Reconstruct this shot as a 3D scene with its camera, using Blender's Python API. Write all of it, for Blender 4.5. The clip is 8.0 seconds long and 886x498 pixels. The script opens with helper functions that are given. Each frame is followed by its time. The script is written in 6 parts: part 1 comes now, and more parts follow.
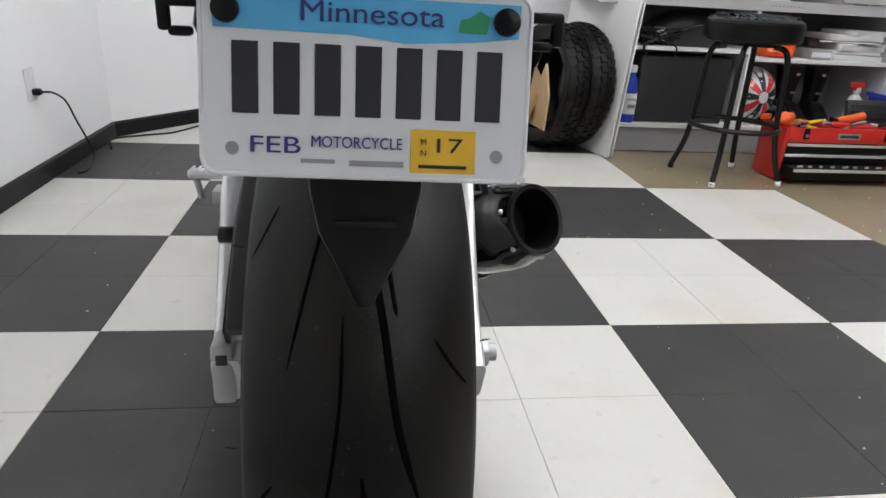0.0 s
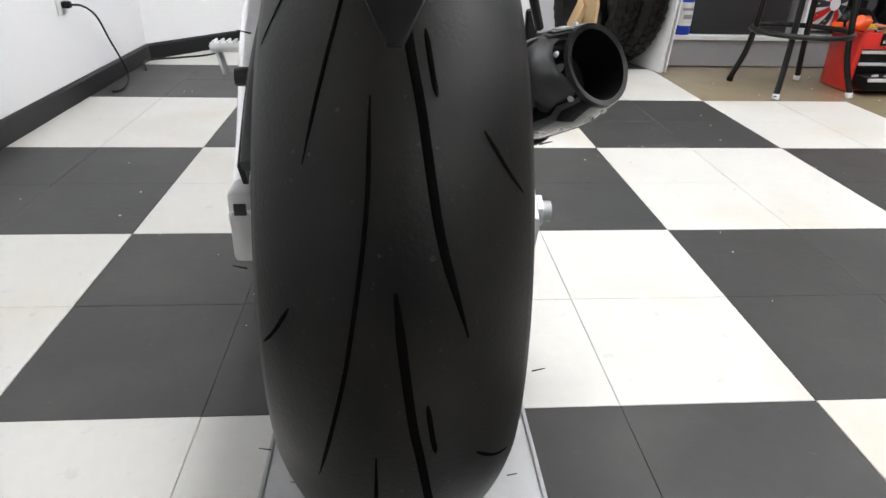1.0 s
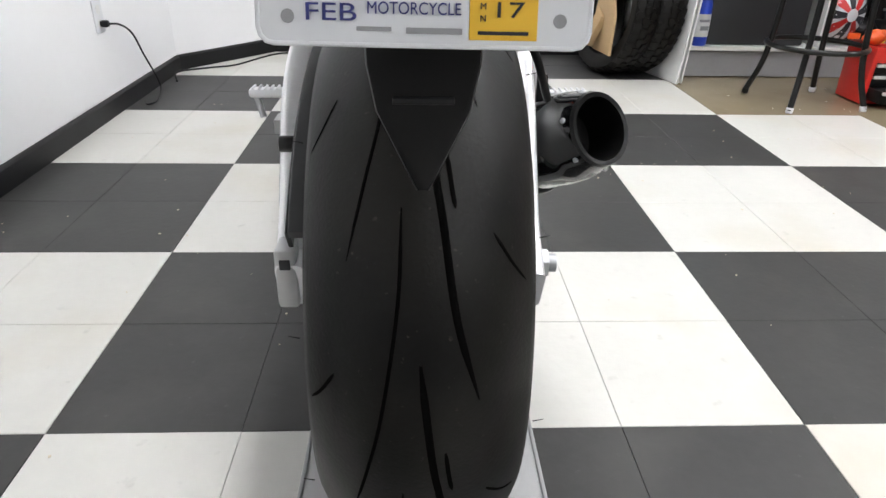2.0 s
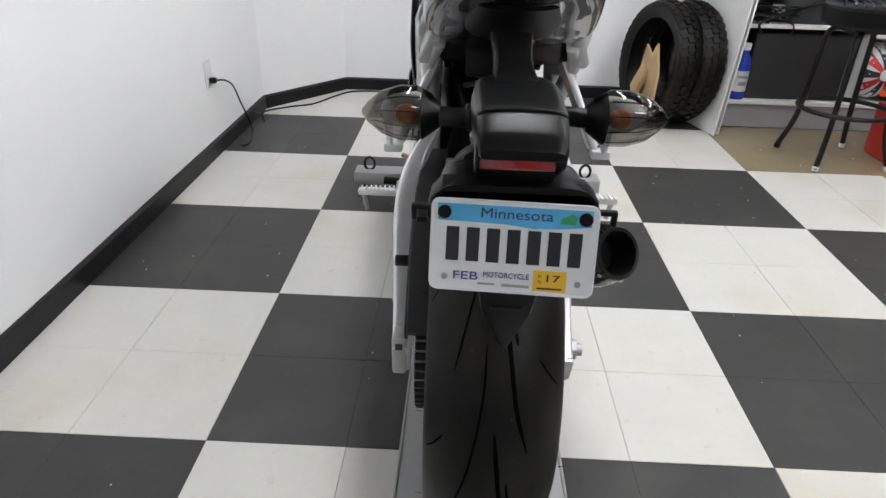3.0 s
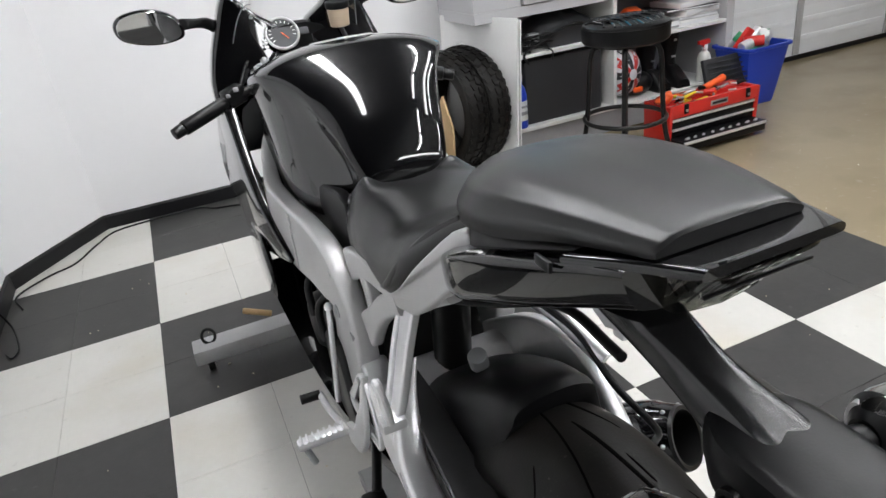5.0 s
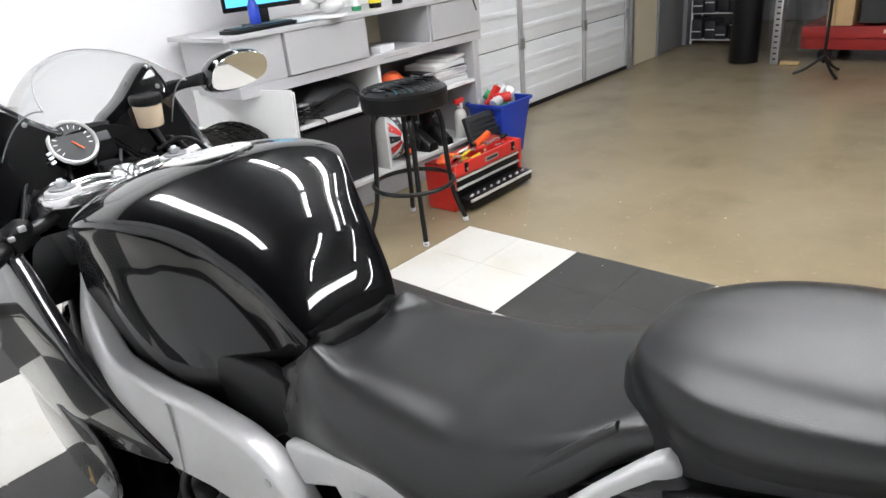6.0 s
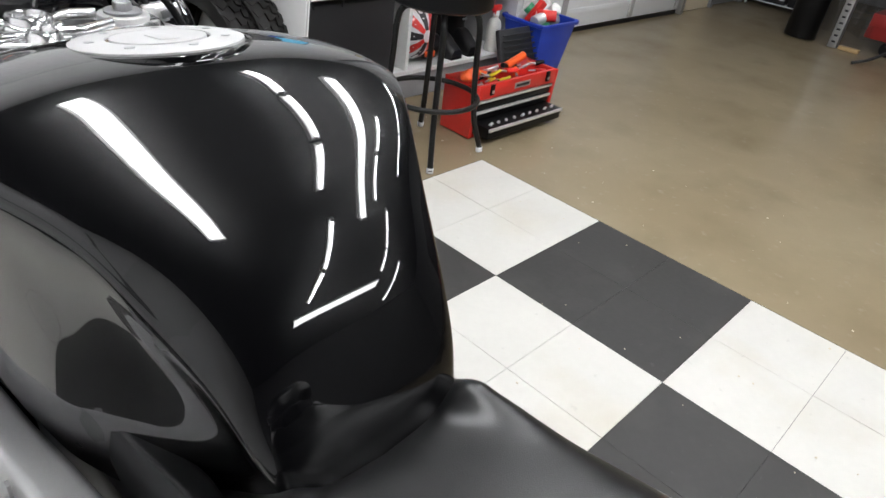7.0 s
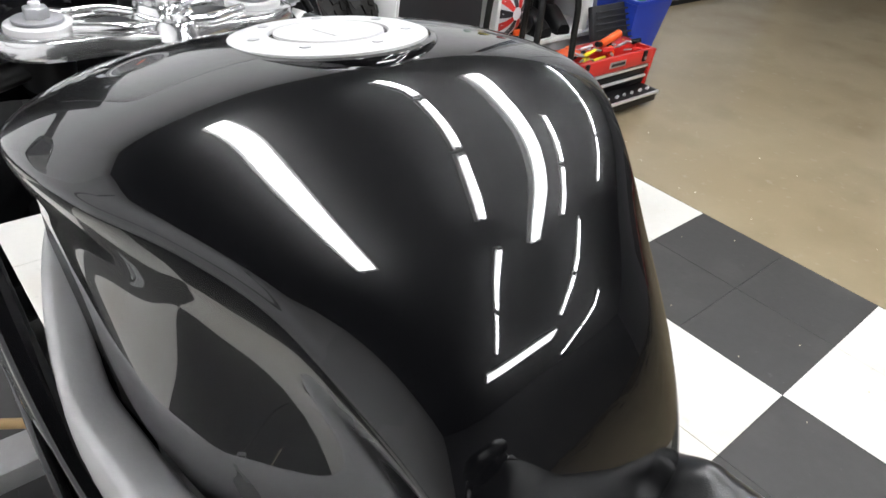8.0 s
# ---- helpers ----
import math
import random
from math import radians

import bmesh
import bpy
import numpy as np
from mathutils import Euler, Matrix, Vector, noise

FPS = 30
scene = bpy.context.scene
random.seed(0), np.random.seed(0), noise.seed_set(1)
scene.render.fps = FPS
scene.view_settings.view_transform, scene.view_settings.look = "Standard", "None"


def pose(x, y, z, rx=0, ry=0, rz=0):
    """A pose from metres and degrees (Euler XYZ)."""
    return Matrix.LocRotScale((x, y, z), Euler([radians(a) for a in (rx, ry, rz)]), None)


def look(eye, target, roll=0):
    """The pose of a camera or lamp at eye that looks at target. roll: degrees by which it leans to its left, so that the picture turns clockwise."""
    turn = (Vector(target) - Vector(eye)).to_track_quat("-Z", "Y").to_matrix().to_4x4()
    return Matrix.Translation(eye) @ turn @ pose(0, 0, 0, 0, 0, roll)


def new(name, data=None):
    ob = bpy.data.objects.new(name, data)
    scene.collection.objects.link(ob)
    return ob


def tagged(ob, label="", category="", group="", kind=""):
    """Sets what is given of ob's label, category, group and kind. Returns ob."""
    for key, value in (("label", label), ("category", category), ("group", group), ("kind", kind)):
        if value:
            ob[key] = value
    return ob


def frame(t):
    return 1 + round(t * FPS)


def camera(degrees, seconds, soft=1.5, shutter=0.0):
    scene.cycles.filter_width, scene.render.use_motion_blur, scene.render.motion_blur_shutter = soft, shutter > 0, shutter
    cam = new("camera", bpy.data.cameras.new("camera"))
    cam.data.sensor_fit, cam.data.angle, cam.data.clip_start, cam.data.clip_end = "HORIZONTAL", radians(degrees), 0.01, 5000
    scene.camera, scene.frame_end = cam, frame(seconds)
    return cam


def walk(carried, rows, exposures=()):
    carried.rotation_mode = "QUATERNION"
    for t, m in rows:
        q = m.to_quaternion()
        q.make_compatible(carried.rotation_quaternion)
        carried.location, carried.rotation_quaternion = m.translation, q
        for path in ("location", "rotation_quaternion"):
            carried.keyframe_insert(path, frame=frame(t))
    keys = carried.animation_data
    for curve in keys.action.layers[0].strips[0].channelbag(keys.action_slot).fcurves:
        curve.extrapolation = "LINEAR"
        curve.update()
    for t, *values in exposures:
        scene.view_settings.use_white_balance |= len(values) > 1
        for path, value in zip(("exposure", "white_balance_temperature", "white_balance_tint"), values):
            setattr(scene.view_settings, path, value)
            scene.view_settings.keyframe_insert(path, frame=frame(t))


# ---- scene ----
# ---- camera ----
cam = camera(67.9, 8.0, soft=1.5)
PATH = [
    (0, (-0.031, -0.796, 0.779), (0.233, 1.04, 0.031), 3.3),
    (0.5, (-0.028, -0.751, 0.686), (0.133, 1.068, -0.13), 3.3),
    (1, (-0.025, -0.75, 0.645), (0.115, 1.029, -0.258), 1.5),
    (1.2, (-0.019, -0.759, 0.65), (0.123, 1.022, -0.25), 2.0),
    (2.3, (-0.044, -0.863, 0.826), (0.018, 0.891, -0.134), 0.7),
    (2.5, (-0.054, -0.927, 0.896), (-0.01, 0.81, -0.095), 0.3),
    (2.8, (-0.056, -1.018, 0.993), (-0.07, 0.727, 0.016), -0.5),
    (3, (-0.082, -1.051, 1.043), (-0.127, 0.72, 0.114), 1.7),
    (3.2, (-0.145, -1.069, 1.087), (-0.061, 0.759, 0.281), 3.9),
    (3.5, (-0.217, -1.066, 1.151), (-0.079, 0.739, 0.3), -1.6),
    (3.7, (-0.233, -1.047, 1.191), (0.084, 0.748, 0.369), -0.6),
    (4, (-0.281, -0.979, 1.228), (0.064, 0.786, 0.354), -5.5),
    (4.2, (-0.31, -0.904, 1.229), (0.106, 0.85, 0.362), -5.5),
    (5.3, (-0.405, -0.457, 1.221), (0.418, 1.127, 0.319), -7.6),
    (5.5, (-0.455, -0.38, 1.24), (0.58, 1.084, 0.354), -6.6),
    (5.8, (-0.482, -0.233, 1.29), (0.8, 1.07, 0.478), -8.0),
    (6, (-0.471, -0.157, 1.279), (0.847, 1.096, 0.447), -6.0),
    (6.2, (-0.428, -0.065, 1.258), (0.891, 1.156, 0.381), -2.7),
    (6.5, (-0.314, 0.087, 1.227), (0.993, 1.259, 0.269), 2.5),
    (6.8, (-0.25, 0.184, 1.214), (1.055, 1.287, 0.175), 7.1),
    (7, (-0.238, 0.221, 1.207), (1.043, 1.308, 0.121), 8.3),
    (7.5, (-0.233, 0.309, 1.188), (0.96, 1.431, 0.04), 7.2),
    (8, (-0.24, 0.357, 1.18), (0.879, 1.54, 0.02), 6.2),
]
walk(cam, [(t, look(eye, target, roll)) for t, eye, target, roll in PATH],
     exposures=[(0, -0.13), (0.5, 0.14), (1.0, 0.37), (2.5, 0.24), (3.5, -0.32), (4.0, -0.28), (5.5, 0.25), (6.0, 0.42), (6.5, 0.33), (7.0, 0.12), (7.5, 0.24), (8.0, 0.42)])

# ---- light ----
scene.view_settings.exposure = 0.0
world = bpy.data.worlds.new("dim_room")
scene.world = world
world.use_nodes = True
world.node_tree.nodes["Background"].inputs["Color"].default_value = (0.75, 0.85, 1.0, 1)
world.node_tree.nodes["Background"].inputs["Strength"].default_value = 0.15
TUBE_GLOW = 62.0


# ---- materials ----
def mat(name, color, rough=0.5, metal=0.0, coat=0.0, vary=0.08, scale=6.0, fine=60.0, bump=0.0, bump_scale=120.0,
        spec=0.5, per_object=0.0, detail=5, world=False, uneven=0.15):
    """A surface with variation at two scales, a fine relief and uneven gloss."""
    m = bpy.data.materials.new(name)
    m.use_nodes = True
    nt = m.node_tree
    bsdf = nt.nodes["Principled BSDF"]
    co = nt.nodes.new("ShaderNodeTexCoord")
    n1, n2 = nt.nodes.new("ShaderNodeTexNoise"), nt.nodes.new("ShaderNodeTexNoise")
    n1.inputs["Scale"].default_value, n2.inputs["Scale"].default_value = scale, fine
    n1.inputs["Detail"].default_value, n2.inputs["Detail"].default_value = detail, min(3, detail)
    where = nt.nodes.new("ShaderNodeNewGeometry").outputs["Position"] if world else co.outputs["Object"]
    for n in (n1, n2):
        nt.links.new(where, n.inputs["Vector"])
    mix = nt.nodes.new("ShaderNodeMath")
    mix.operation = "MULTIPLY_ADD"
    mix.inputs[1].default_value = 0.45
    nt.links.new(n2.outputs["Fac"], mix.inputs[0])
    nt.links.new(n1.outputs["Fac"], mix.inputs[2])
    val = mix.outputs[0]
    if per_object:
        info = nt.nodes.new("ShaderNodeObjectInfo")
        add = nt.nodes.new("ShaderNodeMath")
        add.operation = "MULTIPLY_ADD"
        add.inputs[1].default_value = per_object
        nt.links.new(info.outputs["Random"], add.inputs[0])
        nt.links.new(val, add.inputs[2])
        val = add.outputs[0]
    ramp = nt.nodes.new("ShaderNodeMapRange")
    ramp.inputs["From Min"].default_value, ramp.inputs["From Max"].default_value = 0.30, 1.15
    ramp.clamp = False
    ramp.inputs["To Min"].default_value, ramp.inputs["To Max"].default_value = 1 - vary, 1 + vary
    nt.links.new(val, ramp.inputs["Value"])
    mul = nt.nodes.new("ShaderNodeMix")
    mul.data_type, mul.blend_type = "RGBA", "MULTIPLY"
    mul.inputs["Factor"].default_value = 1.0
    mul.inputs[6].default_value = (*color, 1)
    nt.links.new(ramp.outputs["Result"], mul.inputs[7])
    nt.links.new(mul.outputs[2], bsdf.inputs["Base Color"])
    rr = nt.nodes.new("ShaderNodeMapRange")
    rr.inputs["From Min"].default_value, rr.inputs["From Max"].default_value = 0.1, 0.9
    rr.inputs["To Min"].default_value, rr.inputs["To Max"].default_value = rough * (1 - uneven), min(1, rough * (1 + uneven))
    nt.links.new(n1.outputs["Fac"], rr.inputs["Value"])
    nt.links.new(rr.outputs["Result"], bsdf.inputs["Roughness"])
    bsdf.inputs["Metallic"].default_value = metal
    bsdf.inputs["Specular IOR Level"].default_value = spec
    bsdf.inputs["Coat Weight"].default_value = coat
    bsdf.inputs["Coat Roughness"].default_value = 0.02
    if bump:
        n3 = nt.nodes.new("ShaderNodeTexNoise")
        n3.inputs["Scale"].default_value, n3.inputs["Detail"].default_value = bump_scale, 4
        nt.links.new(where, n3.inputs["Vector"])
        b = nt.nodes.new("ShaderNodeBump")
        b.inputs["Strength"].default_value, b.inputs["Distance"].default_value = bump, 0.002
        nt.links.new(n3.outputs["Fac"], b.inputs["Height"])
        nt.links.new(b.outputs["Normal"], bsdf.inputs["Normal"])
    return m


def glow(name, color, strength):
    m = bpy.data.materials.new(name)
    m.use_nodes = True
    bsdf = m.node_tree.nodes["Principled BSDF"]
    bsdf.inputs["Base Color"].default_value = (*color, 1)
    bsdf.inputs["Emission Color"].default_value = (*color, 1)
    bsdf.inputs["Emission Strength"].default_value = strength
    return m


def glass(name, color, rough=0.0, ior=1.45):
    m = bpy.data.materials.new(name)
    m.use_nodes = True
    bsdf = m.node_tree.nodes["Principled BSDF"]
    bsdf.inputs["Base Color"].default_value = (*color, 1)
    bsdf.inputs["Roughness"].default_value = rough
    bsdf.inputs["IOR"].default_value = ior
    bsdf.inputs["Transmission Weight"].default_value = 1.0
    return m


def thin_glass(name, color, rough=0.02, gain=1.0):
    """A thin clear sheet: light passes straight through, with a gloss that grows at a slant."""
    m = bpy.data.materials.new(name)
    m.use_nodes = True
    nt = m.node_tree
    nt.nodes.remove(nt.nodes["Principled BSDF"])
    out = nt.nodes["Material Output"]
    clear, gloss, mix, lw, pw, ad = (nt.nodes.new(k) for k in ("ShaderNodeBsdfTransparent", "ShaderNodeBsdfGlossy", "ShaderNodeMixShader", "ShaderNodeLayerWeight", "ShaderNodeMath", "ShaderNodeMath"))
    clear.inputs["Color"].default_value = (*color, 1)
    gloss.inputs["Roughness"].default_value = rough
    lw.inputs["Blend"].default_value = 0.5
    pw.operation, ad.operation = "POWER", "MULTIPLY_ADD"
    pw.inputs[1].default_value = 4.0
    ad.inputs[1].default_value, ad.inputs[2].default_value = 0.7, 0.05 * gain
    nt.links.new(lw.outputs["Facing"], pw.inputs[0])
    nt.links.new(pw.outputs[0], ad.inputs[0])
    nt.links.new(ad.outputs[0], mix.inputs[0])
    nt.links.new(clear.outputs[0], mix.inputs[1])
    nt.links.new(gloss.outputs[0], mix.inputs[2])
    nt.links.new(mix.outputs[0], out.inputs["Surface"])
    return m


M_WALL = mat("white_wall_paint", (0.86, 0.86, 0.87), 0.55, vary=0.02, scale=2.0, fine=25, bump=0.15, bump_scale=90)
M_CEIL = mat("ceiling_paint", (0.035, 0.035, 0.038), 0.9, vary=0.05, spec=0.1)
M_BLACKTRIM = mat("black_vinyl_trim", (0.008, 0.008, 0.009), 0.45, vary=0.2, spec=0.3)
M_CONCRETE = mat("sealed_concrete", (0.285, 0.230, 0.147), 0.22, vary=0.03, scale=0.5, fine=400, detail=1, uneven=0.02, bump=0.10, bump_scale=40)
M_TILE_W = mat("white_vinyl_tile", (0.625, 0.612, 0.575), 0.38, vary=0.07, scale=5, fine=45, bump=0.2, bump_scale=60, per_object=0.12, world=True)
M_TILE_B = mat("charcoal_vinyl_tile", (0.038, 0.037, 0.036), 0.45, vary=0.25, scale=5, fine=45, bump=0.2, bump_scale=60, per_object=0.15, spec=0.35, world=True)


def add_stains(m, color, scale, low, high, amount):
    """Soft yellowed patches and scuffs, laid over the whole floor covering."""
    nt = m.node_tree
    bsdf = nt.nodes["Principled BSDF"]
    old = bsdf.inputs["Base Color"].links[0].from_socket
    geo, n, ramp, mix = (nt.nodes.new(k) for k in ("ShaderNodeNewGeometry", "ShaderNodeTexNoise", "ShaderNodeMapRange", "ShaderNodeMix"))
    n.inputs["Scale"].default_value, n.inputs["Detail"].default_value = scale, 6
    ramp.inputs["From Min"].default_value, ramp.inputs["From Max"].default_value = low, high
    ramp.inputs["To Max"].default_value = amount
    mix.data_type = "RGBA"
    mix.inputs[7].default_value = (*color, 1)
    nt.links.new(geo.outputs["Position"], n.inputs["Vector"])
    nt.links.new(n.outputs["Fac"], ramp.inputs["Value"])
    nt.links.new(ramp.outputs["Result"], mix.inputs["Factor"])
    nt.links.new(old, mix.inputs[6])
    nt.links.new(mix.outputs[2], bsdf.inputs["Base Color"])


add_stains(M_CONCRETE, (0.37, 0.315, 0.215), 1.3, 0.42, 0.70, 0.60)
add_stains(M_CONCRETE, (0.185, 0.140, 0.080), 2.6, 0.46, 0.74, 0.60)
add_stains(M_CONCRETE, (0.40, 0.36, 0.29), 22.0, 0.62, 0.80, 0.35)
add_stains(M_TILE_W, (0.52, 0.46, 0.34), 2.3, 0.52, 0.80, 0.55)
add_stains(M_TILE_W, (0.34, 0.33, 0.31), 26.0, 0.66, 0.80, 0.45)
add_stains(M_TILE_B, (0.075, 0.073, 0.068), 4.5, 0.50, 0.80, 0.55)
add_stains(M_TILE_B, (0.12, 0.12, 0.115), 40.0, 0.68, 0.80, 0.45)
M_SEAM = mat("tile_seam", (0.03, 0.03, 0.028), 0.8)
M_GLOSS = mat("gloss_black_paint", (0.0015, 0.0015, 0.0019), 0.26, coat=1.0, vary=0.1, spec=0.07)
M_SATIN = mat("satin_black_plastic", (0.0045, 0.0045, 0.005), 0.36, vary=0.15, bump=0.06, bump_scale=500, spec=0.24)
M_PANEL = mat("dark_satin_panel", (0.012, 0.012, 0.0125), 0.22, vary=0.1, spec=0.5)
M_GUARD = mat("grey_moulded_plastic", (0.040, 0.040, 0.041), 0.42, vary=0.12, spec=0.4)
M_BLACKMETAL = mat("black_metal", (0.010, 0.010, 0.010), 0.3, metal=0.2, vary=0.2, spec=0.4)
M_RUBBER = mat("tyre_rubber", (0.0050, 0.0047, 0.0045), 0.46, vary=0.5, scale=14, fine=190, bump=0.14, bump_scale=300, spec=0.17)
add_stains(M_RUBBER, (0.017, 0.0155, 0.0135), 7.0, 0.42, 0.72, 0.6)
add_stains(M_RUBBER, (0.060, 0.054, 0.046), 150.0, 0.67, 0.76, 0.55)
add_stains(M_RUBBER, (0.011, 0.009, 0.0075), 9.0, 0.50, 0.75, 0.6)
# near-black colour painting the shade inside the tread grooves
M_GROOVE = mat("groove_shade", (0.0026, 0.0025, 0.0024), 0.9, spec=0.02)
M_VINYL = mat("black_seat_vinyl", (0.0060, 0.0060, 0.0064), 0.30, vary=0.12, bump=0.12, bump_scale=900, spec=0.44)
M_SILVER = mat("silver_cast_alloy", (0.52, 0.52, 0.52), 0.42, metal=0.35, vary=0.07, scale=12, bump=0.08, bump_scale=300)
M_BRUSHED = mat("brushed_alloy", (0.80, 0.80, 0.81), 0.30, metal=0.6, vary=0.07, scale=20, bump=0.06, bump_scale=300)
M_BOWL = mat("lamp_bowl", (0.62, 0.62, 0.58), 0.35, metal=0.3, vary=0.1)
# red darkened in its colour for the dim far end of the shop
M_DARKRED = mat("dimmed_red_paint", (0.26, 0.014, 0.012), 0.5, vary=0.15)
M_POLISHED_CAST = mat("polished_cast_alloy", (0.72, 0.72, 0.72), 0.16, metal=0.9, vary=0.08, scale=25, bump=0.05, bump_scale=120)
M_STEEL = mat("galvanised_steel", (0.45, 0.46, 0.47), 0.42, metal=0.8, vary=0.15, scale=9)
M_DOLLY = mat("grey_painted_steel", (0.36, 0.36, 0.36), 0.4, metal=0.3, vary=0.12, scale=9)
M_RED = mat("red_enamel", (0.62, 0.025, 0.02), 0.3, vary=0.1, coat=0.3)
M_ORANGE = mat("orange_plastic", (0.85, 0.12, 0.02), 0.4)
M_YELLOW = mat("yellow_plastic", (0.75, 0.62, 0.03), 0.4)
M_BLUE = mat("blue_plastic", (0.015, 0.05, 0.42), 0.4, vary=0.08)
M_GREY = mat("grey_cabinet_laminate", (0.46, 0.46, 0.47), 0.45, vary=0.05, scale=4)
M_WHITELAM = mat("white_laminate", (0.74, 0.74, 0.73), 0.4, vary=0.05, scale=4)
M_DARKPANEL = mat("dark_panel", (0.022, 0.023, 0.026), 0.5, vary=0.15)
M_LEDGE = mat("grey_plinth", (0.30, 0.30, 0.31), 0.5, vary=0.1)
M_DOORWHITE = mat("garage_door_enamel", (0.88, 0.90, 0.92), 0.35, vary=0.04, bump=0.1, bump_scale=60)
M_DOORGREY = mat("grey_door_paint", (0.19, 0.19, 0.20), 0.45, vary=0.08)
M_CREAM = mat("cream_paint", (0.62, 0.54, 0.40), 0.6, vary=0.06)
M_PAPER = mat("white_paper", (0.75, 0.75, 0.74), 0.7, vary=0.08)
M_CARD = mat("cardboard", (0.48, 0.33, 0.17), 0.75, vary=0.12)
M_AMBER = mat("amber_bulb", (0.36, 0.11, 0.03), 0.3)
M_LENS_RED = mat("red_lens", (0.38, 0.012, 0.015), 0.18, coat=0.6)
M_CLEAR = thin_glass("clear_lens", (0.52, 0.51, 0.49), 0.04, 1.3)
M_SMOKE = thin_glass("smoked_lens", (0.36, 0.36, 0.33), 0.05, 1.0)
M_SCREEN = thin_glass("clear_windscreen", (0.96, 0.97, 0.97))
M_FILM = thin_glass("clear_film", (0.80, 0.80, 0.80), 0.15, 1.6)
M_MIRROR = mat("mirror_glass", (0.9, 0.9, 0.9), 0.02, metal=1.0, vary=0.01)
M_PLATE = mat("plate_white", (0.72, 0.73, 0.75), 0.4, vary=0.05)
M_PLATEBLUE = mat("plate_blue", (0.10, 0.42, 0.72), 0.4, vary=0.15, scale=30)
M_INK = mat("black_ink", (0.02, 0.02, 0.025), 0.5)
M_NAVY = mat("navy_ink", (0.03, 0.035, 0.17), 0.5)
M_STICKER = mat("yellow_sticker", (0.80, 0.48, 0.04), 0.45)
M_GREEN = mat("green_ink", (0.03, 0.28, 0.12), 0.5)
M_WOOD = mat("pale_wood", (0.50, 0.34, 0.16), 0.6, vary=0.15, scale=8)
M_FLUID = mat("yellowed_cup", (0.62, 0.50, 0.36), 0.35)
M_TUBE = glow("fluorescent_tube", (0.97, 0.98, 1.0), TUBE_GLOW)
M_NEWLENS = glow("fresh_lit_diffuser", (0.97, 0.98, 1.0), 41.0)
M_LENSGLOW = glow("lit_diffuser", (0.97, 0.98, 1.0), 24.0)


# ---- shapes ----
def part(name, bm, material, parent=None, label="", smooth=True, angle=40):
    """Links a bmesh as one mesh object under a thing or under a part."""
    me = bpy.data.meshes.new(name)
    bmesh.ops.recalc_face_normals(bm, faces=bm.faces)
    if smooth:
        for f in bm.faces:
            f.smooth = True
        limit = radians(angle)
        for e in bm.edges:
            if len(e.link_faces) == 2 and e.calc_face_angle(0) > limit:
                e.smooth = False
    bm.to_mesh(me)
    bm.free()
    for m in (material if isinstance(material, (list, tuple)) else [material]):
        me.materials.append(m)
    ob = new(name, me)
    if parent:
        ob.parent = parent
    if label:
        ob["label"] = label
    return ob


def thing(name, label, category, at=(0, 0, 0), group="", kind="", turn=0.0):
    ob = new(name)
    ob.empty_display_size = 0.05
    ob.matrix_world = pose(*at, 0, 0, turn)
    return tagged(ob, label, category, group, kind)


def box(size, at=(0, 0, 0), bevel=0.0, seg=2, rot=None, bm=None):
    bm = bm or bmesh.new()
    m = Matrix.Translation(at) @ (rot or Matrix()) @ Matrix.Diagonal((*size, 1))
    made = bmesh.ops.create_cube(bm, size=1.0, matrix=m)
    if bevel:
        edges = list({e for v in made["verts"] for e in v.link_edges})
        bmesh.ops.bevel(bm, geom=edges, offset=bevel, segments=seg, affect="EDGES", profile=0.5)
    return bm


def cyl(a, b, r1, r2=None, seg=20, bm=None, caps=True, bevel=0.0):
    bm = bm or bmesh.new()
    a, b = Vector(a), Vector(b)
    d = b - a
    m = Matrix.Translation((a + b) / 2) @ d.to_track_quat("Z", "Y").to_matrix().to_4x4()
    made = bmesh.ops.create_cone(bm, cap_ends=caps, segments=seg, radius1=r1, radius2=r1 if r2 is None else r2, depth=d.length, matrix=m)
    if bevel:
        edges = [e for e in {e for v in made["verts"] for e in v.link_edges} if len(e.link_faces) == 2 and e.calc_face_angle(0) > 1.0]
        bmesh.ops.bevel(bm, geom=edges, offset=bevel, segments=2, affect="EDGES", profile=0.5)
    return bm


def ball(at, r, bm=None, seg=16, squash=(1, 1, 1), rot=None):
    bm = bm or bmesh.new()
    m = Matrix.Translation(at) @ (rot or Matrix()) @ Matrix.Diagonal((*squash, 1))
    bmesh.ops.create_uvsphere(bm, u_segments=seg, v_segments=max(6, seg // 2), radius=r, matrix=m)
    return bm


def smooth_line(points, n=8, closed=False):
    """A Catmull-Rom line through the points, n steps a stretch."""
    p = [Vector(q) for q in points]
    k = len(p)
    out = []
    for i in range(k if closed else k - 1):
        if closed:
            a, b, c, d = p[i - 1], p[i], p[(i + 1) % k], p[(i + 2) % k]
        else:
            b, c = p[i], p[i + 1]
            a = p[i - 1] if i else b + (b - c)
            d = p[i + 2] if i + 2 < k else c + (c - b)
        for s in range(n):
            t = s / n
            out.append(0.5 * ((2 * b) + (c - a) * t + (2 * a - 5 * b + 4 * c - d) * t * t + (3 * b - a - 3 * c + d) * t ** 3))
    if not closed:
        out.append(p[-1])
    return out


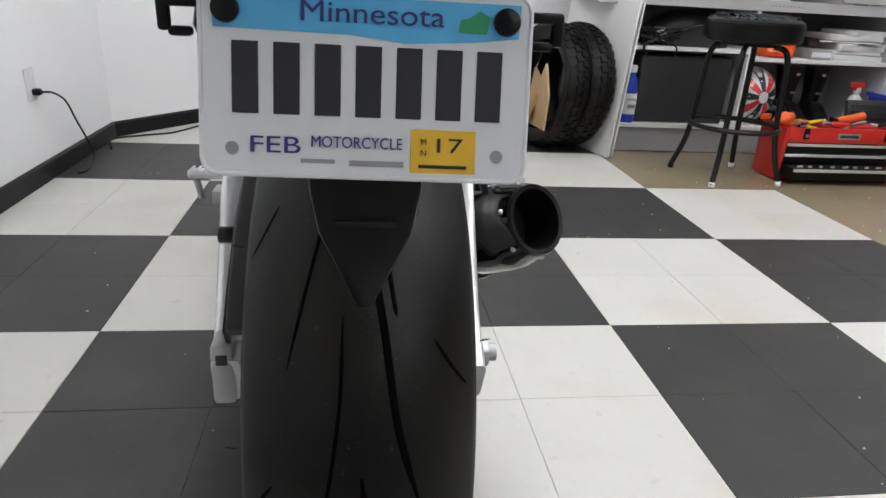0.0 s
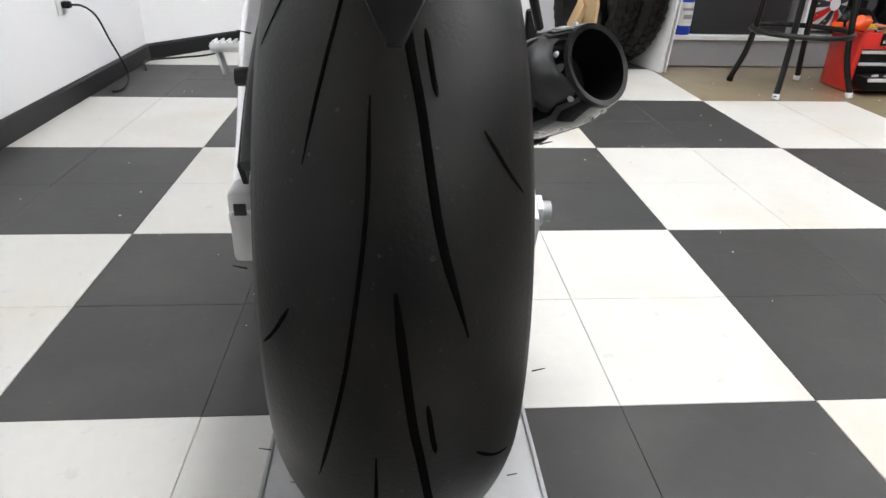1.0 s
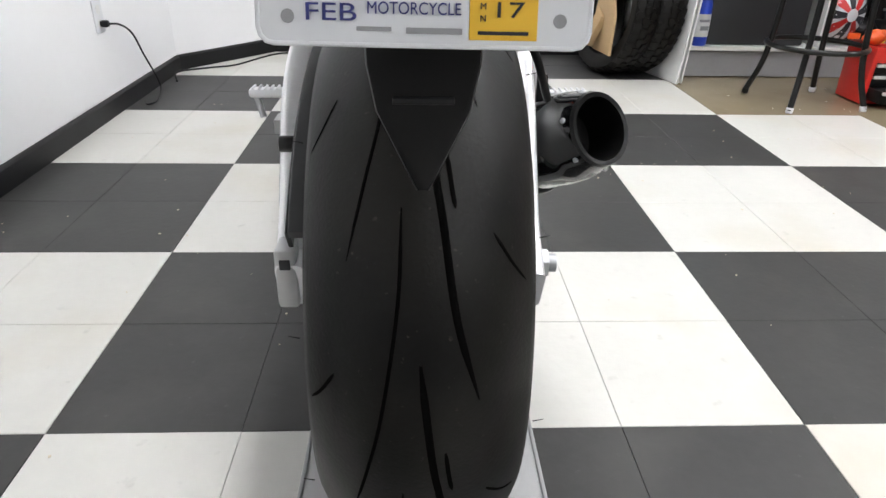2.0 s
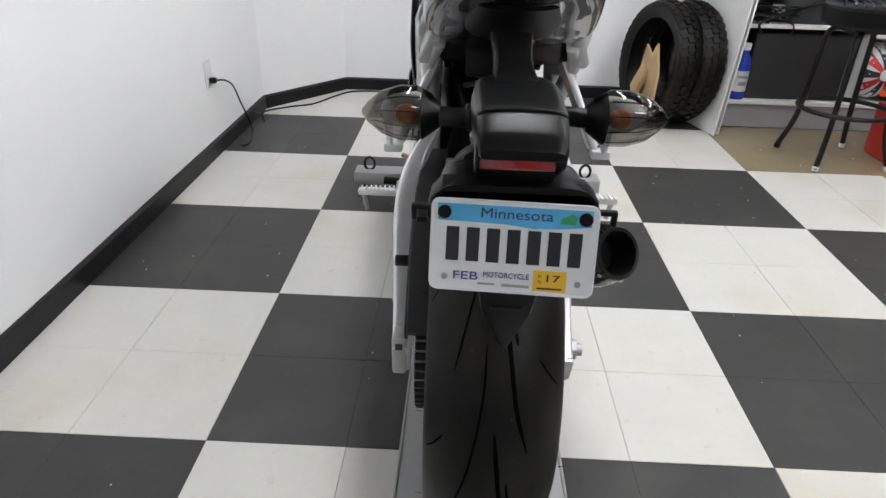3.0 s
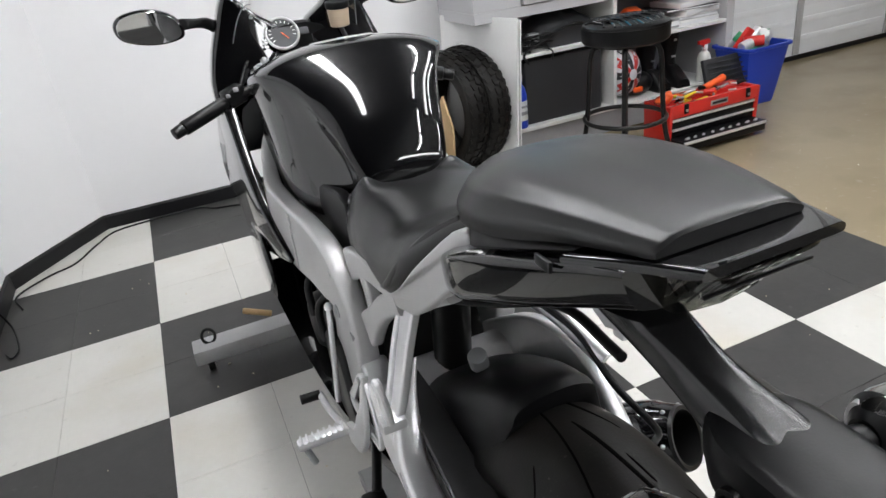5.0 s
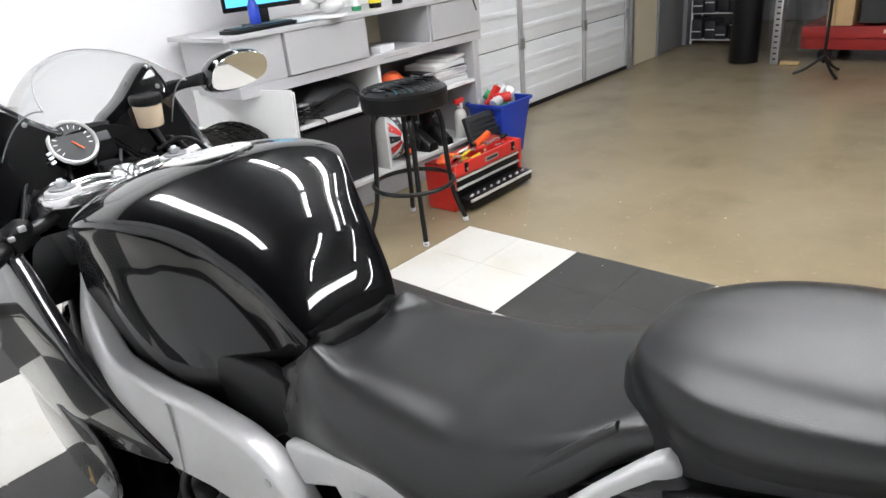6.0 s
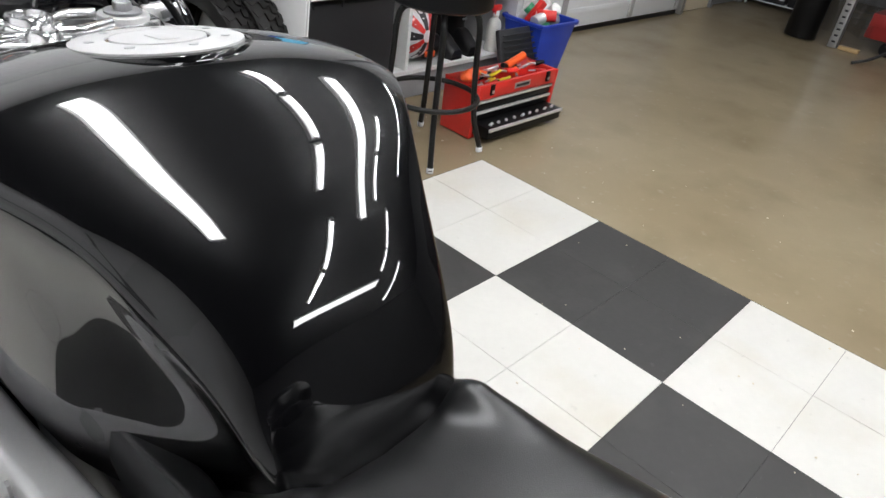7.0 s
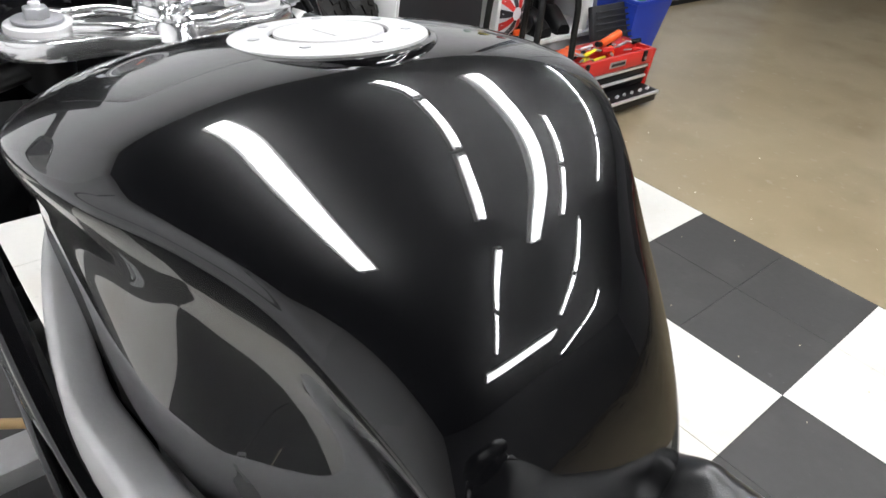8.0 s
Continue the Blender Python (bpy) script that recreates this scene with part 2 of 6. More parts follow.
def tube(points, r, seg=10, bm=None, n=6, closed=False, ends=None, smooth=True):
    """A round bar along a smooth line; r may be a number or a pair (start, end)."""
    bm = bm or bmesh.new()
    line = smooth_line(points, n, closed) if smooth else [Vector(q) for q in points]
    rs = r if isinstance(r, (list, tuple)) else (r, r)
    rings, up = [], None
    for i, p in enumerate(line):
        if closed:
            d = (line[(i + 1) % len(line)] - line[i - 1]).normalized()
        else:
            d = (line[min(i + 1, len(line) - 1)] - line[max(i - 1, 0)]).normalized()
        if up is None:
            up = d.orthogonal().normalized()
        up = (up - d * up.dot(d)).normalized()
        side = d.cross(up)
        rad = rs[0] + (rs[1] - rs[0]) * i / max(1, len(line) - 1)
        rings.append([bm.verts.new(p + (up * math.cos(a) + side * math.sin(a)) * rad) for a in [2 * math.pi * k / seg for k in range(seg)]])
    m = len(rings)
    for i in range(m if closed else m - 1):
        a, b = rings[i], rings[(i + 1) % m]
        for k in range(seg):
            bm.faces.new((a[k], a[(k + 1) % seg], b[(k + 1) % seg], b[k]))
    if not closed:
        bm.faces.new(rings[0][::-1])
        bm.faces.new(rings[-1])
    return bm


def loft(rings, bm=None, caps=True, closed=True):
    """A skin over rings of equally many points."""
    bm = bm or bmesh.new()
    vs = [[bm.verts.new(p) for p in ring] for ring in rings]
    n = len(rings[0])
    for a, b in zip(vs, vs[1:]):
        for k in range(n if closed else n - 1):
            bm.faces.new((a[k], a[(k + 1) % n], b[(k + 1) % n], b[k]))
    if caps and closed:
        bm.faces.new(vs[0][::-1])
        bm.faces.new(vs[-1])
    return bm


def slab(outline, axis, lo, hi, bevel=0.0, seg=2, n=0, bm=None, bulge=None):
    """A plate cut along an outline: pairs in the two other axes; n > 0 rounds it."""
    bm = bm or bmesh.new()
    pts = [Vector((a, b, 0)) for a, b in outline]
    if n:
        pts = smooth_line(pts, n, True)

    def put(p, v):
        return {"x": (v, p.x, p.y), "y": (p.x, v, p.y), "z": (p.x, p.y, v)}[axis]
    low = [bm.verts.new(put(p, lo)) for p in pts]
    high = [bm.verts.new(put(p, hi)) for p in pts]
    k = len(pts)
    faces = [bm.faces.new(low[::-1]), bm.faces.new(high)]
    for i in range(k):
        faces.append(bm.faces.new((low[i], low[(i + 1) % k], high[(i + 1) % k], high[i])))
    bmesh.ops.recalc_face_normals(bm, faces=faces)
    if bevel:
        edges = [e for e in faces[0].edges] + [e for e in faces[1].edges]
        bmesh.ops.bevel(bm, geom=edges, offset=bevel, segments=seg, affect="EDGES", profile=0.5, clamp_overlap=True)
    if bulge:
        for v in bm.verts:
            v.co = bulge(v.co)
    return bm


def lathe(profile, at, axis="x", seg=64, bm=None, closed=True):
    """Turns a profile of (along the axis, radius) round an axis through at."""
    bm = bm or bmesh.new()
    rings = []
    for k in range(seg):
        a = 2 * math.pi * k / seg
        c, s = math.cos(a), math.sin(a)
        ring = []
        for u, r in profile:
            q = {"x": (u, r * c, r * s), "y": (r * c, u, r * s), "z": (r * c, r * s, u)}[axis]
            ring.append(bm.verts.new(Vector(at) + Vector(q)))
        rings.append(ring)
    n = len(profile)
    for k in range(seg):
        a, b = rings[k], rings[(k + 1) % seg]
        for i in range(n if closed else n - 1):
            bm.faces.new((a[i], b[i], b[(i + 1) % n], a[(i + 1) % n]))
    return bm


def words(text, size, m, material, name, parent, depth=0.0004, fit=None):
    """Raised lettering, made into a mesh; fit: its width in metres."""
    cu = bpy.data.curves.new(name, "FONT")
    cu.body, cu.size, cu.extrude, cu.align_x, cu.align_y = text, size, depth, "CENTER", "CENTER"
    ob = new("lettering_source", cu)
    bpy.context.view_layer.update()
    me = bpy.data.meshes.new_from_object(ob.evaluated_get(bpy.context.evaluated_depsgraph_get()))
    bpy.data.objects.remove(ob)
    if fit:
        xs = [v.co.x for v in me.vertices]
        me.transform(Matrix.Diagonal((fit / (max(xs) - min(xs)), 1, 1, 1)))
    me.transform(m)
    me.materials.clear()
    me.materials.append(material)
    out = new(name, me)
    out.parent = parent
    return out


# ---- the room ----
WALL_X, BACK_Y, DOOR_Y, CEIL_Z = -1.20, 3.05, 2.96, 2.75
FAR_X, REAR_Y = 9.2, -6.0

tagged(part("floor", box((14, 14, 0.2), (4.2, -1.5, -0.104)), M_CONCRETE), "brown sealed concrete shop floor with a dull sheen", "floor", kind="structure")
tagged(part("ceiling", box((14, 14, 0.2), (4.2, -1.5, CEIL_Z + 0.1)), M_CEIL), "plain painted shop ceiling", "ceiling", kind="structure")
tagged(part("wall_left", box((0.12, 2.55 - REAR_Y, CEIL_Z), (WALL_X - 0.06, (2.55 + REAR_Y) / 2, CEIL_Z / 2)), M_WALL), "smooth white painted wall", "wall", kind="structure")
tagged(part("wall_corner", slab([(WALL_X, 2.55), (-0.82, BACK_Y), (-0.82, BACK_Y + 0.12), (WALL_X - 0.12, 2.60), (WALL_X - 0.12, 2.55)], "z", 0, CEIL_Z), M_WALL, smooth=False),
       "white wall piece set across the corner", "wall", kind="structure")
tagged(part("wall_back", box((3.72, 0.12, CEIL_Z), (1.04, BACK_Y + 0.06, CEIL_Z / 2)), M_WALL), "white painted wall behind the motorcycle", "wall", kind="structure")
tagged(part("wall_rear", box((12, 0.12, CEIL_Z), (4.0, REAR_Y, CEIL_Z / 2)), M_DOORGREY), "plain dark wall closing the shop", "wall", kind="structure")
# the weak light at the far end is put into this wall's dark grey
tagged(part("wall_far", box((0.12, 10, CEIL_Z), (FAR_X, -1.4, CEIL_Z / 2)), M_DOORGREY), "far wall of the shop, its dimness put into a dark grey colour", "wall", kind="structure")


def baseboard(name, a, b):
    d = Vector(b) - Vector(a)
    ang = math.atan2(d.y, d.x)
    prof = [(0, 0), (0.014, 0), (0.014, 0.064), (0.009, 0.071), (0, 0.073)]
    rings = []
    for q in (a, b):
        rings.append([(q[0] + u * math.sin(ang), q[1] - u * math.cos(ang), v) for u, v in prof])
    bm = loft(rings)
    return tagged(part(name, bm, M_BLACKTRIM, smooth=False), "black baseboard along the white wall", "baseboard", kind="structure")


baseboard("baseboard_left", (WALL_X, REAR_Y), (WALL_X, 2.552))
baseboard("baseboard_corner", (WALL_X, 2.55), (-0.82, BACK_Y))
baseboard("baseboard_back", (-0.822, BACK_Y), (1.30, BACK_Y))

# curved dark stripe painted round a disc on the left wall
bm = bmesh.new()
arc = [radians(-205 + 230 * k / 60) for k in range(61)]
o = [bm.verts.new((WALL_X + 0.003, 1.16 * math.cos(a) + 0.66, 1.16 * math.sin(a) + 2.085)) for a in arc]
i2 = [bm.verts.new((WALL_X + 0.003, 1.095 * math.cos(a) + 0.66, 1.095 * math.sin(a) + 2.085)) for a in arc]
for k in range(60):
    bm.faces.new((o[k], o[k + 1], i2[k + 1], i2[k]))
tagged(part("wall_decal", bm, M_DOORGREY), "dark grey ring decal on the white wall", "decal")

# sectional garage door in the right-hand run of the back wall
DOOR_L, DOOR_R, DOOR_H = 2.95, 5.74, 2.5
gd = thing("garage_door", "white sectional garage door with steel stiles, shut", "garage door", (0, 0, 0), kind="structure")
for k in range(5):
    z0 = 0.03 + k * 0.5
    bm = box((DOOR_R - DOOR_L, 0.03, 0.49), ((DOOR_L + DOOR_R) / 2, DOOR_Y + 0.02, z0 + 0.247), 0.006)
    for q in (0.12, 0.245, 0.37):
        box((DOOR_R - DOOR_L - 0.02, 0.008, 0.045), ((DOOR_L + DOOR_R) / 2, DOOR_Y + 0.003, z0 + q), 0.003, bm=bm)
    part("panel", bm, M_DOORWHITE, gd)
for x in (DOOR_L + 0.03, 3.93, 4.89, DOOR_R - 0.05):
    for k in range(5):
        st = part("stile", box((0.06, 0.012, 0.47), (x, DOOR_Y - 0.006, 0.03 + k * 0.5 + 0.247), 0.003), M_GREY, gd)
    for k in range(1, 5):
        hi = part("hinge", box((0.07, 0.02, 0.09), (x, DOOR_Y - 0.012, 0.03 + k * 0.5), 0.006), M_STEEL, gd)
part("bottom_seal", box((DOOR_R - DOOR_L, 0.04, 0.03), ((DOOR_L + DOOR_R) / 2, DOOR_Y + 0.02, 0.015)), M_BLACKTRIM, gd)
part("track", box((0.05, 0.06, 2.6), (DOOR_R + 0.01, DOOR_Y - 0.02, 1.3), 0.004), M_STEEL, gd)
tagged(part("wall_over_door", box((DOOR_R - DOOR_L + 0.1, 0.12, CEIL_Z - 2.53), ((DOOR_L + DOOR_R) / 2, DOOR_Y + 0.10, (CEIL_Z + 2.53) / 2)), M_WALL), "wall above the garage door", "wall", kind="structure")
tagged(part("wall_right_of_door", box((0.66, 0.12, CEIL_Z), (6.11, DOOR_Y + 0.07, CEIL_Z / 2)), M_CREAM), "cream wall beside the garage door", "wall", kind="structure")
gdoor2 = thing("door_1", "plain grey steel service door, shut", "door", (0, 0, 0), kind="structure")
part("leaf", box((0.66, 0.05, 2.05), (6.78, DOOR_Y + 0.05, 1.03), 0.004), M_DOORGREY, gdoor2)
part("frame", box((0.05, 0.10, 2.1), (6.42, DOOR_Y + 0.03, 1.05), 0.004), M_DOORGREY, gdoor2)
part("frame", box((0.05, 0.10, 2.1), (7.135, DOOR_Y + 0.03, 1.05), 0.004), M_DOORGREY, gdoor2)
part("handle", cyl((6.52, DOOR_Y - 0.01, 1.0), (6.62, DOOR_Y - 0.01, 1.0), 0.01), M_STEEL, gdoor2)
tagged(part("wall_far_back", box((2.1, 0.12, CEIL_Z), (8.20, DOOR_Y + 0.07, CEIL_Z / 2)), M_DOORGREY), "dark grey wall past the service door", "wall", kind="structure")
tagged(part("wall_over_service_door", box((0.75, 0.12, CEIL_Z - 2.1), (6.78, DOOR_Y + 0.07, (CEIL_Z + 2.1) / 2)), M_CREAM), "wall above the service door", "wall", kind="structure")

# fluorescent fittings on the ceiling: wide ones with a diffuser and rows of single-tube battens
def wide_light(at, length, turn, width=0.14, lens=None):
    t = thing("ceiling_light", "wide fluorescent ceiling light with a white diffuser, lit", "ceiling light", at, group="wide ceiling lights", turn=turn)
    part("housing", box((length, width + 0.05, 0.06), (0, 0, -0.03), 0.008), M_WHITELAM, t)
    part("diffuser", box((length - 0.06, width, 0.035), (0, 0, -0.078), 0.012), lens or M_LENSGLOW, t)
    for e in (-1, 1):
        part("end_cap", box((0.03, width + 0.03, 0.05), (e * (length / 2 - 0.015), 0, -0.08), 0.006), M_WHITELAM, t)


def batten_row(x, y, segments, pitch=0.95, turn=90):
    for k in range(segments):
        at = (x, y + k * pitch, CEIL_Z)
        half = pitch / 2 - 0.015
        t = thing("batten_light", "single-tube fluorescent batten on the ceiling, lit", "ceiling light", at, group="batten lights", turn=turn)
        part("housing", box((half * 2, 0.07, 0.045), (0, 0, -0.0225), 0.005), M_WHITELAM, t)
        part("tube", cyl((0.035 - half, 0, -0.072), (half - 0.035, 0, -0.072), 0.016, seg=12), M_TUBE, t)
        for e in (-1, 1):
            part("lamp_holder", box((0.02, 0.03, 0.055), (e * (half - 0.023), 0, -0.066), 0.003), M_WHITELAM, t)


wide_light((0.12, 0.80, CEIL_Z), 2.60, 90, lens=M_NEWLENS)
wide_light((1.93, 0.50, CEIL_Z), 2.44, 90)
wide_light((2.10, -3.15, CEIL_Z), 2.05, 0, 0.30)
batten_row(1.25, 0.22, 3, 0.73)
batten_row(2.42, -0.15, 2, 0.75)
batten_row(1.40, -2.00, 2, 0.95)
batten_row(3.00, -2.10, 2, 0.95)
batten_row(4.20, 0.20, 3, 0.95)
batten_row(4.40, -4.40, 2, 1.24)


# ---- the motorcycle ----
XC = -0.020
REAR_AXLE, FRONT_AXLE = (-0.115, 0.367), (1.295, 0.352)
bike = thing("motorcycle", "black sport motorcycle with silver frame standing upright on a dolly", "motorcycle", (XC, 0, 0))


def body(stations, n=5, m=5, caps=True, bm=None, crease=0):
    """A skin over stations (y, half profile of (x, z) from the top middle down), smooth both ways and alike on both sides."""
    k = len(stations[0][1])
    cols = []
    for c in range(k):
        cols.append(smooth_line([(s[1][c][0], s[0] if len(s[1][c]) < 3 else s[1][c][2], s[1][c][1]) for s in stations], m))
    rings = []
    for r in range(len(cols[0])):
        half = smooth_line([cols[c][r] for c in range(k)], n) if not crease else smooth_line([cols[c][r] for c in range(crease + 1)], n)[:-1] + smooth_line([cols[c][r] for c in range(crease, k)], n)
        half[0].x = 0
        other = [Vector((-p.x, p.y, p.z)) for p in half[1:]]
        rings.append(half[::-1] + other)
    return loft(rings, bm, caps)


def sides(make, name, material, parent, label=""):
    """The same part on the left and on the right."""
    out = []
    for s in (-1, 1):
        bm = make()
        if s > 0:
            bmesh.ops.scale(bm, vec=(-1, 1, 1), verts=bm.verts)
        out.append(part(name, bm, material, parent, label))
    return out


# wheels
def wheel(name, axle, radius, width, parent):
    w = part(name, lathe([(-0.03, radius - 0.105), (0.03, radius - 0.105), (0.05, radius - 0.095), (width * 0.36, radius - 0.092), (width * 0.38, radius - 0.075),
                          (width * 0.33, radius - 0.082), (-width * 0.33, radius - 0.082), (-width * 0.38, radius - 0.075), (-width * 0.36, radius - 0.092), (-0.05, radius - 0.095)],
                         (0, *axle), seg=72), M_BLACKMETAL, parent, "black cast rim")
    prof = []
    half = width / 2
    for k in range(-12, 13):
        u = k / 12
        a = u * radians(62)
        prof.append((half * math.sin(a) / math.sin(radians(62)), radius - (half * 0.62) * (1 - math.cos(a)) / (1 - math.cos(radians(62)))))
    prof += [(half * 0.99, radius - half * 0.78), (half * 0.92, radius - half * 0.95), (half * 0.76, radius - 0.085), (half * 0.68, radius - 0.09),
             (-half * 0.68, radius - 0.09), (-half * 0.76, radius - 0.085), (-half * 0.92, radius - half * 0.95), (-half * 0.99, radius - half * 0.78)]
    part("tyre", lathe(prof, (0, *axle), seg=128), M_RUBBER, w, "black road tyre with curved tread grooves")
    hub = cyl((-0.055, *axle), (0.055, *axle), 0.035, seg=24)
    for k in range(5):
        a = 2 * math.pi * k / 5 + 0.3
        tip = (0, axle[0] + (radius - 0.1) * math.cos(a), axle[1] + (radius - 0.1) * math.sin(a))
        cyl((0, *axle), tip, 0.02, 0.014, 10, hub)
    part("spokes", hub, M_BLACKMETAL, w)
    return w


def tread_grooves(axle, radius, width, parent, lines):
    """Dark strips laid on the tread for its curved grooves, the recess shade put into their colour: each a line of
    (degrees round the wheel, place across from -1 to 1), with sloping edges.
    """
    half, lim = width / 2, radians(62)

    def on(a, u, lift):
        an = u * lim
        x = half * math.sin(an) / math.sin(lim)
        r = radius - (half * 0.62) * (1 - math.cos(an)) / (1 - math.cos(lim)) + lift
        return (x, axle[0] - r * math.cos(a), axle[1] + r * math.sin(a))
    for gw, line in lines:
        bm = bmesh.new()
        path = smooth_line([(radians(a), u, 0) for a, u in line], 6)
        rows = []
        for k, q in enumerate(path):
            f = k / (len(path) - 1)
            w = gw * min(1, 0.35 + 5 * f, 0.2 + 6 * (1 - f))
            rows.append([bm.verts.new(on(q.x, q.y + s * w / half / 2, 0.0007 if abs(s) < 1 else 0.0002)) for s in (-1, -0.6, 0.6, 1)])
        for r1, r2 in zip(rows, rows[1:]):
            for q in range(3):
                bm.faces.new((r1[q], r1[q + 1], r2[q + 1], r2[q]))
        part("groove_strip", bm, M_GROOVE, parent)


D = math.radians


def ribbon(path, heights, thick, n=5, bm=None, corner=0.3):
    """A flat-sided beam along a path that runs mostly in the side view; heights across the path, thick along x."""
    line = smooth_line(path, n)
    hs = smooth_line([(h, 0, 0) for h in heights], n)
    ths = smooth_line([(t, 0, 0) for t in (thick if isinstance(thick, (list, tuple)) else [thick] * len(heights))], n)
    rings = []
    for i, p in enumerate(line):
        d = line[min(i + 1, len(line) - 1)] - line[max(i - 1, 0)]
        d.x = 0
        d.normalize()
        up = Vector((0, -d.z, d.y))
        h, t = hs[i].x / 2, ths[i].x / 2
        r = min(h, t) * corner * 2
        ring = []
        for cx, cz, a0 in ((t - r, h - r, 0), (-t + r, h - r, 90), (-t + r, -h + r, 180), (t - r, -h + r, 270)):
            for q in (0, 30, 60, 90):
                an = D(a0 + q)
                ring.append(p + Vector((1, 0, 0)) * (cx + r * math.cos(an)) + up * (cz + r * math.sin(an)))
        rings.append(ring)
    return loft(rings, bm)


rw = wheel("rear_wheel", REAR_AXLE, 0.315, 0.187, bike)
rw.location.x = -0.006
fw = wheel("front_wheel", FRONT_AXLE, 0.300, 0.122, bike)
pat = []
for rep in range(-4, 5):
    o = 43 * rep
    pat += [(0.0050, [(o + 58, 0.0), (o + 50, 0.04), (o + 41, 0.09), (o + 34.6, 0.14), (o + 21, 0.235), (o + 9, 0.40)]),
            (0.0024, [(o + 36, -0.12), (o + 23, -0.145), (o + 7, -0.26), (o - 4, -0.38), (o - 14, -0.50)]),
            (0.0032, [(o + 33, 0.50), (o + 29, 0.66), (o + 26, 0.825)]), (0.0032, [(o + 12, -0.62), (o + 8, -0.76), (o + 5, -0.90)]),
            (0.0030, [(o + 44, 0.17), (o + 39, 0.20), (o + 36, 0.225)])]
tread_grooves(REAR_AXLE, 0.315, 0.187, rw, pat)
# moulding hairs left on the tyre's shoulders
for k in range(9):
    a, sx = D(-52 + 17 * k), (-1, 1)[k % 2]
    p = Vector((sx * 0.0945, REAR_AXLE[0] - 0.268 * math.cos(a), REAR_AXLE[1] + 0.268 * math.sin(a)))
    part("rubber_hair", cyl(p, p + Vector((sx * 0.009, 0, 0.002)), 0.0006, 0.0003, 5), M_RUBBER, rw)

# swing arm, axle, chain
sw = part("swing_arm", ribbon([(-0.150, -0.158, 0.362), (-0.151, -0.10, 0.378), (-0.154, -0.03, 0.412), (-0.157, 0.05, 0.462), (-0.156, 0.13, 0.498), (-0.150, 0.25, 0.515), (-0.13, 0.38, 0.49)],
                              [0.060, 0.064, 0.068, 0.074, 0.080, 0.090, 0.11], [0.030, 0.032, 0.034, 0.034, 0.036, 0.042, 0.05], corner=0.2), M_BRUSHED, bike, "bright alloy swing arm")
part("arm_brace", ribbon([(-0.116, 0.205, 0.648), (-0.136, 0.180, 0.622), (-0.152, 0.150, 0.590), (-0.162, 0.115, 0.548), (-0.162, 0.06, 0.508), (-0.156, 0.0, 0.468), (-0.151, -0.07, 0.424), (-0.150, -0.135, 0.392)],
                         [0.030, 0.034, 0.036, 0.036, 0.034, 0.032, 0.030, 0.024], [0.020, 0.030, 0.038, 0.042, 0.044, 0.044, 0.040, 0.032], corner=0.22), M_BRUSHED, sw, "polished brace along the swing arm")
part("brace_seam", tube([(-0.1835, 0.110, 0.542), (-0.1845, 0.06, 0.506), (-0.1785, 0.0, 0.466), (-0.1715, -0.07, 0.422)], 0.0022, 6), M_STEEL, sw)
part("right_arm", ribbon([(0.122, -0.165, 0.358), (0.124, -0.08, 0.40), (0.126, 0.02, 0.52), (0.125, 0.12, 0.60), (0.12, 0.24, 0.58), (0.11, 0.38, 0.48)],
                         [0.062, 0.068, 0.06, 0.06, 0.08, 0.11], 0.026), M_BRUSHED, sw)
part("cross_tube", cyl((-0.14, 0.34, 0.49), (0.12, 0.34, 0.49), 0.05, seg=24), M_BRUSHED, sw)
bm = box((0.024, 0.046, 0.074), (-0.153, -0.142, 0.372), 0.005)
part("adjuster_block", bm, M_SILVER, sw, "cast chain adjuster block")
part("adjuster_slot", box((0.003, 0.022, 0.010), (-0.1655, -0.142, 0.392), 0.001), M_INK, sw)
part("adjuster_slot", box((0.012, 0.003, 0.012), (-0.153, -0.1655, 0.392), 0.001), M_INK, sw)
nut = cyl((0.10, *REAR_AXLE), (0.148, *REAR_AXLE), 0.019, seg=6, bevel=0.002)
cyl((0.148, *REAR_AXLE), (0.158, *REAR_AXLE), 0.011, seg=16, bm=nut)
part("axle_nut", nut, M_STEEL, sw)
g = part("guard_bolt", cyl((-0.170, -0.05, 0.492), (-0.140, -0.05, 0.492), 0.010, seg=16, bevel=0.002), M_BLACKMETAL, sw)
part("bolt_socket", cyl((-0.1705, -0.05, 0.492), (-0.169, -0.05, 0.492), 0.0055, seg=6), M_STEEL, g)
cg = part("chain_guard", ribbon([(-0.113, -0.212, 0.452), (-0.114, -0.15, 0.492), (-0.116, -0.06, 0.535), (-0.118, 0.04, 0.566), (-0.116, 0.15, 0.588), (-0.110, 0.26, 0.585)], [0.012, 0.014, 0.014, 0.014, 0.014, 0.012], [0.046, 0.050, 0.052, 0.050, 0.044, 0.036], corner=0.15), M_GUARD, sw, "flat grey plastic chain guard")
part("guard_skirt", ribbon([(-0.138, -0.20, 0.440), (-0.140, -0.12, 0.490), (-0.142, -0.02, 0.532), (-0.142, 0.10, 0.560)], [0.028, 0.034, 0.034, 0.028], 0.005), M_SATIN, cg)
part("sprocket", lathe([(-0.116, 0.04), (-0.110, 0.04), (-0.110, 0.095), (-0.116, 0.095)], (0, *REAR_AXLE), seg=42), M_STEEL, rw)
part("brake_disc", lathe([(0.098, 0.05), (0.103, 0.05), (0.103, 0.11), (0.098, 0.11)], (0, *REAR_AXLE), seg=48), M_STEEL, rw)
chain = bpy.data.meshes.new("link")
lb = box((0.020, 0.0125, 0.014), (0, 0, 0), 0.002, 1)
lb.to_mesh(chain)
lb.free()
chain.materials.append(M_BLACKMETAL)
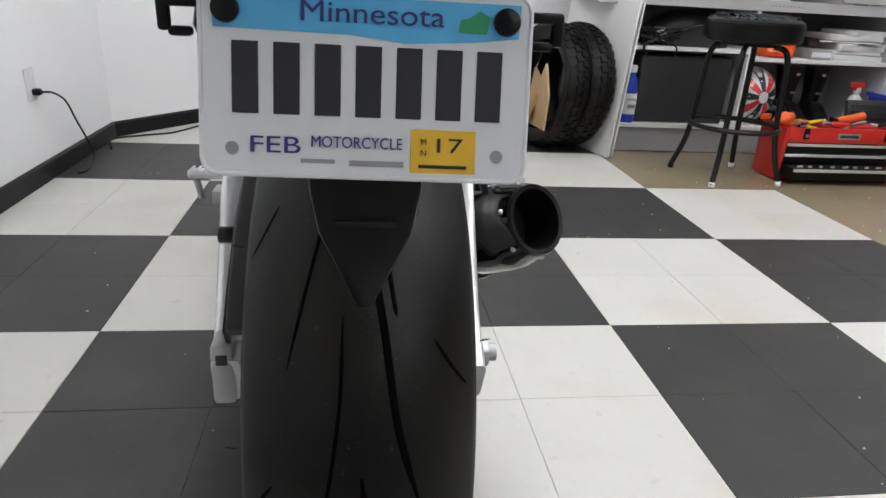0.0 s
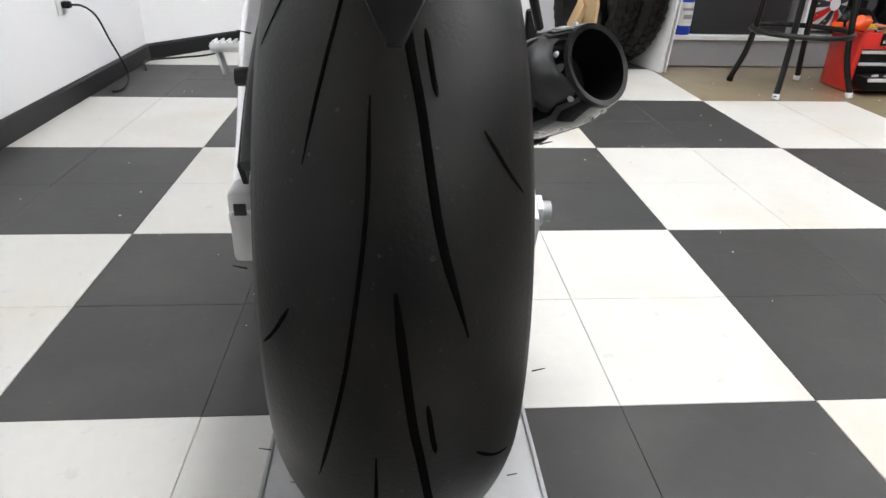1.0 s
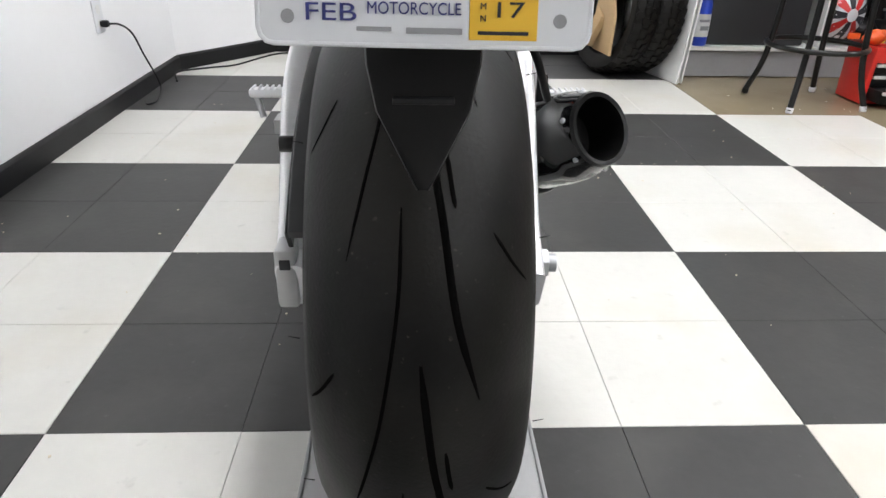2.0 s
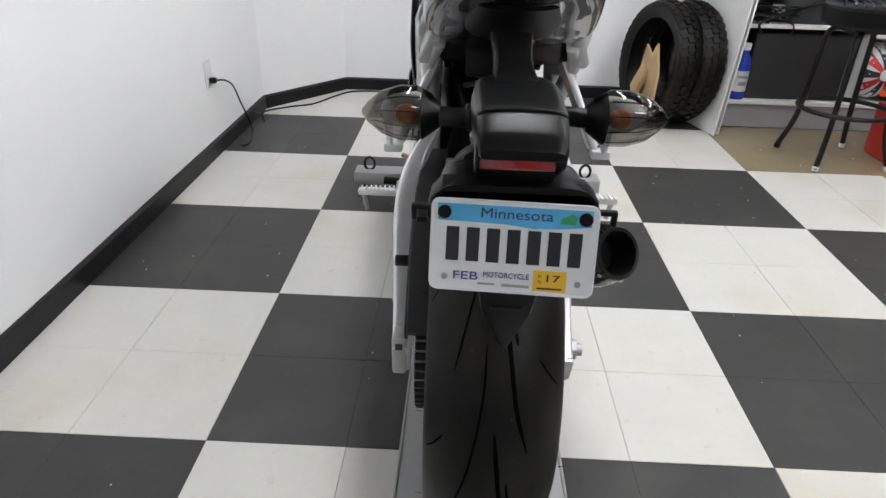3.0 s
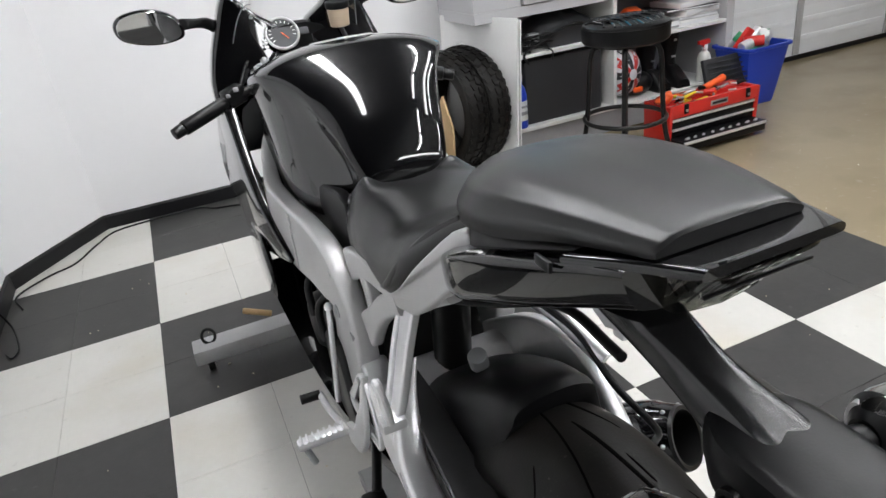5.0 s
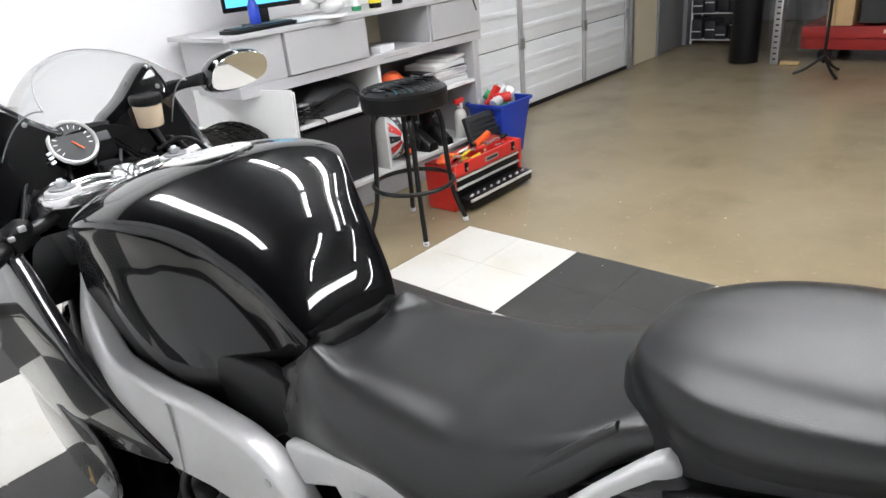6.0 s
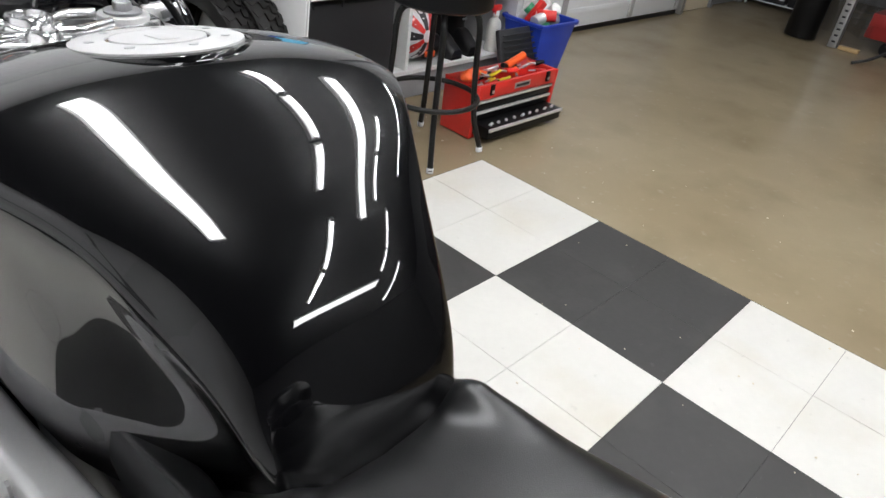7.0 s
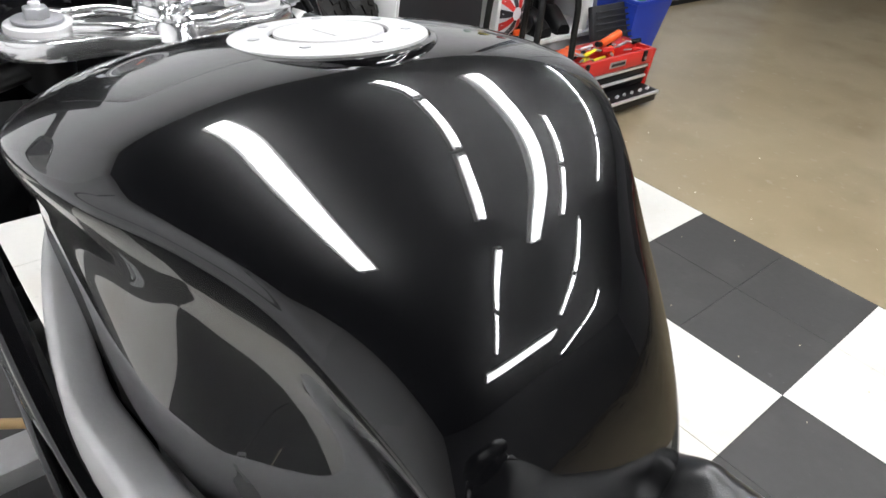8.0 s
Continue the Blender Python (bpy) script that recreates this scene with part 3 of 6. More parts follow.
roller = bpy.data.meshes.new("roller")
lb = cyl((-0.011, 0, 0), (0.011, 0, 0), 0.0035, seg=8)
lb.to_mesh(roller)
lb.free()
roller.materials.append(M_STEEL)
ch = part("chain", tube([(-0.113, 0.36, 0.530), (-0.113, 0.1, 0.495), (-0.113, -0.05, 0.474)], 0.004, 6), M_BLACKMETAL, bike, "dark drive chain with bright pins")
straight = 0.44
for k in range(64):
    u = k * 0.0159
    if u < straight:
        y, z, r = 0.33 - u, 0.527 - u * 0.128, -7
    else:
        a = D(83) + (u - straight) / 0.104
        if a > D(275):
            break
        y, z, r = REAR_AXLE[0] + 0.104 * math.cos(a), REAR_AXLE[1] + 0.104 * math.sin(a), math.degrees(a) - 90
    lk = new("link", chain)
    lk.parent = ch
    lk.matrix_basis = pose(-0.113, y, z, r, 0, 0)
    rl = new("roller", roller)
    rl.parent = ch
    rl.matrix_basis = pose(-0.113, y, z, r, 0, 0) @ pose(0, 0.008, 0)

# inner mudguard over the wheel, shock and hoses
part("inner_mudguard", body([(-0.010, [(0, 0.688), (0.03, 0.686), (0.055, 0.676), (0.062, 0.660)]), (0.02, [(0, 0.690), (0.040, 0.684), (0.072, 0.656), (0.088, 0.59)]),
                             (0.10, [(0, 0.662), (0.048, 0.654), (0.082, 0.618), (0.098, 0.53)]), (0.20, [(0, 0.605), (0.048, 0.598), (0.086, 0.560), (0.100, 0.47)]), (0.30, [(0, 0.530), (0.045, 0.525), (0.084, 0.49), (0.095, 0.42)]), (0.34, [(0, 0.49), (0.045, 0.485), (0.082, 0.46), (0.095, 0.40)])], 4, 4),
     M_SATIN, bike, "black plastic inner mudguard")
part("guard_button", cyl((-0.030, 0.146, 0.642), (-0.036, 0.138, 0.667), 0.0145, seg=28, bevel=0.003), M_STEEL, bike, "round grey blanking cap")
part("shock_reservoir", cyl((0.06, 0.16, 0.735), (0.08, 0.22, 0.715), 0.014, seg=24, bevel=0.003), M_ORANGE, bike, "orange shock reservoir")
part("shock_body", cyl((0.0, 0.30, 0.74), (0.0, 0.34, 0.48), 0.034, seg=24), M_BLACKMETAL, bike)
part("shock_link", tube([(0.03, 0.22, 0.735), (0.075, 0.12, 0.715), (0.105, 0.03, 0.668)], 0.013), M_BRUSHED, bike)
part("brake_hose", tube([(0.05, 0.14, 0.74), (0.085, 0.07, 0.70), (0.10, 0.00, 0.645), (0.125, -0.05, 0.60), (0.15, -0.02, 0.54)], 0.005), M_SATIN, bike)
part("wiring", tube([(-0.06, 0.20, 0.74), (-0.03, 0.10, 0.77), (0.02, 0.0, 0.80), (0.0, -0.14, 0.82)], 0.006), M_SATIN, bike)
part("battery_tray", box((0.09, 0.16, 0.06), (-0.02, 0.18, 0.805), 0.012), M_SATIN, bike)

# main frame
beam = sides(lambda: ribbon([(-0.110, 0.985, 0.865), (-0.162, 0.905, 0.785), (-0.182, 0.805, 0.708), (-0.172, 0.695, 0.690), (-0.156, 0.585, 0.684), (-0.142, 0.490, 0.655), (-0.138, 0.456, 0.560), (-0.141, 0.515, 0.440), (-0.143, 0.540, 0.380)],
                            [0.10, 0.135, 0.165, 0.150, 0.145, 0.150, 0.155, 0.115, 0.10], [0.03, 0.032, 0.034, 0.036, 0.038, 0.040, 0.042, 0.044, 0.044], corner=0.25), "frame_beam", M_SILVER, bike, "silver cast alloy frame beam")
for b, sx in zip(beam, (-1, 1)):
    part("frame_hole", cyl((sx * 0.145, 0.470, 0.612), (sx * 0.1615, 0.470, 0.612), 0.013, seg=20), M_STEEL, b)
    part("frame_bolt", cyl((sx * 0.12, 0.458, 0.696), (sx * 0.1635, 0.458, 0.696), 0.007, seg=6), M_STEEL, b)
    part("frame_bolt", cyl((sx * 0.12, 0.392, 0.600), (sx * 0.1605, 0.392, 0.600), 0.009, seg=12), M_STEEL, b)
    part("frame_bolt", cyl((sx * 0.12, 0.50, 0.44), (sx * 0.146, 0.50, 0.44), 0.017, seg=20), M_STEEL, b)
    part("weld_seam", ribbon([(sx * 0.1865, 0.640, 0.752), (sx * 0.1865, 0.648, 0.690), (sx * 0.1855, 0.660, 0.625)], [0.006, 0.006, 0.006], 0.003), M_SILVER, b)
sides(lambda: ribbon([(-0.122, 0.44, 0.712), (-0.124, 0.34, 0.752), (-0.126, 0.22, 0.778), (-0.126, 0.12, 0.803), (-0.105, 0.02, 0.85)], [0.06, 0.042, 0.034, 0.034, 0.02], 0.020), "seat_rail", M_SILVER, bike, "silver rear frame rail")
sides(lambda: ribbon([(-0.124, 0.375, 0.615), (-0.126, 0.30, 0.680), (-0.127, 0.23, 0.735), (-0.127, 0.15, 0.780)], [0.065, 0.042, 0.038, 0.032], 0.022), "seat_rail_strut", M_SILVER, bike)
sides(lambda: ribbon([(-0.124, 0.345, 0.750), (-0.124, 0.325, 0.70), (-0.124, 0.32, 0.66)], [0.045, 0.032, 0.040], 0.02), "seat_rail_web", M_SILVER, bike)
sides(lambda: slab([(0.155, 0.795), (0.105, 0.798), (0.062, 0.812), (0.020, 0.848), (-0.012, 0.888), (-0.030, 0.928), (-0.016, 0.944), (0.018, 0.915), (0.070, 0.862), (0.118, 0.822)], "x", -0.142, -0.122, 0.006, 3, 3,
                   bulge=lambda p: Vector((p.x + max(0, -p.y + 0.06) * 0.45, p.y, p.z))), "side_cover", M_SILVER, bike, "silver seat side cover")
part("engine", body([(0.42, [(0, 0.62), (0.078, 0.60), (0.105, 0.45), (0.078, 0.24), (0, 0.22)]), (0.60, [(0, 0.72), (0.101, 0.70), (0.121, 0.48), (0.094, 0.22), (0, 0.20)]),
                     (0.85, [(0, 0.76), (0.109, 0.72), (0.121, 0.50), (0.094, 0.24), (0, 0.22)]), (1.02, [(0, 0.70), (0.094, 0.66), (0.101, 0.48), (0.078, 0.28), (0, 0.26)])]), M_BLACKMETAL, bike, "black engine block")
part("clutch_cover", lathe([(-0.165, 0.0), (-0.16, 0.05), (-0.145, 0.068), (-0.12, 0.072), (-0.12, 0.0)], (0, 0.56, 0.46), "x", 32), M_BLACKMETAL, bike)
part("generator_cover", lathe([(-0.175, 0.0), (-0.17, 0.05), (-0.15, 0.07), (-0.12, 0.074), (-0.12, 0.0)], (0, 0.76, 0.43), "x", 32), M_BLACKMETAL, bike)
part("sprocket_cover", slab([(0.50, 0.52), (0.46, 0.42), (0.42, 0.36), (0.50, 0.30), (0.60, 0.34), (0.60, 0.50)], "x", -0.175, -0.12, 0.01, 3, 3), M_BLACKMETAL, bike)
for q in ((0.50, 0.60, 0.64), (0.62, 0.58, 0.66), (0.70, 0.60, 0.60)):
    part("hose", tube([(-0.12, q[0], q[1]), (-0.165, q[0] + 0.03, q[1] - 0.05), (-0.17, q[0] + 0.01, q[1] - 0.12)], 0.009), M_SATIN, bike)
part("belly_pan", body([(0.36, [(0, 0.20), (0.06, 0.20), (0.11, 0.23), (0.13, 0.30)]), (0.60, [(0, 0.16), (0.09, 0.165), (0.16, 0.22), (0.19, 0.34)]), (0.95, [(0, 0.17), (0.10, 0.175), (0.18, 0.24), (0.22, 0.42)]), (1.10, [(0, 0.25), (0.10, 0.25), (0.18, 0.32), (0.22, 0.46)])], 5, 5), M_GLOSS, bike, "black belly pan")

# tank: half profiles from the top middle over the shoulder and the ridge down into the knee recess
TANK = [
    (0.430, [(0, 0.822), (0.030, 0.822), (0.052, 0.821), (0.066, 0.819), (0.072, 0.816), (0.072, 0.812), (0.072, 0.808), (0.072, 0.804), (0.072, 0.800)]),
    (0.437, [(0, 0.862), (0.030, 0.861), (0.055, 0.858), (0.069, 0.853), (0.074, 0.846), (0.074, 0.837), (0.074, 0.828), (0.074, 0.818), (0.074, 0.806)]),
    (0.456, [(0, 0.903), (0.035, 0.901), (0.062, 0.896), (0.080, 0.888), (0.086, 0.879), (0.0820, 0.858), (0.0800, 0.836), (0.0780, 0.814), (0.0750, 0.790)]),
    (0.486, [(0, 0.951), (0.040, 0.949), (0.070, 0.941), (0.090, 0.929), (0.097, 0.919), (0.0895, 0.886), (0.0855, 0.850), (0.0840, 0.815), (0.0835, 0.776)]),
    (0.525, [(0, 0.991), (0.048, 0.988), (0.085, 0.979), (0.106, 0.966), (0.113, 0.955), (0.1035, 0.912), (0.0990, 0.866), (0.0980, 0.818), (0.0985, 0.762)]),
    (0.562, [(0, 1.016), (0.056, 1.014), (0.100, 1.007), (0.123, 0.998), (0.130, 0.987), (0.1190, 0.936), (0.1135, 0.880), (0.1120, 0.822), (0.1125, 0.754)]),
    (0.605, [(0, 1.037), (0.064, 1.034), (0.118, 1.026), (0.148, 1.016), (0.155, 1.004), (0.1375, 0.948), (0.1305, 0.886), (0.1285, 0.822), (0.1285, 0.750)]),
    (0.650, [(0, 1.048), (0.072, 1.045), (0.136, 1.034), (0.169, 1.019), (0.177, 1.007), (0.1570, 0.954), (0.1485, 0.894), (0.1455, 0.830), (0.1445, 0.756)]),
    (0.720, [(0, 1.044), (0.076, 1.041), (0.143, 1.027), (0.178, 1.009), (0.187, 0.997), (0.1745, 0.955), (0.1680, 0.906), (0.1640, 0.852), (0.1610, 0.790)]),
    (0.790, [(0, 1.027), (0.076, 1.024), (0.140, 1.010), (0.174, 0.993), (0.184, 0.982), (0.178, 0.958), (0.172, 0.926), (0.167, 0.890), (0.163, 0.850)]),
    (0.850, [(0, 1.004), (0.070, 1.002), (0.126, 0.990), (0.156, 0.974), (0.164, 0.965), (0.164, 0.950), (0.160, 0.935), (0.154, 0.918), (0.146, 0.900)]),
    (0.905, [(0, 0.984), (0.060, 0.981), (0.105, 0.966), (0.130, 0.946), (0.136, 0.938), (0.136, 0.928), (0.133, 0.918), (0.128, 0.906), (0.122, 0.895)]),
]
tank_skin = body(TANK, 5, 7)
inner = [v for v in tank_skin.verts if len(v.link_edges) == 4 and v.co.z > float(np.interp(v.co.y, [t[0] for t in TANK], [t[1][8][1] for t in TANK])) + 0.006 and not any(len(f.verts) > 4 for f in v.link_faces)]
for k in range(6):
    bmesh.ops.smooth_vert(tank_skin, verts=inner, factor=0.5, use_axis_x=True, use_axis_y=True, use_axis_z=True)
tank = part("fuel_tank", tank_skin, M_GLOSS, bike, "gloss black fuel tank with deep knee recesses", angle=65)
cap = part("filler_cap", lathe([(-0.012, 0.0), (0.012, 0.0), (0.012, 0.0355), (0.006, 0.036), (0.006, 0.0385), (0.011, 0.039), (0.010, 0.060), (0.006, 0.0645), (-0.012, 0.0645)], (0, 0, 0), "z", 72, closed=False), M_SILVER, tank, "round brushed alloy filler cap")
cap.matrix_basis = pose(0.001, 0.716, 1.0402, -9, 0, 0) @ Matrix.Diagonal((0.97, 0.97, 0.38, 1))
part("cap_ring", lathe([(-0.030, 0.0645), (0.002, 0.0645), (0.003, 0.0665), (0.001, 0.0700), (-0.004, 0.0712), (-0.030, 0.0712)], (0, 0, 0), "z", 72), M_GLOSS, cap, "black ring round the filler cap")
for k in range(7):
    a = 2 * math.pi * k / 7 + 0.3
    part("cap_screw", cyl((0.050 * math.cos(a), 0.050 * math.sin(a), 0.009), (0.050 * math.cos(a), 0.050 * math.sin(a), 0.0120), 0.0036, seg=10), M_STEEL, cap)
part("key_flap", box((0.016, 0.030, 0.004), (0, -0.006, 0.0125), 0.0018), M_SILVER, cap)
sides(lambda: slab([(0.800, 0.958), (0.752, 0.908), (0.724, 0.855), (0.700, 0.795), (0.696, 0.752), (0.760, 0.762), (0.830, 0.795), (0.885, 0.840), (0.915, 0.890), (0.900, 0.935), (0.860, 0.955)], "x", -0.176, -0.138, 0.006, 3, 4,
                   bulge=lambda p: Vector((p.x + max(0, 0.82 - p.y) * 0.22 + max(0, p.y - 0.84) * 0.3, p.y, p.z))), "air_duct_cover", M_PANEL, bike, "dark satin duct cover")
sides(lambda: slab([(0.705, 0.800), (0.600, 0.815), (0.500, 0.822), (0.455, 0.815), (0.455, 0.745), (0.510, 0.705), (0.600, 0.715), (0.700, 0.745)], "x", -0.112, -0.092, 0.004, 3,
                   bulge=lambda p: Vector((p.x - max(0, p.y - 0.53) * 0.14, p.y, p.z))), "tank_skirt", M_SATIN, bike, "black plastic skirt under the tank")

# seats and tail
SEAT = [
    (0.515, [(0, 0.780), (0.040, 0.780), (0.070, 0.786), (0.090, 0.792), (0.102, 0.768), (0.102, 0.716)]),
    (0.470, [(0, 0.812), (0.044, 0.813), (0.074, 0.824), (0.097, 0.824), (0.111, 0.784), (0.112, 0.726)]),
    (0.430, [(0, 0.838), (0.046, 0.844), (0.078, 0.862), (0.102, 0.834), (0.115, 0.788), (0.117, 0.740)]),
    (0.405, [(0, 0.848), (0.050, 0.852), (0.083, 0.861), (0.108, 0.834), (0.120, 0.790), (0.121, 0.748)]),
    (0.350, [(0, 0.861), (0.058, 0.861), (0.096, 0.853), (0.122, 0.826), (0.131, 0.796), (0.129, 0.767)]),
    (0.280, [(0, 0.870), (0.070, 0.868), (0.112, 0.853), (0.134, 0.824), (0.138, 0.800), (0.132, 0.784)]),
    (0.200, [(0, 0.878), (0.078, 0.876), (0.120, 0.860), (0.140, 0.826), (0.144, 0.800), (0.138, 0.786)]),
    (0.150, [(0, 0.892), (0.078, 0.890), (0.120, 0.876), (0.140, 0.842), (0.144, 0.812), (0.139, 0.800)]),
    (0.100, [(0, 0.910), (0.072, 0.909), (0.112, 0.899), (0.134, 0.874), (0.138, 0.852), (0.132, 0.842)]),
    (0.055, [(0, 0.930), (0.062, 0.929), (0.096, 0.922), (0.116, 0.904), (0.120, 0.888), (0.114, 0.880)]),
    (0.020, [(0, 0.944), (0.052, 0.943), (0.078, 0.938), (0.092, 0.926), (0.094, 0.914), (0.090, 0.906)]),
    (-0.02, [(0, 0.952), (0.042, 0.951), (0.064, 0.947), (0.074, 0.938), (0.074, 0.928), (0.070, 0.920)]),
]
rseat = part("rider_seat", body(SEAT, 6, 6), M_VINYL, bike, "black vinyl rider seat")
sides(lambda: ribbon([(-0.082, 0.028, 0.934), (-0.110, 0.062, 0.907), (-0.134, 0.108, 0.860), (-0.142, 0.155, 0.812), (-0.138, 0.195, 0.790)], [0.010, 0.012, 0.012, 0.012, 0.008], 0.009, corner=0.45), "seat_edge_roll", M_VINYL, rseat, "raised rolled edge of the seat")
PILL = [
    (0.044, [(0, 0.973), (0.012, 0.973), (0.022, 0.970), (0.026, 0.964), (0.025, 0.956)]),
    (0.032, [(0, 0.993), (0.030, 0.992), (0.047, 0.985), (0.054, 0.973), (0.053, 0.957)]),
    (0.005, [(0, 1.005), (0.047, 1.002), (0.074, 0.991), (0.084, 0.977), (0.083, 0.958)]),
    (-0.035, [(0, 1.014), (0.060, 1.011), (0.096, 0.997), (0.109, 0.982), (0.108, 0.963)]),
    (-0.080, [(0, 1.020), (0.066, 1.016), (0.103, 1.003), (0.116, 0.988), (0.115, 0.970)]),
    (-0.130, [(0, 1.023), (0.062, 1.020), (0.096, 1.009), (0.108, 0.996), (0.107, 0.979)]),
    (-0.185, [(0, 1.024), (0.054, 1.022), (0.082, 1.014), (0.092, 1.004), (0.091, 0.993)]),
    (-0.240, [(0, 1.024), (0.047, 1.022), (0.068, 1.016), (0.075, 1.009), (0.074, 1.002)]),
    (-0.262, [(0, 1.023), (0.044, 1.021), (0.062, 1.016), (0.068, 1.010), (0.068, 1.005)]),
    (-0.268, [(0, 1.019), (0.042, 1.018), (0.059, 1.013), (0.065, 1.010), (0.065, 1.006)]),
]
ps = part("pillion_seat", body(PILL, 6, 6, crease=2), M_VINYL, bike, "black vinyl pillion seat with angular rear corners", angle=28)
ps.matrix_basis = pose(0, 0.03, 0, 0, 0, -1.2) @ pose(0, -0.03, 0)
for sx in (-1, 1):
    part("grab_strap_end", box((0.004, 0.022, 0.010), (sx * 0.106, -0.19, 0.982), 0.0015), M_SATIN, ps)
part("seat_base", body([(0.050, [(0, 0.960), (0.018, 0.959), (0.030, 0.954), (0.033, 0.930)]), (0.034, [(0, 0.965), (0.036, 0.963), (0.050, 0.957), (0.056, 0.926)]), (0.005, [(0, 0.965), (0.05, 0.963), (0.074, 0.957), (0.080, 0.926)]), (-0.04, [(0, 0.966), (0.07, 0.966), (0.098, 0.960), (0.104, 0.932)]), (-0.12, [(0, 0.978), (0.08, 0.978), (0.102, 0.972), (0.106, 0.948)]), (-0.255, [(0, 1.002), (0.048, 1.002), (0.062, 0.999), (0.065, 0.988)])], 4, 4), M_BLACKTRIM, bike, "black seat base rim")
TAIL = [
    (0.062, [(0, 0.892), (0.074, 0.892), (0.098, 0.888), (0.103, 0.878), (0.100, 0.846), (0.080, 0.838)]),
    (-0.020, [(0, 0.928), (0.092, 0.928), (0.119, 0.924), (0.125, 0.913), (0.121, 0.874), (0.098, 0.864)]),
    (-0.090, [(0, 0.956), (0.094, 0.956), (0.118, 0.953), (0.124, 0.943), (0.119, 0.904), (0.096, 0.893)]),
    (-0.160, [(0, 0.977), (0.088, 0.977), (0.109, 0.975), (0.114, 0.966), (0.106, 0.930), (0.084, 0.920)]),
    (-0.222, [(0, 0.991), (0.074, 0.992), (0.092, 0.991), (0.097, 0.983), (0.086, 0.952), (0.064, 0.944)]),
    (-0.252, [(0, 0.996), (0.066, 0.997), (0.082, 0.996), (0.087, 0.990), (0.076, 0.962), (0.056, 0.954)]),
]
tail = part("tail_cowl", body(TAIL, 6, 6), M_GLOSS, bike, "gloss black tail cowl")
part("spoiler_lip", body([(-0.20, [(0, 0.991), (0.080, 0.992), (0.100, 0.991), (0.104, 0.986), (0.095, 0.982), (0, 0.984)]), (-0.250, [(0, 1.002), (0.068, 1.002), (0.080, 1.001), (0.084, 0.997), (0.076, 0.993), (0, 0.995)]),
                          (-0.300, [(0, 1.009), (0.050, 1.009), (0.060, 1.008), (0.063, 1.003), (0.055, 1.000), (0, 1.001)])], 4, 5), M_GLOSS, tail, "gloss lip over the tail light")
for sx in (-1, 1):
    part("cowl_screw", cyl((sx * 0.116, -0.06, 0.905), (sx * 0.1235, -0.06, 0.907), 0.0045, seg=12, bevel=0.001), M_STEEL, tail)
tl = part("tail_light", body([(-0.22, [(0, 0.998, -0.245), (0.050, 0.998, -0.243), (0.064, 0.994, -0.238), (0.054, 0.960, -0.215), (0.036, 0.950, -0.213), (0, 0.947, -0.213)]),
                              (-0.26, [(0, 0.999, -0.294), (0.046, 0.999, -0.290), (0.062, 0.994, -0.276), (0.052, 0.956, -0.252), (0.036, 0.944, -0.250), (0, 0.941, -0.252)]),
                              (-0.27, [(0, 0.995, -0.302), (0.040, 0.995, -0.298), (0.053, 0.989, -0.285), (0.045, 0.957, -0.261), (0.032, 0.949, -0.259), (0, 0.947, -0.261)])], 4, 4), M_SMOKE, bike, "smoked tail light lens")
part("reflector_bowl", body([(-0.22, [(0, 0.995, -0.243), (0.047, 0.995, -0.241), (0.060, 0.991, -0.236), (0.051, 0.961, -0.214), (0.034, 0.952, -0.212), (0, 0.950, -0.212)]), (-0.25, [(0, 0.993, -0.272), (0.042, 0.993, -0.268), (0.055, 0.988, -0.258), (0.047, 0.959, -0.236), (0.032, 0.950, -0.234), (0, 0.948, -0.236)])], 4, 3), M_BOWL, tl)
for k in range(7):
    x = -0.039 + 0.013 * k
    part("light_rib", tube([(x, -0.288, 0.990), (x * 0.86, -0.257, 0.955)], 0.0011, 6), M_SATIN, tl)
part("divider", box((0.100, 0.003, 0.0022), (0, -0.288, 0.979), 0.0006), M_SATIN, tl)
part("under_tail", body([(0.04, [(0, 0.868), (0.05, 0.868), (0.066, 0.862), (0.056, 0.848), (0, 0.844)]), (-0.10, [(0, 0.912), (0.06, 0.912), (0.072, 0.905), (0.055, 0.892), (0, 0.888)]), (-0.20, [(0, 0.948), (0.05, 0.948), (0.056, 0.942), (0.042, 0.932), (0, 0.929)])], 4, 4), M_SATIN, bike)

# rear fender and number plate carrier
fen = part("rear_fender", body([(-0.282, [(0, 0.872), (0.018, 0.872), (0.028, 0.868), (0.030, 0.850), (0.028, 0.832)]), (-0.318, [(0, 0.875), (0.034, 0.873), (0.045, 0.868), (0.048, 0.850), (0.045, 0.822)]),
                               (-0.400, [(0, 0.873), (0.035, 0.871), (0.045, 0.866), (0.048, 0.848), (0.044, 0.815)]), (-0.432, [(0, 0.870), (0.034, 0.868), (0.044, 0.863), (0.046, 0.848), (0.042, 0.824)]),
                               (-0.458, [(0, 0.858), (0.033, 0.857), (0.042, 0.853), (0.043, 0.845), (0.040, 0.832)]), (-0.468, [(0, 0.842), (0.031, 0.842), (0.039, 0.840), (0.040, 0.837), (0.037, 0.833)])], 5, 5, crease=2), M_SATIN, bike, "black plastic rear fender", angle=25)
fen.location.x = -0.005
part("ridge", tube([(-0.043, -0.430, 0.8640), (-0.034, -0.431, 0.8690), (0.0, -0.431, 0.8712), (0.034, -0.431, 0.8690), (0.043, -0.430, 0.8640)], 0.0016, 6), M_SATIN, fen)
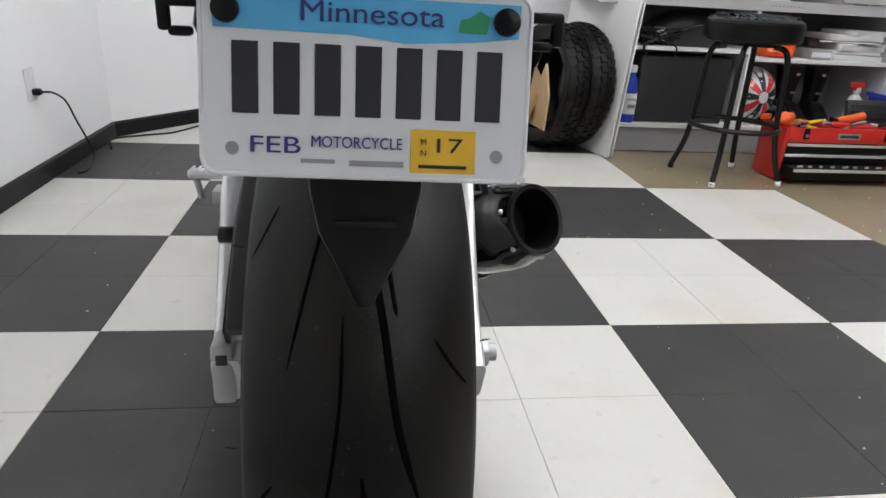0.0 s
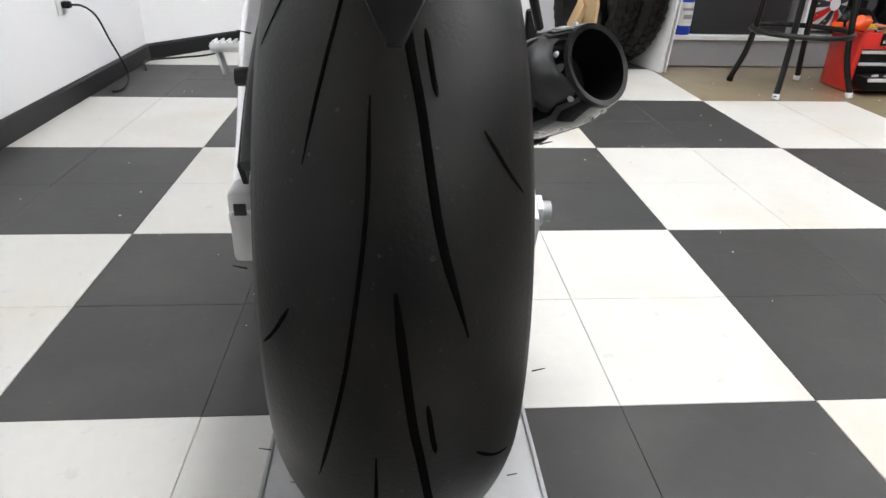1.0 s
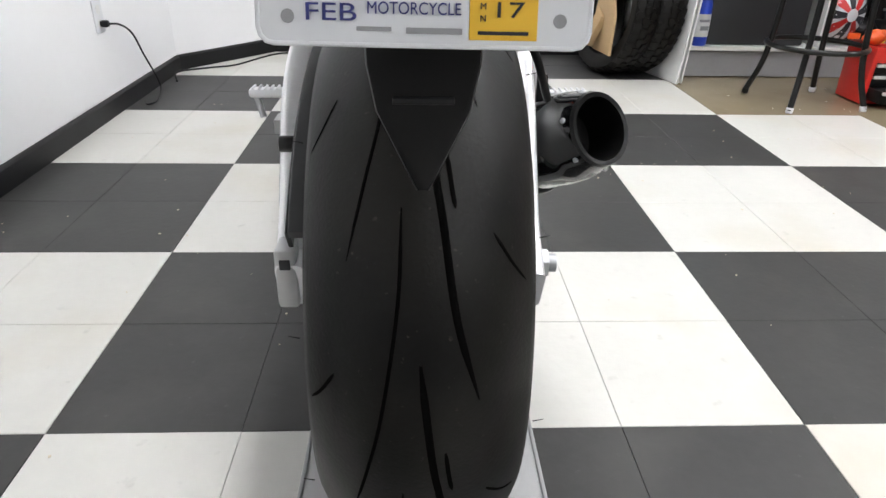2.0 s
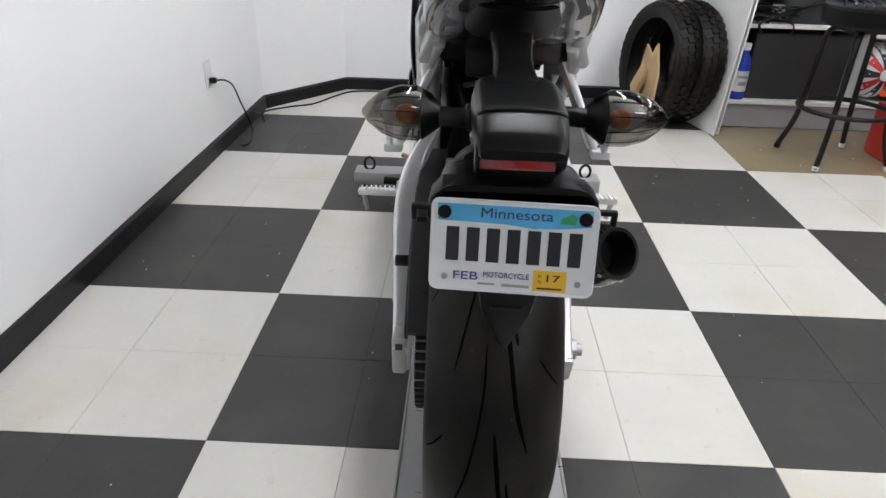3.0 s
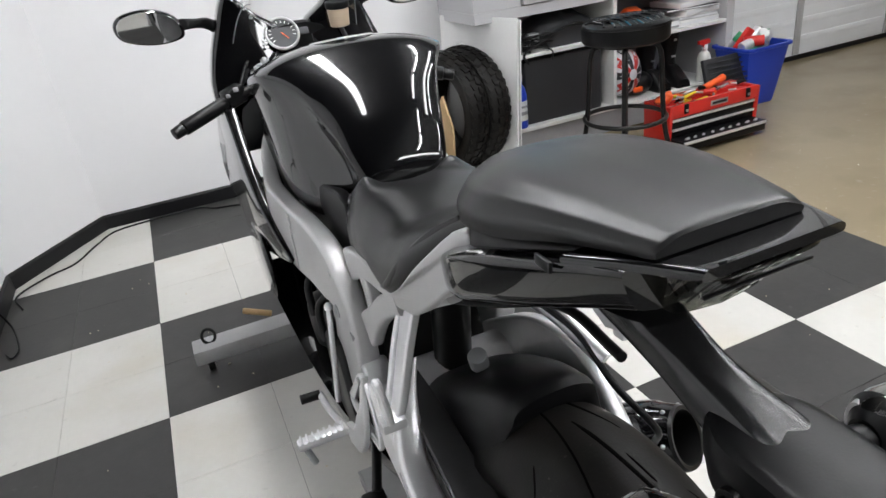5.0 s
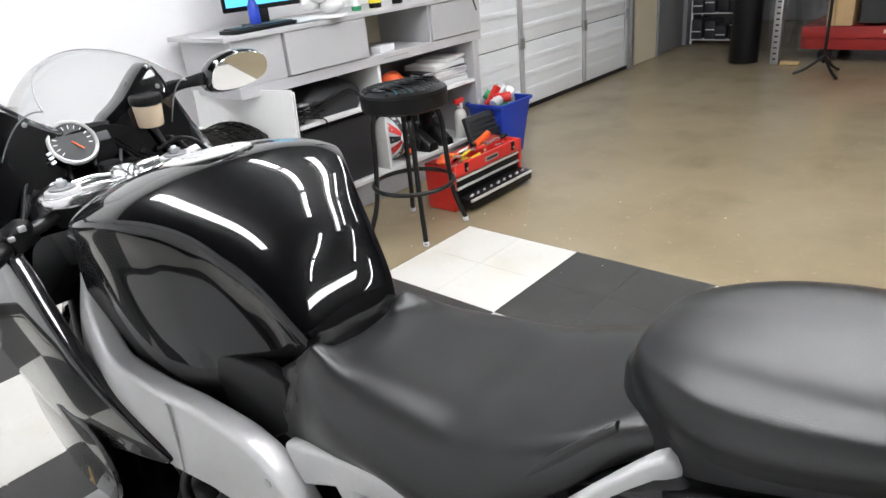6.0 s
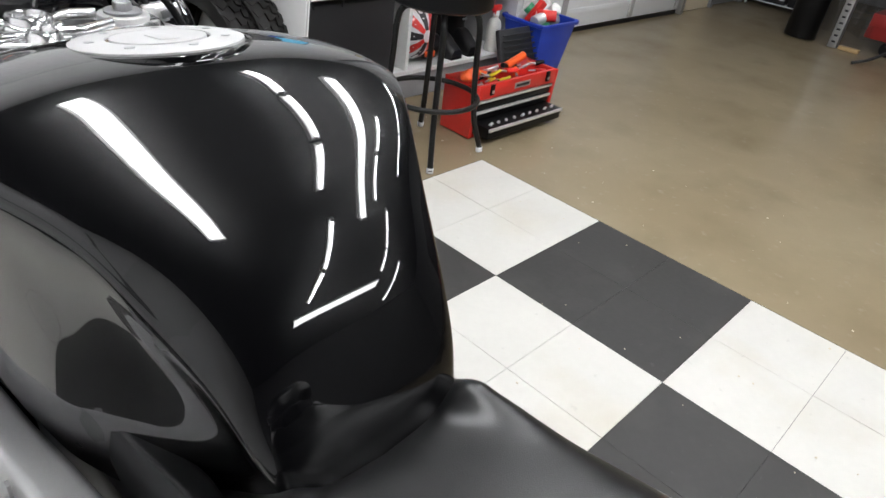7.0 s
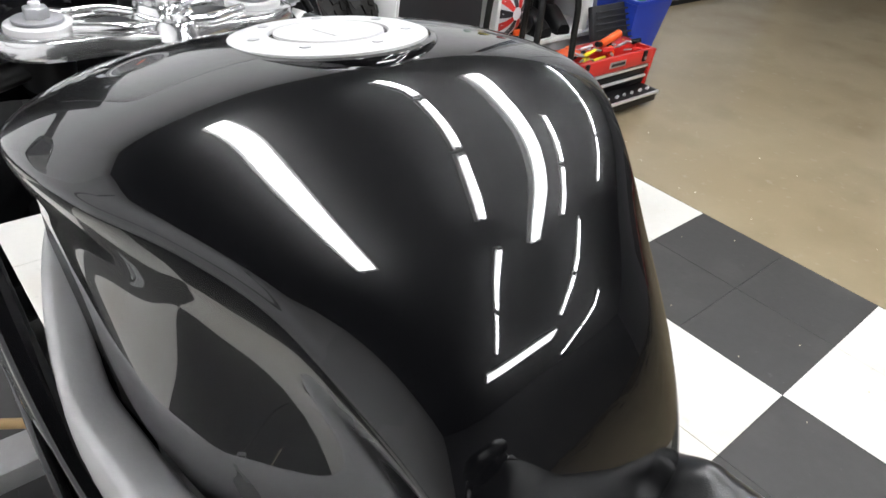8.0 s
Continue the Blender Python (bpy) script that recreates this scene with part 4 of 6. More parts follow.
part("strut", body([(-0.14, [(0, 0.905, -0.205), (0.018, 0.905, -0.204), (0.026, 0.902, -0.19), (0.026, 0.892, -0.14), (0.018, 0.890, -0.128), (0, 0.889, -0.127)]), (-0.24, [(0, 0.886, -0.268), (0.014, 0.886, -0.267), (0.022, 0.882, -0.258), (0.023, 0.868, -0.222), (0.016, 0.864, -0.214), (0, 0.863, -0.213)]),
                    (-0.31, [(0, 0.874, -0.335), (0.018, 0.874, -0.334), (0.026, 0.870, -0.325), (0.027, 0.850, -0.288), (0.020, 0.845, -0.281), (0, 0.844, -0.280)])], 4, 5), M_PANEL, fen, "black arm under the tail")
for sx in (-1, 1):
    part("cheek", slab([(-0.385, 0.80), (-0.405, 0.795), (-0.452, 0.822), (-0.458, 0.842), (-0.385, 0.852)], "x", sx * 0.0425 - 0.0015, sx * 0.0425 + 0.0015, 0.0006), M_SATIN, fen)
part("lamp_bridge", box((0.086, 0.07, 0.060), (0, -0.372, 0.815), 0.008), M_SATIN, fen)
part("reflector", box((0.080, 0.010, 0.036), (0, -0.414, 0.822), 0.003), M_LENS_RED, fen, "red reflector")
part("carrier_top", slab([(-0.092, 0.752), (-0.088, 0.772), (-0.076, 0.785), (0.076, 0.785), (0.088, 0.772), (0.092, 0.752), (0.088, 0.742), (-0.088, 0.742)], "y", -0.420, -0.380, 0.005), M_SATIN, fen)
part("carrier_shell", body([(-0.33, [(0, 0.783), (0.05, 0.783), (0.076, 0.773), (0.080, 0.740), (0.066, 0.69)]), (-0.420, [(0, 0.787), (0.058, 0.787), (0.080, 0.778), (0.084, 0.745), (0.076, 0.69)])], 4, 3), M_SATIN, fen)
for sx in (-1, 1):
    ear = part("ear", box((0.022, 0.008, 0.006), (sx * 0.096, -0.424, 0.764), 0.002), M_SATIN, fen, "black plate bracket ear")
    part("ear_tab", box((0.006, 0.008, 0.016), (sx * 0.104, -0.424, 0.757), 0.002), M_SATIN, ear)
    part("ear_foot", box((0.012, 0.008, 0.005), (sx * 0.096, -0.424, 0.749), 0.002), M_SATIN, ear)
part("mud_flap", slab([(-0.034, 0.73), (0.034, 0.73), (0.033, 0.665), (0.028, 0.638), (0.004, 0.588), (-0.004, 0.588), (-0.028, 0.638), (-0.033, 0.665)], "y", -0.428, -0.418, 0.004), M_SATIN, fen, "pointed black mud flap")
part("flap_slot", box((0.036, 0.003, 0.004), (0, -0.4285, 0.645), 0.001), M_BLACKTRIM, fen)

# number plate, bars in place of its characters
pw, ph = 0.0855, 0.0485
rim = []
for cx, cy, a0 in ((pw - 0.008, ph - 0.008, 0), (-pw + 0.008, ph - 0.008, 90), (-pw + 0.008, -ph + 0.008, 180), (pw - 0.008, -ph + 0.008, 270)):
    rim += [(cx + 0.008 * math.cos(D(a0 + q)), cy + 0.008 * math.sin(D(a0 + q))) for q in (0, 30, 60, 90)]
plate = part("number_plate", slab(rim, "z", -0.0009, 0.0009, 0.0004, 1), M_PLATE, fen, "white motorcycle plate with a sky blue band")
plate.matrix_basis = pose(0.0, -0.440, 0.727, 90 - 13, 0, -3)
bm = tube([(x, y, 0.0008) for x, y in rim], 0.0013, 6, closed=True, smooth=False)
part("plate_rim", bm, M_PLATE, plate)
part("blue_band", slab([(-0.079, 0.026), (-0.01, 0.025), (0.02, 0.022), (0.055, 0.024), (0.079, 0.027), (0.080, 0.044), (-0.080, 0.044)], "z", 0.001, 0.0014), M_PLATEBLUE, plate, smooth=False)
part("tree_mark", slab([(0.047, 0.029), (0.062, 0.0285), (0.064, 0.037), (0.058, 0.040), (0.052, 0.036), (0.048, 0.035)], "z", 0.0015, 0.0018), M_GREEN, plate, smooth=False)
words("Minnesota", 0.015, pose(0.002, 0.0355, 0.0017), M_NAVY, "state_name", plate, fit=0.074)
for k in range(7):
    part("character_bar", box((0.0135, 0.0365, 0.0008), (-0.063 + k * 0.0212, 0.0015, 0.0013), 0.0003, 1), M_INK, plate)
words("FEB", 0.0125, pose(-0.048, -0.033, 0.0013), M_NAVY, "month", plate, fit=0.026)
words("MOTORCYCLE", 0.0085, pose(-0.005, -0.0305, 0.0013), M_NAVY, "vehicle_kind", plate, fit=0.048)
part("sticker", box((0.035, 0.023, 0.0005), (0.041, -0.0335, 0.0013), 0.0002, 1), M_STICKER, plate, "orange yellow year sticker")
words("17", 0.011, pose(0.043, -0.0305, 0.0018), M_INK, "year", plate, fit=0.014)
words("M", 0.0045, pose(0.0305, -0.0285, 0.0018), M_INK, "state_letters", plate)
words("N", 0.0045, pose(0.0305, -0.0345, 0.0018), M_INK, "state_letters", plate)
part("print_bar", box((0.026, 0.0018, 0.0004), (0.041, -0.0415, 0.0018)), M_INK, plate)
part("print_bar", box((0.018, 0.0022, 0.0004), (-0.0255, -0.0405, 0.0012)), M_LEDGE, plate)
part("print_bar", box((0.029, 0.0030, 0.0004), (0.0055, -0.0410, 0.0012)), M_LEDGE, plate)
for sx in (-1, 1):
    part("plate_bolt", cyl((sx * 0.0725, 0.035, 0.0), (sx * 0.0725, 0.035, 0.005), 0.0072, seg=24, bevel=0.0015), M_SATIN, plate, "black plastic bolt cap")
    part("plate_hole", cyl((sx * 0.070, -0.035, 0.0009), (sx * 0.070, -0.035, 0.0014), 0.0035, seg=16), M_LEDGE, plate)

# exhaust
axis_a, axis_b = Vector((0.138, 0.135, 0.415)), Vector((0.224, -0.002, 0.498))
ad = (axis_b - axis_a).normalized()
ex = part("exhaust", loft([[axis_a + ad * (axis_b - axis_a).length * f + (ad.orthogonal().normalized() * math.cos(a) * r + ad.cross(ad.orthogonal().normalized()) * math.sin(a) * r)
                            for a in [2 * math.pi * k / 32 for k in range(32)]] for f, r in ((0, 0.03), (0.04, 0.050), (0.3, 0.061), (0.7, 0.061), (0.8, 0.058), (0.82, 0.055), (0.97, 0.050), (1.0, 0.0475))], caps=False), M_GLOSS, bike, "short glossy black silencer")
u1 = ad.orthogonal().normalized()
u2 = ad.cross(u1)
part("tail_pipe", loft([[axis_b + ad * f + (u1 * math.cos(a) + u2 * math.sin(a)) * r for a in [2 * math.pi * k / 32 for k in range(32)]] for f, r in ((-0.002, 0.049), (0.003, 0.047), (0.002, 0.041), (-0.06, 0.038), (-0.061, 0.0))], caps=False), M_BLACKMETAL, ex, "dark open outlet")
for k in range(6):
    a = 2 * math.pi * k / 6
    c = axis_b - ad * 0.012 + (u1 * math.cos(a) + u2 * math.sin(a)) * 0.0505
    part("rivet", ball(c, 0.004, seg=10), M_STEEL, ex)
part("clamp", tube([axis_a + ad * 0.05 + (u1 * math.cos(a) + u2 * math.sin(a)) * 0.062 for a in [2 * math.pi * k / 20 for k in range(20)]], 0.004, 6, closed=True, n=2), M_BLACKMETAL, ex)
part("hanger_strap", box((0.014, 0.02, 0.09), (0.165, 0.10, 0.50), 0.004), M_BLACKMETAL, ex)
part("mid_pipe", tube([(0.138, 0.14, 0.41), (0.12, 0.30, 0.28), (0.04, 0.45, 0.22)], 0.028, 16), M_STEEL, ex)

# front: cowl, fairings, windscreen
NOSE = [
    (1.04, [(0, 0.90), (0.106, 0.90), (0.163, 0.90), (0.185, 0.86), (0.192, 0.78)]),
    (1.12, [(0, 0.97), (0.106, 0.965), (0.163, 0.935), (0.194, 0.865), (0.201, 0.76)]),
    (1.26, [(0, 1.00), (0.097, 0.99), (0.154, 0.945), (0.198, 0.86), (0.211, 0.75)]),
    (1.44, [(0, 0.93), (0.079, 0.92), (0.132, 0.885), (0.172, 0.82), (0.189, 0.74)]),
    (1.62, [(0, 0.83), (0.044, 0.83), (0.070, 0.81), (0.088, 0.77), (0.088, 0.73)]),
]
part("nose_cowl", body(NOSE, 6, 5), M_GLOSS, bike, "gloss black front cowl")
sides(lambda: slab([(1.20, 0.88), (1.06, 0.905), (0.995, 0.885), (0.925, 0.805), (0.850, 0.735), (0.765, 0.690), (0.690, 0.648), (0.683, 0.632), (0.72, 0.617), (0.85, 0.585), (1.02, 0.55), (1.16, 0.53), (1.25, 0.65), (1.28, 0.76)], "x", -0.242, -0.216, 0.010, 4, 4,
                   bulge=lambda p: Vector((p.x + max(0, 1.0 - p.y) * 0.13 + max(0, 0.66 - p.z) * 0.15 + max(0, p.z - 0.70) * 0.10, p.y, p.z))), "side_fairing", M_GLOSS, bike, "gloss black side fairing")
sides(lambda: slab([(1.20, 0.60), (1.02, 0.60), (0.90, 0.60), (0.86, 0.52), (0.92, 0.44), (1.08, 0.42), (1.20, 0.50)], "x", -0.228, -0.214, 0.006, 3, 4), "lower_fairing", M_GLOSS, bike)


def screen_mesh(inset=0.0):
    rows = []
    for r in range(13):
        f = r / 12
        w = (0.172 - 0.055 * f) - inset
        rows.append([(w * math.sin(a) * 1.02, 1.40 - 0.30 * f - 0.24 * (1 - math.cos(a)) * (1 - 0.25 * f), 0.955 + 0.225 * math.sin(f * 1.45) - inset - 0.05 * (1 - math.cos(a)) * (0.6 + f)) for a in [D(-80 + 160 * k / 28) for k in range(29)]])
    return rows


rows_out = screen_mesh()
scr = part("windscreen", loft(rows_out, closed=False, caps=False), M_SCREEN, bike, "clear windscreen with a thin dark edge")
scr.visible_shadow = False
edge = [r[0] for r in rows_out] + rows_out[-1] + [r[-1] for r in rows_out[::-1]]
part("screen_edge", tube(edge, 0.0012, 6, smooth=False), M_LEDGE, scr)
sides(lambda: slab([(-0.030, 1.035), (-0.080, 1.072), (-0.132, 1.122), (-0.155, 1.122), (-0.185, 1.055), (-0.212, 0.985), (-0.228, 0.920), (-0.215, 0.86), (-0.12, 0.90), (-0.04, 0.99)], "y", 1.135, 1.200, 0.010, 3, 3,
                   bulge=lambda p: Vector((p.x, p.y - max(0, 1.0 - p.z) * 0.5, p.z))), "inner_cowl", M_GLOSS, bike, "black inner cowl panel")
for sx in (-1, 1):
    for k, (bx, bz) in enumerate(((0.098, 1.070), (0.150, 1.085), (0.175, 1.02), (0.196, 0.965))):
        part("cowl_screw", cyl((sx * bx, 1.131, bz), (sx * bx, 1.138, bz), 0.0045, seg=12, bevel=0.001), M_STEEL, bike)
part("dash_shelf", slab([(-0.15, 1.14), (0.15, 1.14), (0.13, 1.32), (-0.13, 1.32)], "z", 0.955, 0.975, 0.006), M_SATIN, bike)

# triple clamp, bars, controls
built = set(bpy.data.objects)
tc = part("top_clamp", slab([(-0.142, 0.985), (-0.135, 1.025), (-0.100, 1.040), (-0.06, 1.020), (0, 1.035), (0.06, 1.020), (0.100, 1.040), (0.135, 1.025), (0.142, 0.985), (0.11, 0.958), (0.055, 0.955), (0, 0.935), (-0.055, 0.955), (-0.11, 0.958)], "z", 0.958, 0.978, 0.005, 2, 3), M_POLISHED_CAST, bike, "polished silver cast top clamp with openings")
for sx in (-1, 1):
    part("opening", slab([(sx * 0.030, 0.965), (sx * 0.065, 0.970), (sx * 0.068, 0.998), (sx * 0.032, 1.005)], "z", 0.9775, 0.9792, 0.0, n=3), M_BLACKTRIM, tc)
    fc = part("fork_cap", cyl((sx * 0.103, 1.000, 0.972), (sx * 0.103, 1.000, 0.984), 0.029, seg=32, bevel=0.003), M_SILVER, tc)
    part("fork_disc", cyl((sx * 0.103, 1.000, 0.984), (sx * 0.103, 1.000, 0.9875), 0.0215, seg=28, bevel=0.001), M_DOORGREY, fc, "grey adjuster disc")
    part("fork_nut", cyl((sx * 0.103, 1.000, 0.987), (sx * 0.103, 1.000, 0.997), 0.011, seg=6, bevel=0.0015), M_STEEL, fc)
    part("screw", cyl((sx * 0.103, 1.000, 0.997), (sx * 0.103, 1.000, 1.001), 0.005, seg=12, bevel=0.0008), M_BRUSHED, fc)
    part("fork_tube", cyl((sx * 0.103, 1.005, 0.97), (sx * 0.103, 1.27, 0.38), 0.026, seg=24), M_BLACKMETAL, bike)
for y, r, top in ((0.992, 0.023, 0.993), (0.951, 0.017, 0.987)):
    boss = part("clamp_boss", lathe([(0.972, r + 0.005), (0.980, r + 0.001), (top - 0.002, r), (top, r - 0.002), (top, r - 0.005), (top - 0.002, r - 0.006), (0.972, r - 0.007)], (0, y, 0), "z", 40), M_POLISHED_CAST, tc)
    part("boss_hole", cyl((0, y, 0.9785), (0, y, 0.9805), r - 0.006, seg=28), M_DARKPANEL, boss)
for sx in (-1, 1):
    for path in ([(sx * 0.020, 1.002, 0.981), (sx * 0.045, 1.017, 0.983), (sx * 0.078, 1.022, 0.981)], [(sx * 0.015, 0.962, 0.980), (sx * 0.045, 0.960, 0.982), (sx * 0.080, 0.978, 0.981)], [(sx * 0.010, 0.965, 0.980), (sx * 0.024, 0.975, 0.983), (sx * 0.022, 0.985, 0.982)]):
        part("clamp_rib", tube(path, 0.0052, 10), M_POLISHED_CAST, tc)
part("ignition_switch", cyl((0, 1.045, 0.96), (0, 1.045, 0.995), 0.020, seg=24, bevel=0.003), M_SATIN, tc)
for sx in (-1, 1):
    hb = part("handlebar", tube([(sx * 0.115, 1.01, 0.942), (sx * 0.18, 1.00, 0.928), (sx * 0.245, 0.985, 0.910)], 0.0115), M_BLACKMETAL, bike)
    part("grip", cyl((sx * 0.215, 0.995, 0.917), (sx * 0.318, 0.948, 0.890), 0.0165, seg=24, bevel=0.002), M_SATIN, hb, "black rubber grip")
    part("bar_end", cyl((sx * 0.318, 0.948, 0.890), (sx * 0.342, 0.937, 0.884), 0.013, seg=20, bevel=0.003), M_BLACKMETAL, hb)
    part("switch_box", box((0.050, 0.040, 0.042), (sx * 0.190, 1.005, 0.928), 0.007, rot=Euler((0, sx * 0.25, -sx * 0.35)).to_matrix().to_4x4()), M_SATIN, hb)
    part("switch_button", box((0.012, 0.008, 0.010), (sx * 0.185, 0.983, 0.945), 0.002), M_LEDGE, hb)
    part("switch_button", box((0.010, 0.008, 0.008), (sx * 0.205, 0.978, 0.935), 0.002), M_LEDGE, hb)
    part("lever", tube([(sx * 0.175, 1.04, 0.925), (sx * 0.22, 1.062, 0.912), (sx * 0.27, 1.045, 0.896), (sx * 0.335, 1.005, 0.880)], 0.0065, 8), M_BLACKMETAL, hb)
for q in range(3):
    part("control_cable", tube([(-0.17, 1.03, 0.94), (-0.12 + q * 0.01, 1.09 + q * 0.012, 0.995 - q * 0.01), (-0.05, 1.10, 0.985), (0.02 + q * 0.02, 1.08, 0.95)], 0.0042, 8), M_SATIN, bike)
    part("control_cable", tube([(0.17, 1.03, 0.94), (0.14 - q * 0.012, 1.08 + q * 0.012, 1.0 - q * 0.012), (0.09, 1.10, 0.97), (0.04, 1.09, 0.93)], 0.0042, 8), M_SATIN, bike)
for q in range(4):
    part("wire", tube([(-0.06 + q * 0.045, 1.075, 0.975 + 0.01 * (q % 2)), (-0.05 + q * 0.05, 1.10, 1.000), (-0.02 + q * 0.05, 1.115, 0.985), (0.01 + q * 0.045, 1.09, 0.960)], 0.0035, 8), M_SATIN, bike)
part("clamp_cable", tube([(0.105, 1.07, 0.985), (0.135, 1.045, 1.002), (0.165, 1.03, 0.99), (0.185, 1.02, 0.955)], 0.005, 8), M_SATIN, bike)
part("brake_fitting", cyl((0.150, 1.055, 0.962), (0.178, 1.048, 0.968), 0.013, seg=16, bevel=0.002), M_BRUSHED, bike)
part("banjo_bolt", cyl((0.168, 1.045, 0.965), (0.190, 1.038, 0.972), 0.009, seg=6, bevel=0.001), M_STEEL, bike)
# dash
dash = part("dashboard", body([(1.098, [(0, 1.052), (0.035, 1.050), (0.070, 1.036), (0.080, 1.012), (0.0, 0.975)]), (1.116, [(0, 1.058), (0.040, 1.054), (0.076, 1.038), (0.085, 1.012), (0.0, 0.972)]), (1.15, [(0, 1.048), (0.040, 1.044), (0.075, 1.026), (0.08, 1.0), (0.0, 0.97)])], 5, 4), M_SATIN, bike, "black instrument housing")
mr = pose(-0.034, 1.092, 1.034, 58, 0, 0) @ Matrix.Scale(0.78, 4)
for nm, prof, mt in (("dial_ring", [(0, 0.046), (0.006, 0.047), (0.008, 0.051), (0.004, 0.055), (0, 0.055)], M_SILVER), ("dial_face", [(0.0, 0.0), (0.003, 0.0), (0.003, 0.047), (0, 0.047)], M_DARKPANEL)):
    ob = part(nm, lathe(prof, (0, 0, 0), "z", 56), mt, dash)
    ob.matrix_basis = mr
for k in range(13):
    a = D(215 - k * 19)
    ob = part("dial_mark", box((0.009, 0.002, 0.0006), (0, 0, 0)), M_PAPER, dash)
    ob.matrix_basis = mr @ pose(0.038 * math.cos(a), 0.038 * math.sin(a), 0.0036, 0, 0, math.degrees(a))
ob = part("needle", box((0.030, 0.0028, 0.0008), (0.011, 0, 0)), M_ORANGE, dash)
ob.matrix_basis = mr @ pose(0, 0, 0.0045, 0, 0, -52)
ob = part("display", box((0.036, 0.024, 0.004), (0, 0, 0), 0.003), M_DARKPANEL, dash)
ob.matrix_basis = mr @ pose(0.066, -0.002, 0.002)
for k in range(3):
    ob = part("dash_button", box((0.012, 0.007, 0.004), (0, 0, 0), 0.001), M_PLATE, dash)
    ob.matrix_basis = mr @ pose(-0.058, -0.012 - k * 0.011, 0.001, 0, 0, 20)
rs = part("brake_reservoir", cyl((0.112, 1.085, 1.030), (0.112, 1.082, 1.072), 0.024, 0.027, 28, bevel=0.003), M_WOOD, bike, "yellowed translucent brake fluid cup")
rs.data.materials[0] = M_FLUID
part("lid", cyl((0.112, 1.082, 1.072), (0.112, 1.081, 1.090), 0.030, seg=28, bevel=0.004), M_SATIN, rs, "black screw lid")
part("bracket", tube([(0.112, 1.085, 1.03), (0.130, 1.06, 0.965), (0.15, 1.03, 0.935)], 0.006), M_BLACKMETAL, rs)
part("master_cylinder", cyl((0.155, 1.05, 0.945), (0.215, 1.03, 0.925), 0.014, seg=20, bevel=0.003), M_BRUSHED, bike)
# mirrors
for sx in (-1, 1):
    ms = part("mirror", ribbon([(sx * 0.160, 1.22, 1.040), (sx * 0.195, 1.19, 1.068), (sx * 0.225, 1.17, 1.074), (sx * 0.262, 1.15, 1.078)], [0.05, 0.028, 0.020, 0.026], [0.02, 0.02, 0.03, 0.04]), M_SATIN, bike, "black fairing mirror")
    shell = [(sx * 0.252, 1.062), (sx * 0.267, 1.100), (sx * 0.317, 1.122), (sx * 0.377, 1.118), (sx * 0.400, 1.095), (sx * 0.387, 1.062), (sx * 0.327, 1.044), (sx * 0.272, 1.046)]
    part("mirror_shell", slab(shell, "y", 1.128, 1.175, 0.014, 4, 4), M_GLOSS, ms)
    gl = [(sx * (0.327 + (abs(x) - 0.327) * 0.90), 1.083 + (z - 1.083) * 0.88) for x, z in shell]
    mg = part("mirror_glass", slab(gl, "y", -0.0015, 0.0015, 0.0006, 1, 4), M_MIRROR, ms, "mirror glass")
    pivot = Vector((sx * 0.327, 1.1225, 1.083))
    mg.matrix_basis = Matrix.Translation(pivot) @ pose(0, 0, 0, 5, 0, -sx * 4) @ Matrix.Translation((-pivot.x, 0, -pivot.z))

for ob in set(bpy.data.objects) - built:
    if ob.parent == bike:
        ob.location.y += -0.005 if ob.name.startswith("mirror") else 0.036
        ob.location.z += 0.0 if ob.name.startswith("mirror") else -0.012

# turn signals
for sx, cx, cy, cz in ((-1, -0.122, -0.325, 0.832), (1, 0.126, -0.338, 0.838)):
    sg = part("turn_signal", tube([(sx * 0.035, -0.335, cz + 0.002), (sx * 0.060, -0.334, cz + 0.001), (sx * 0.085, cy, cz)], 0.011, 14), M_SATIN, bike, "turn signal on a rubber stalk")
    sg.location.x = -0.008
    part("rubber_boot", cyl((sx * 0.040, -0.335, cz + 0.002), (sx * 0.052, -0.335, cz + 0.002), 0.015, seg=18, bevel=0.003), M_SATIN, sg)
    rings = []
    for f, r in ((0.0, 0.013), (0.10, 0.023), (0.28, 0.031), (0.5, 0.031), (0.75, 0.024), (0.92, 0.012), (1.0, 0.003)):
        x = sx * (0.082 + 0.085 * f)
        rings.append([(x, cy + 0.004 + r * 0.85 * math.cos(a) - 0.012 * f, cz + r * math.sin(a) + 0.004 * f) for a in [2 * math.pi * k / 24 for k in range(24)]])
    part("lens", loft(rings), M_CLEAR, sg, "clear pointed lens")
    part("bulb", ball((sx * 0.118, cy + 0.0, cz), 0.0125, squash=(1.1, 0.9, 0.95)), M_AMBER, sg, "amber bulb")
    part("bowl", loft([[(sx * x, cy + 0.018 + r * 0.5 * math.cos(a), cz + r * math.sin(a)) for a in [2 * math.pi * k / 18 for k in range(18)]] for x, r in ((0.09, 0.016), (0.11, 0.022), (0.135, 0.018), (0.15, 0.010))]), M_STEEL, sg)
    part("cup", cyl((sx * 0.080, cy + 0.002, cz), (sx * 0.101, cy + 0.002, cz), 0.014, 0.0295, 28, bevel=0.002), M_SATIN, sg, "dark lamp base")
    for k in range(4):
        an = D(-50 + 34 * k)
        part("lens_rib", tube([(sx * 0.104, cy + 0.004 - 0.0265 * math.cos(an), cz + 0.029 * math.sin(an)), (sx * 0.130, cy - 0.002 - 0.0245 * math.cos(an), cz + 0.002 + 0.027 * math.sin(an)), (sx * 0.152, cy - 0.006 - 0.016 * math.cos(an), cz + 0.003 + 0.017 * math.sin(an))], 0.0007, 5), M_SATIN, sg)

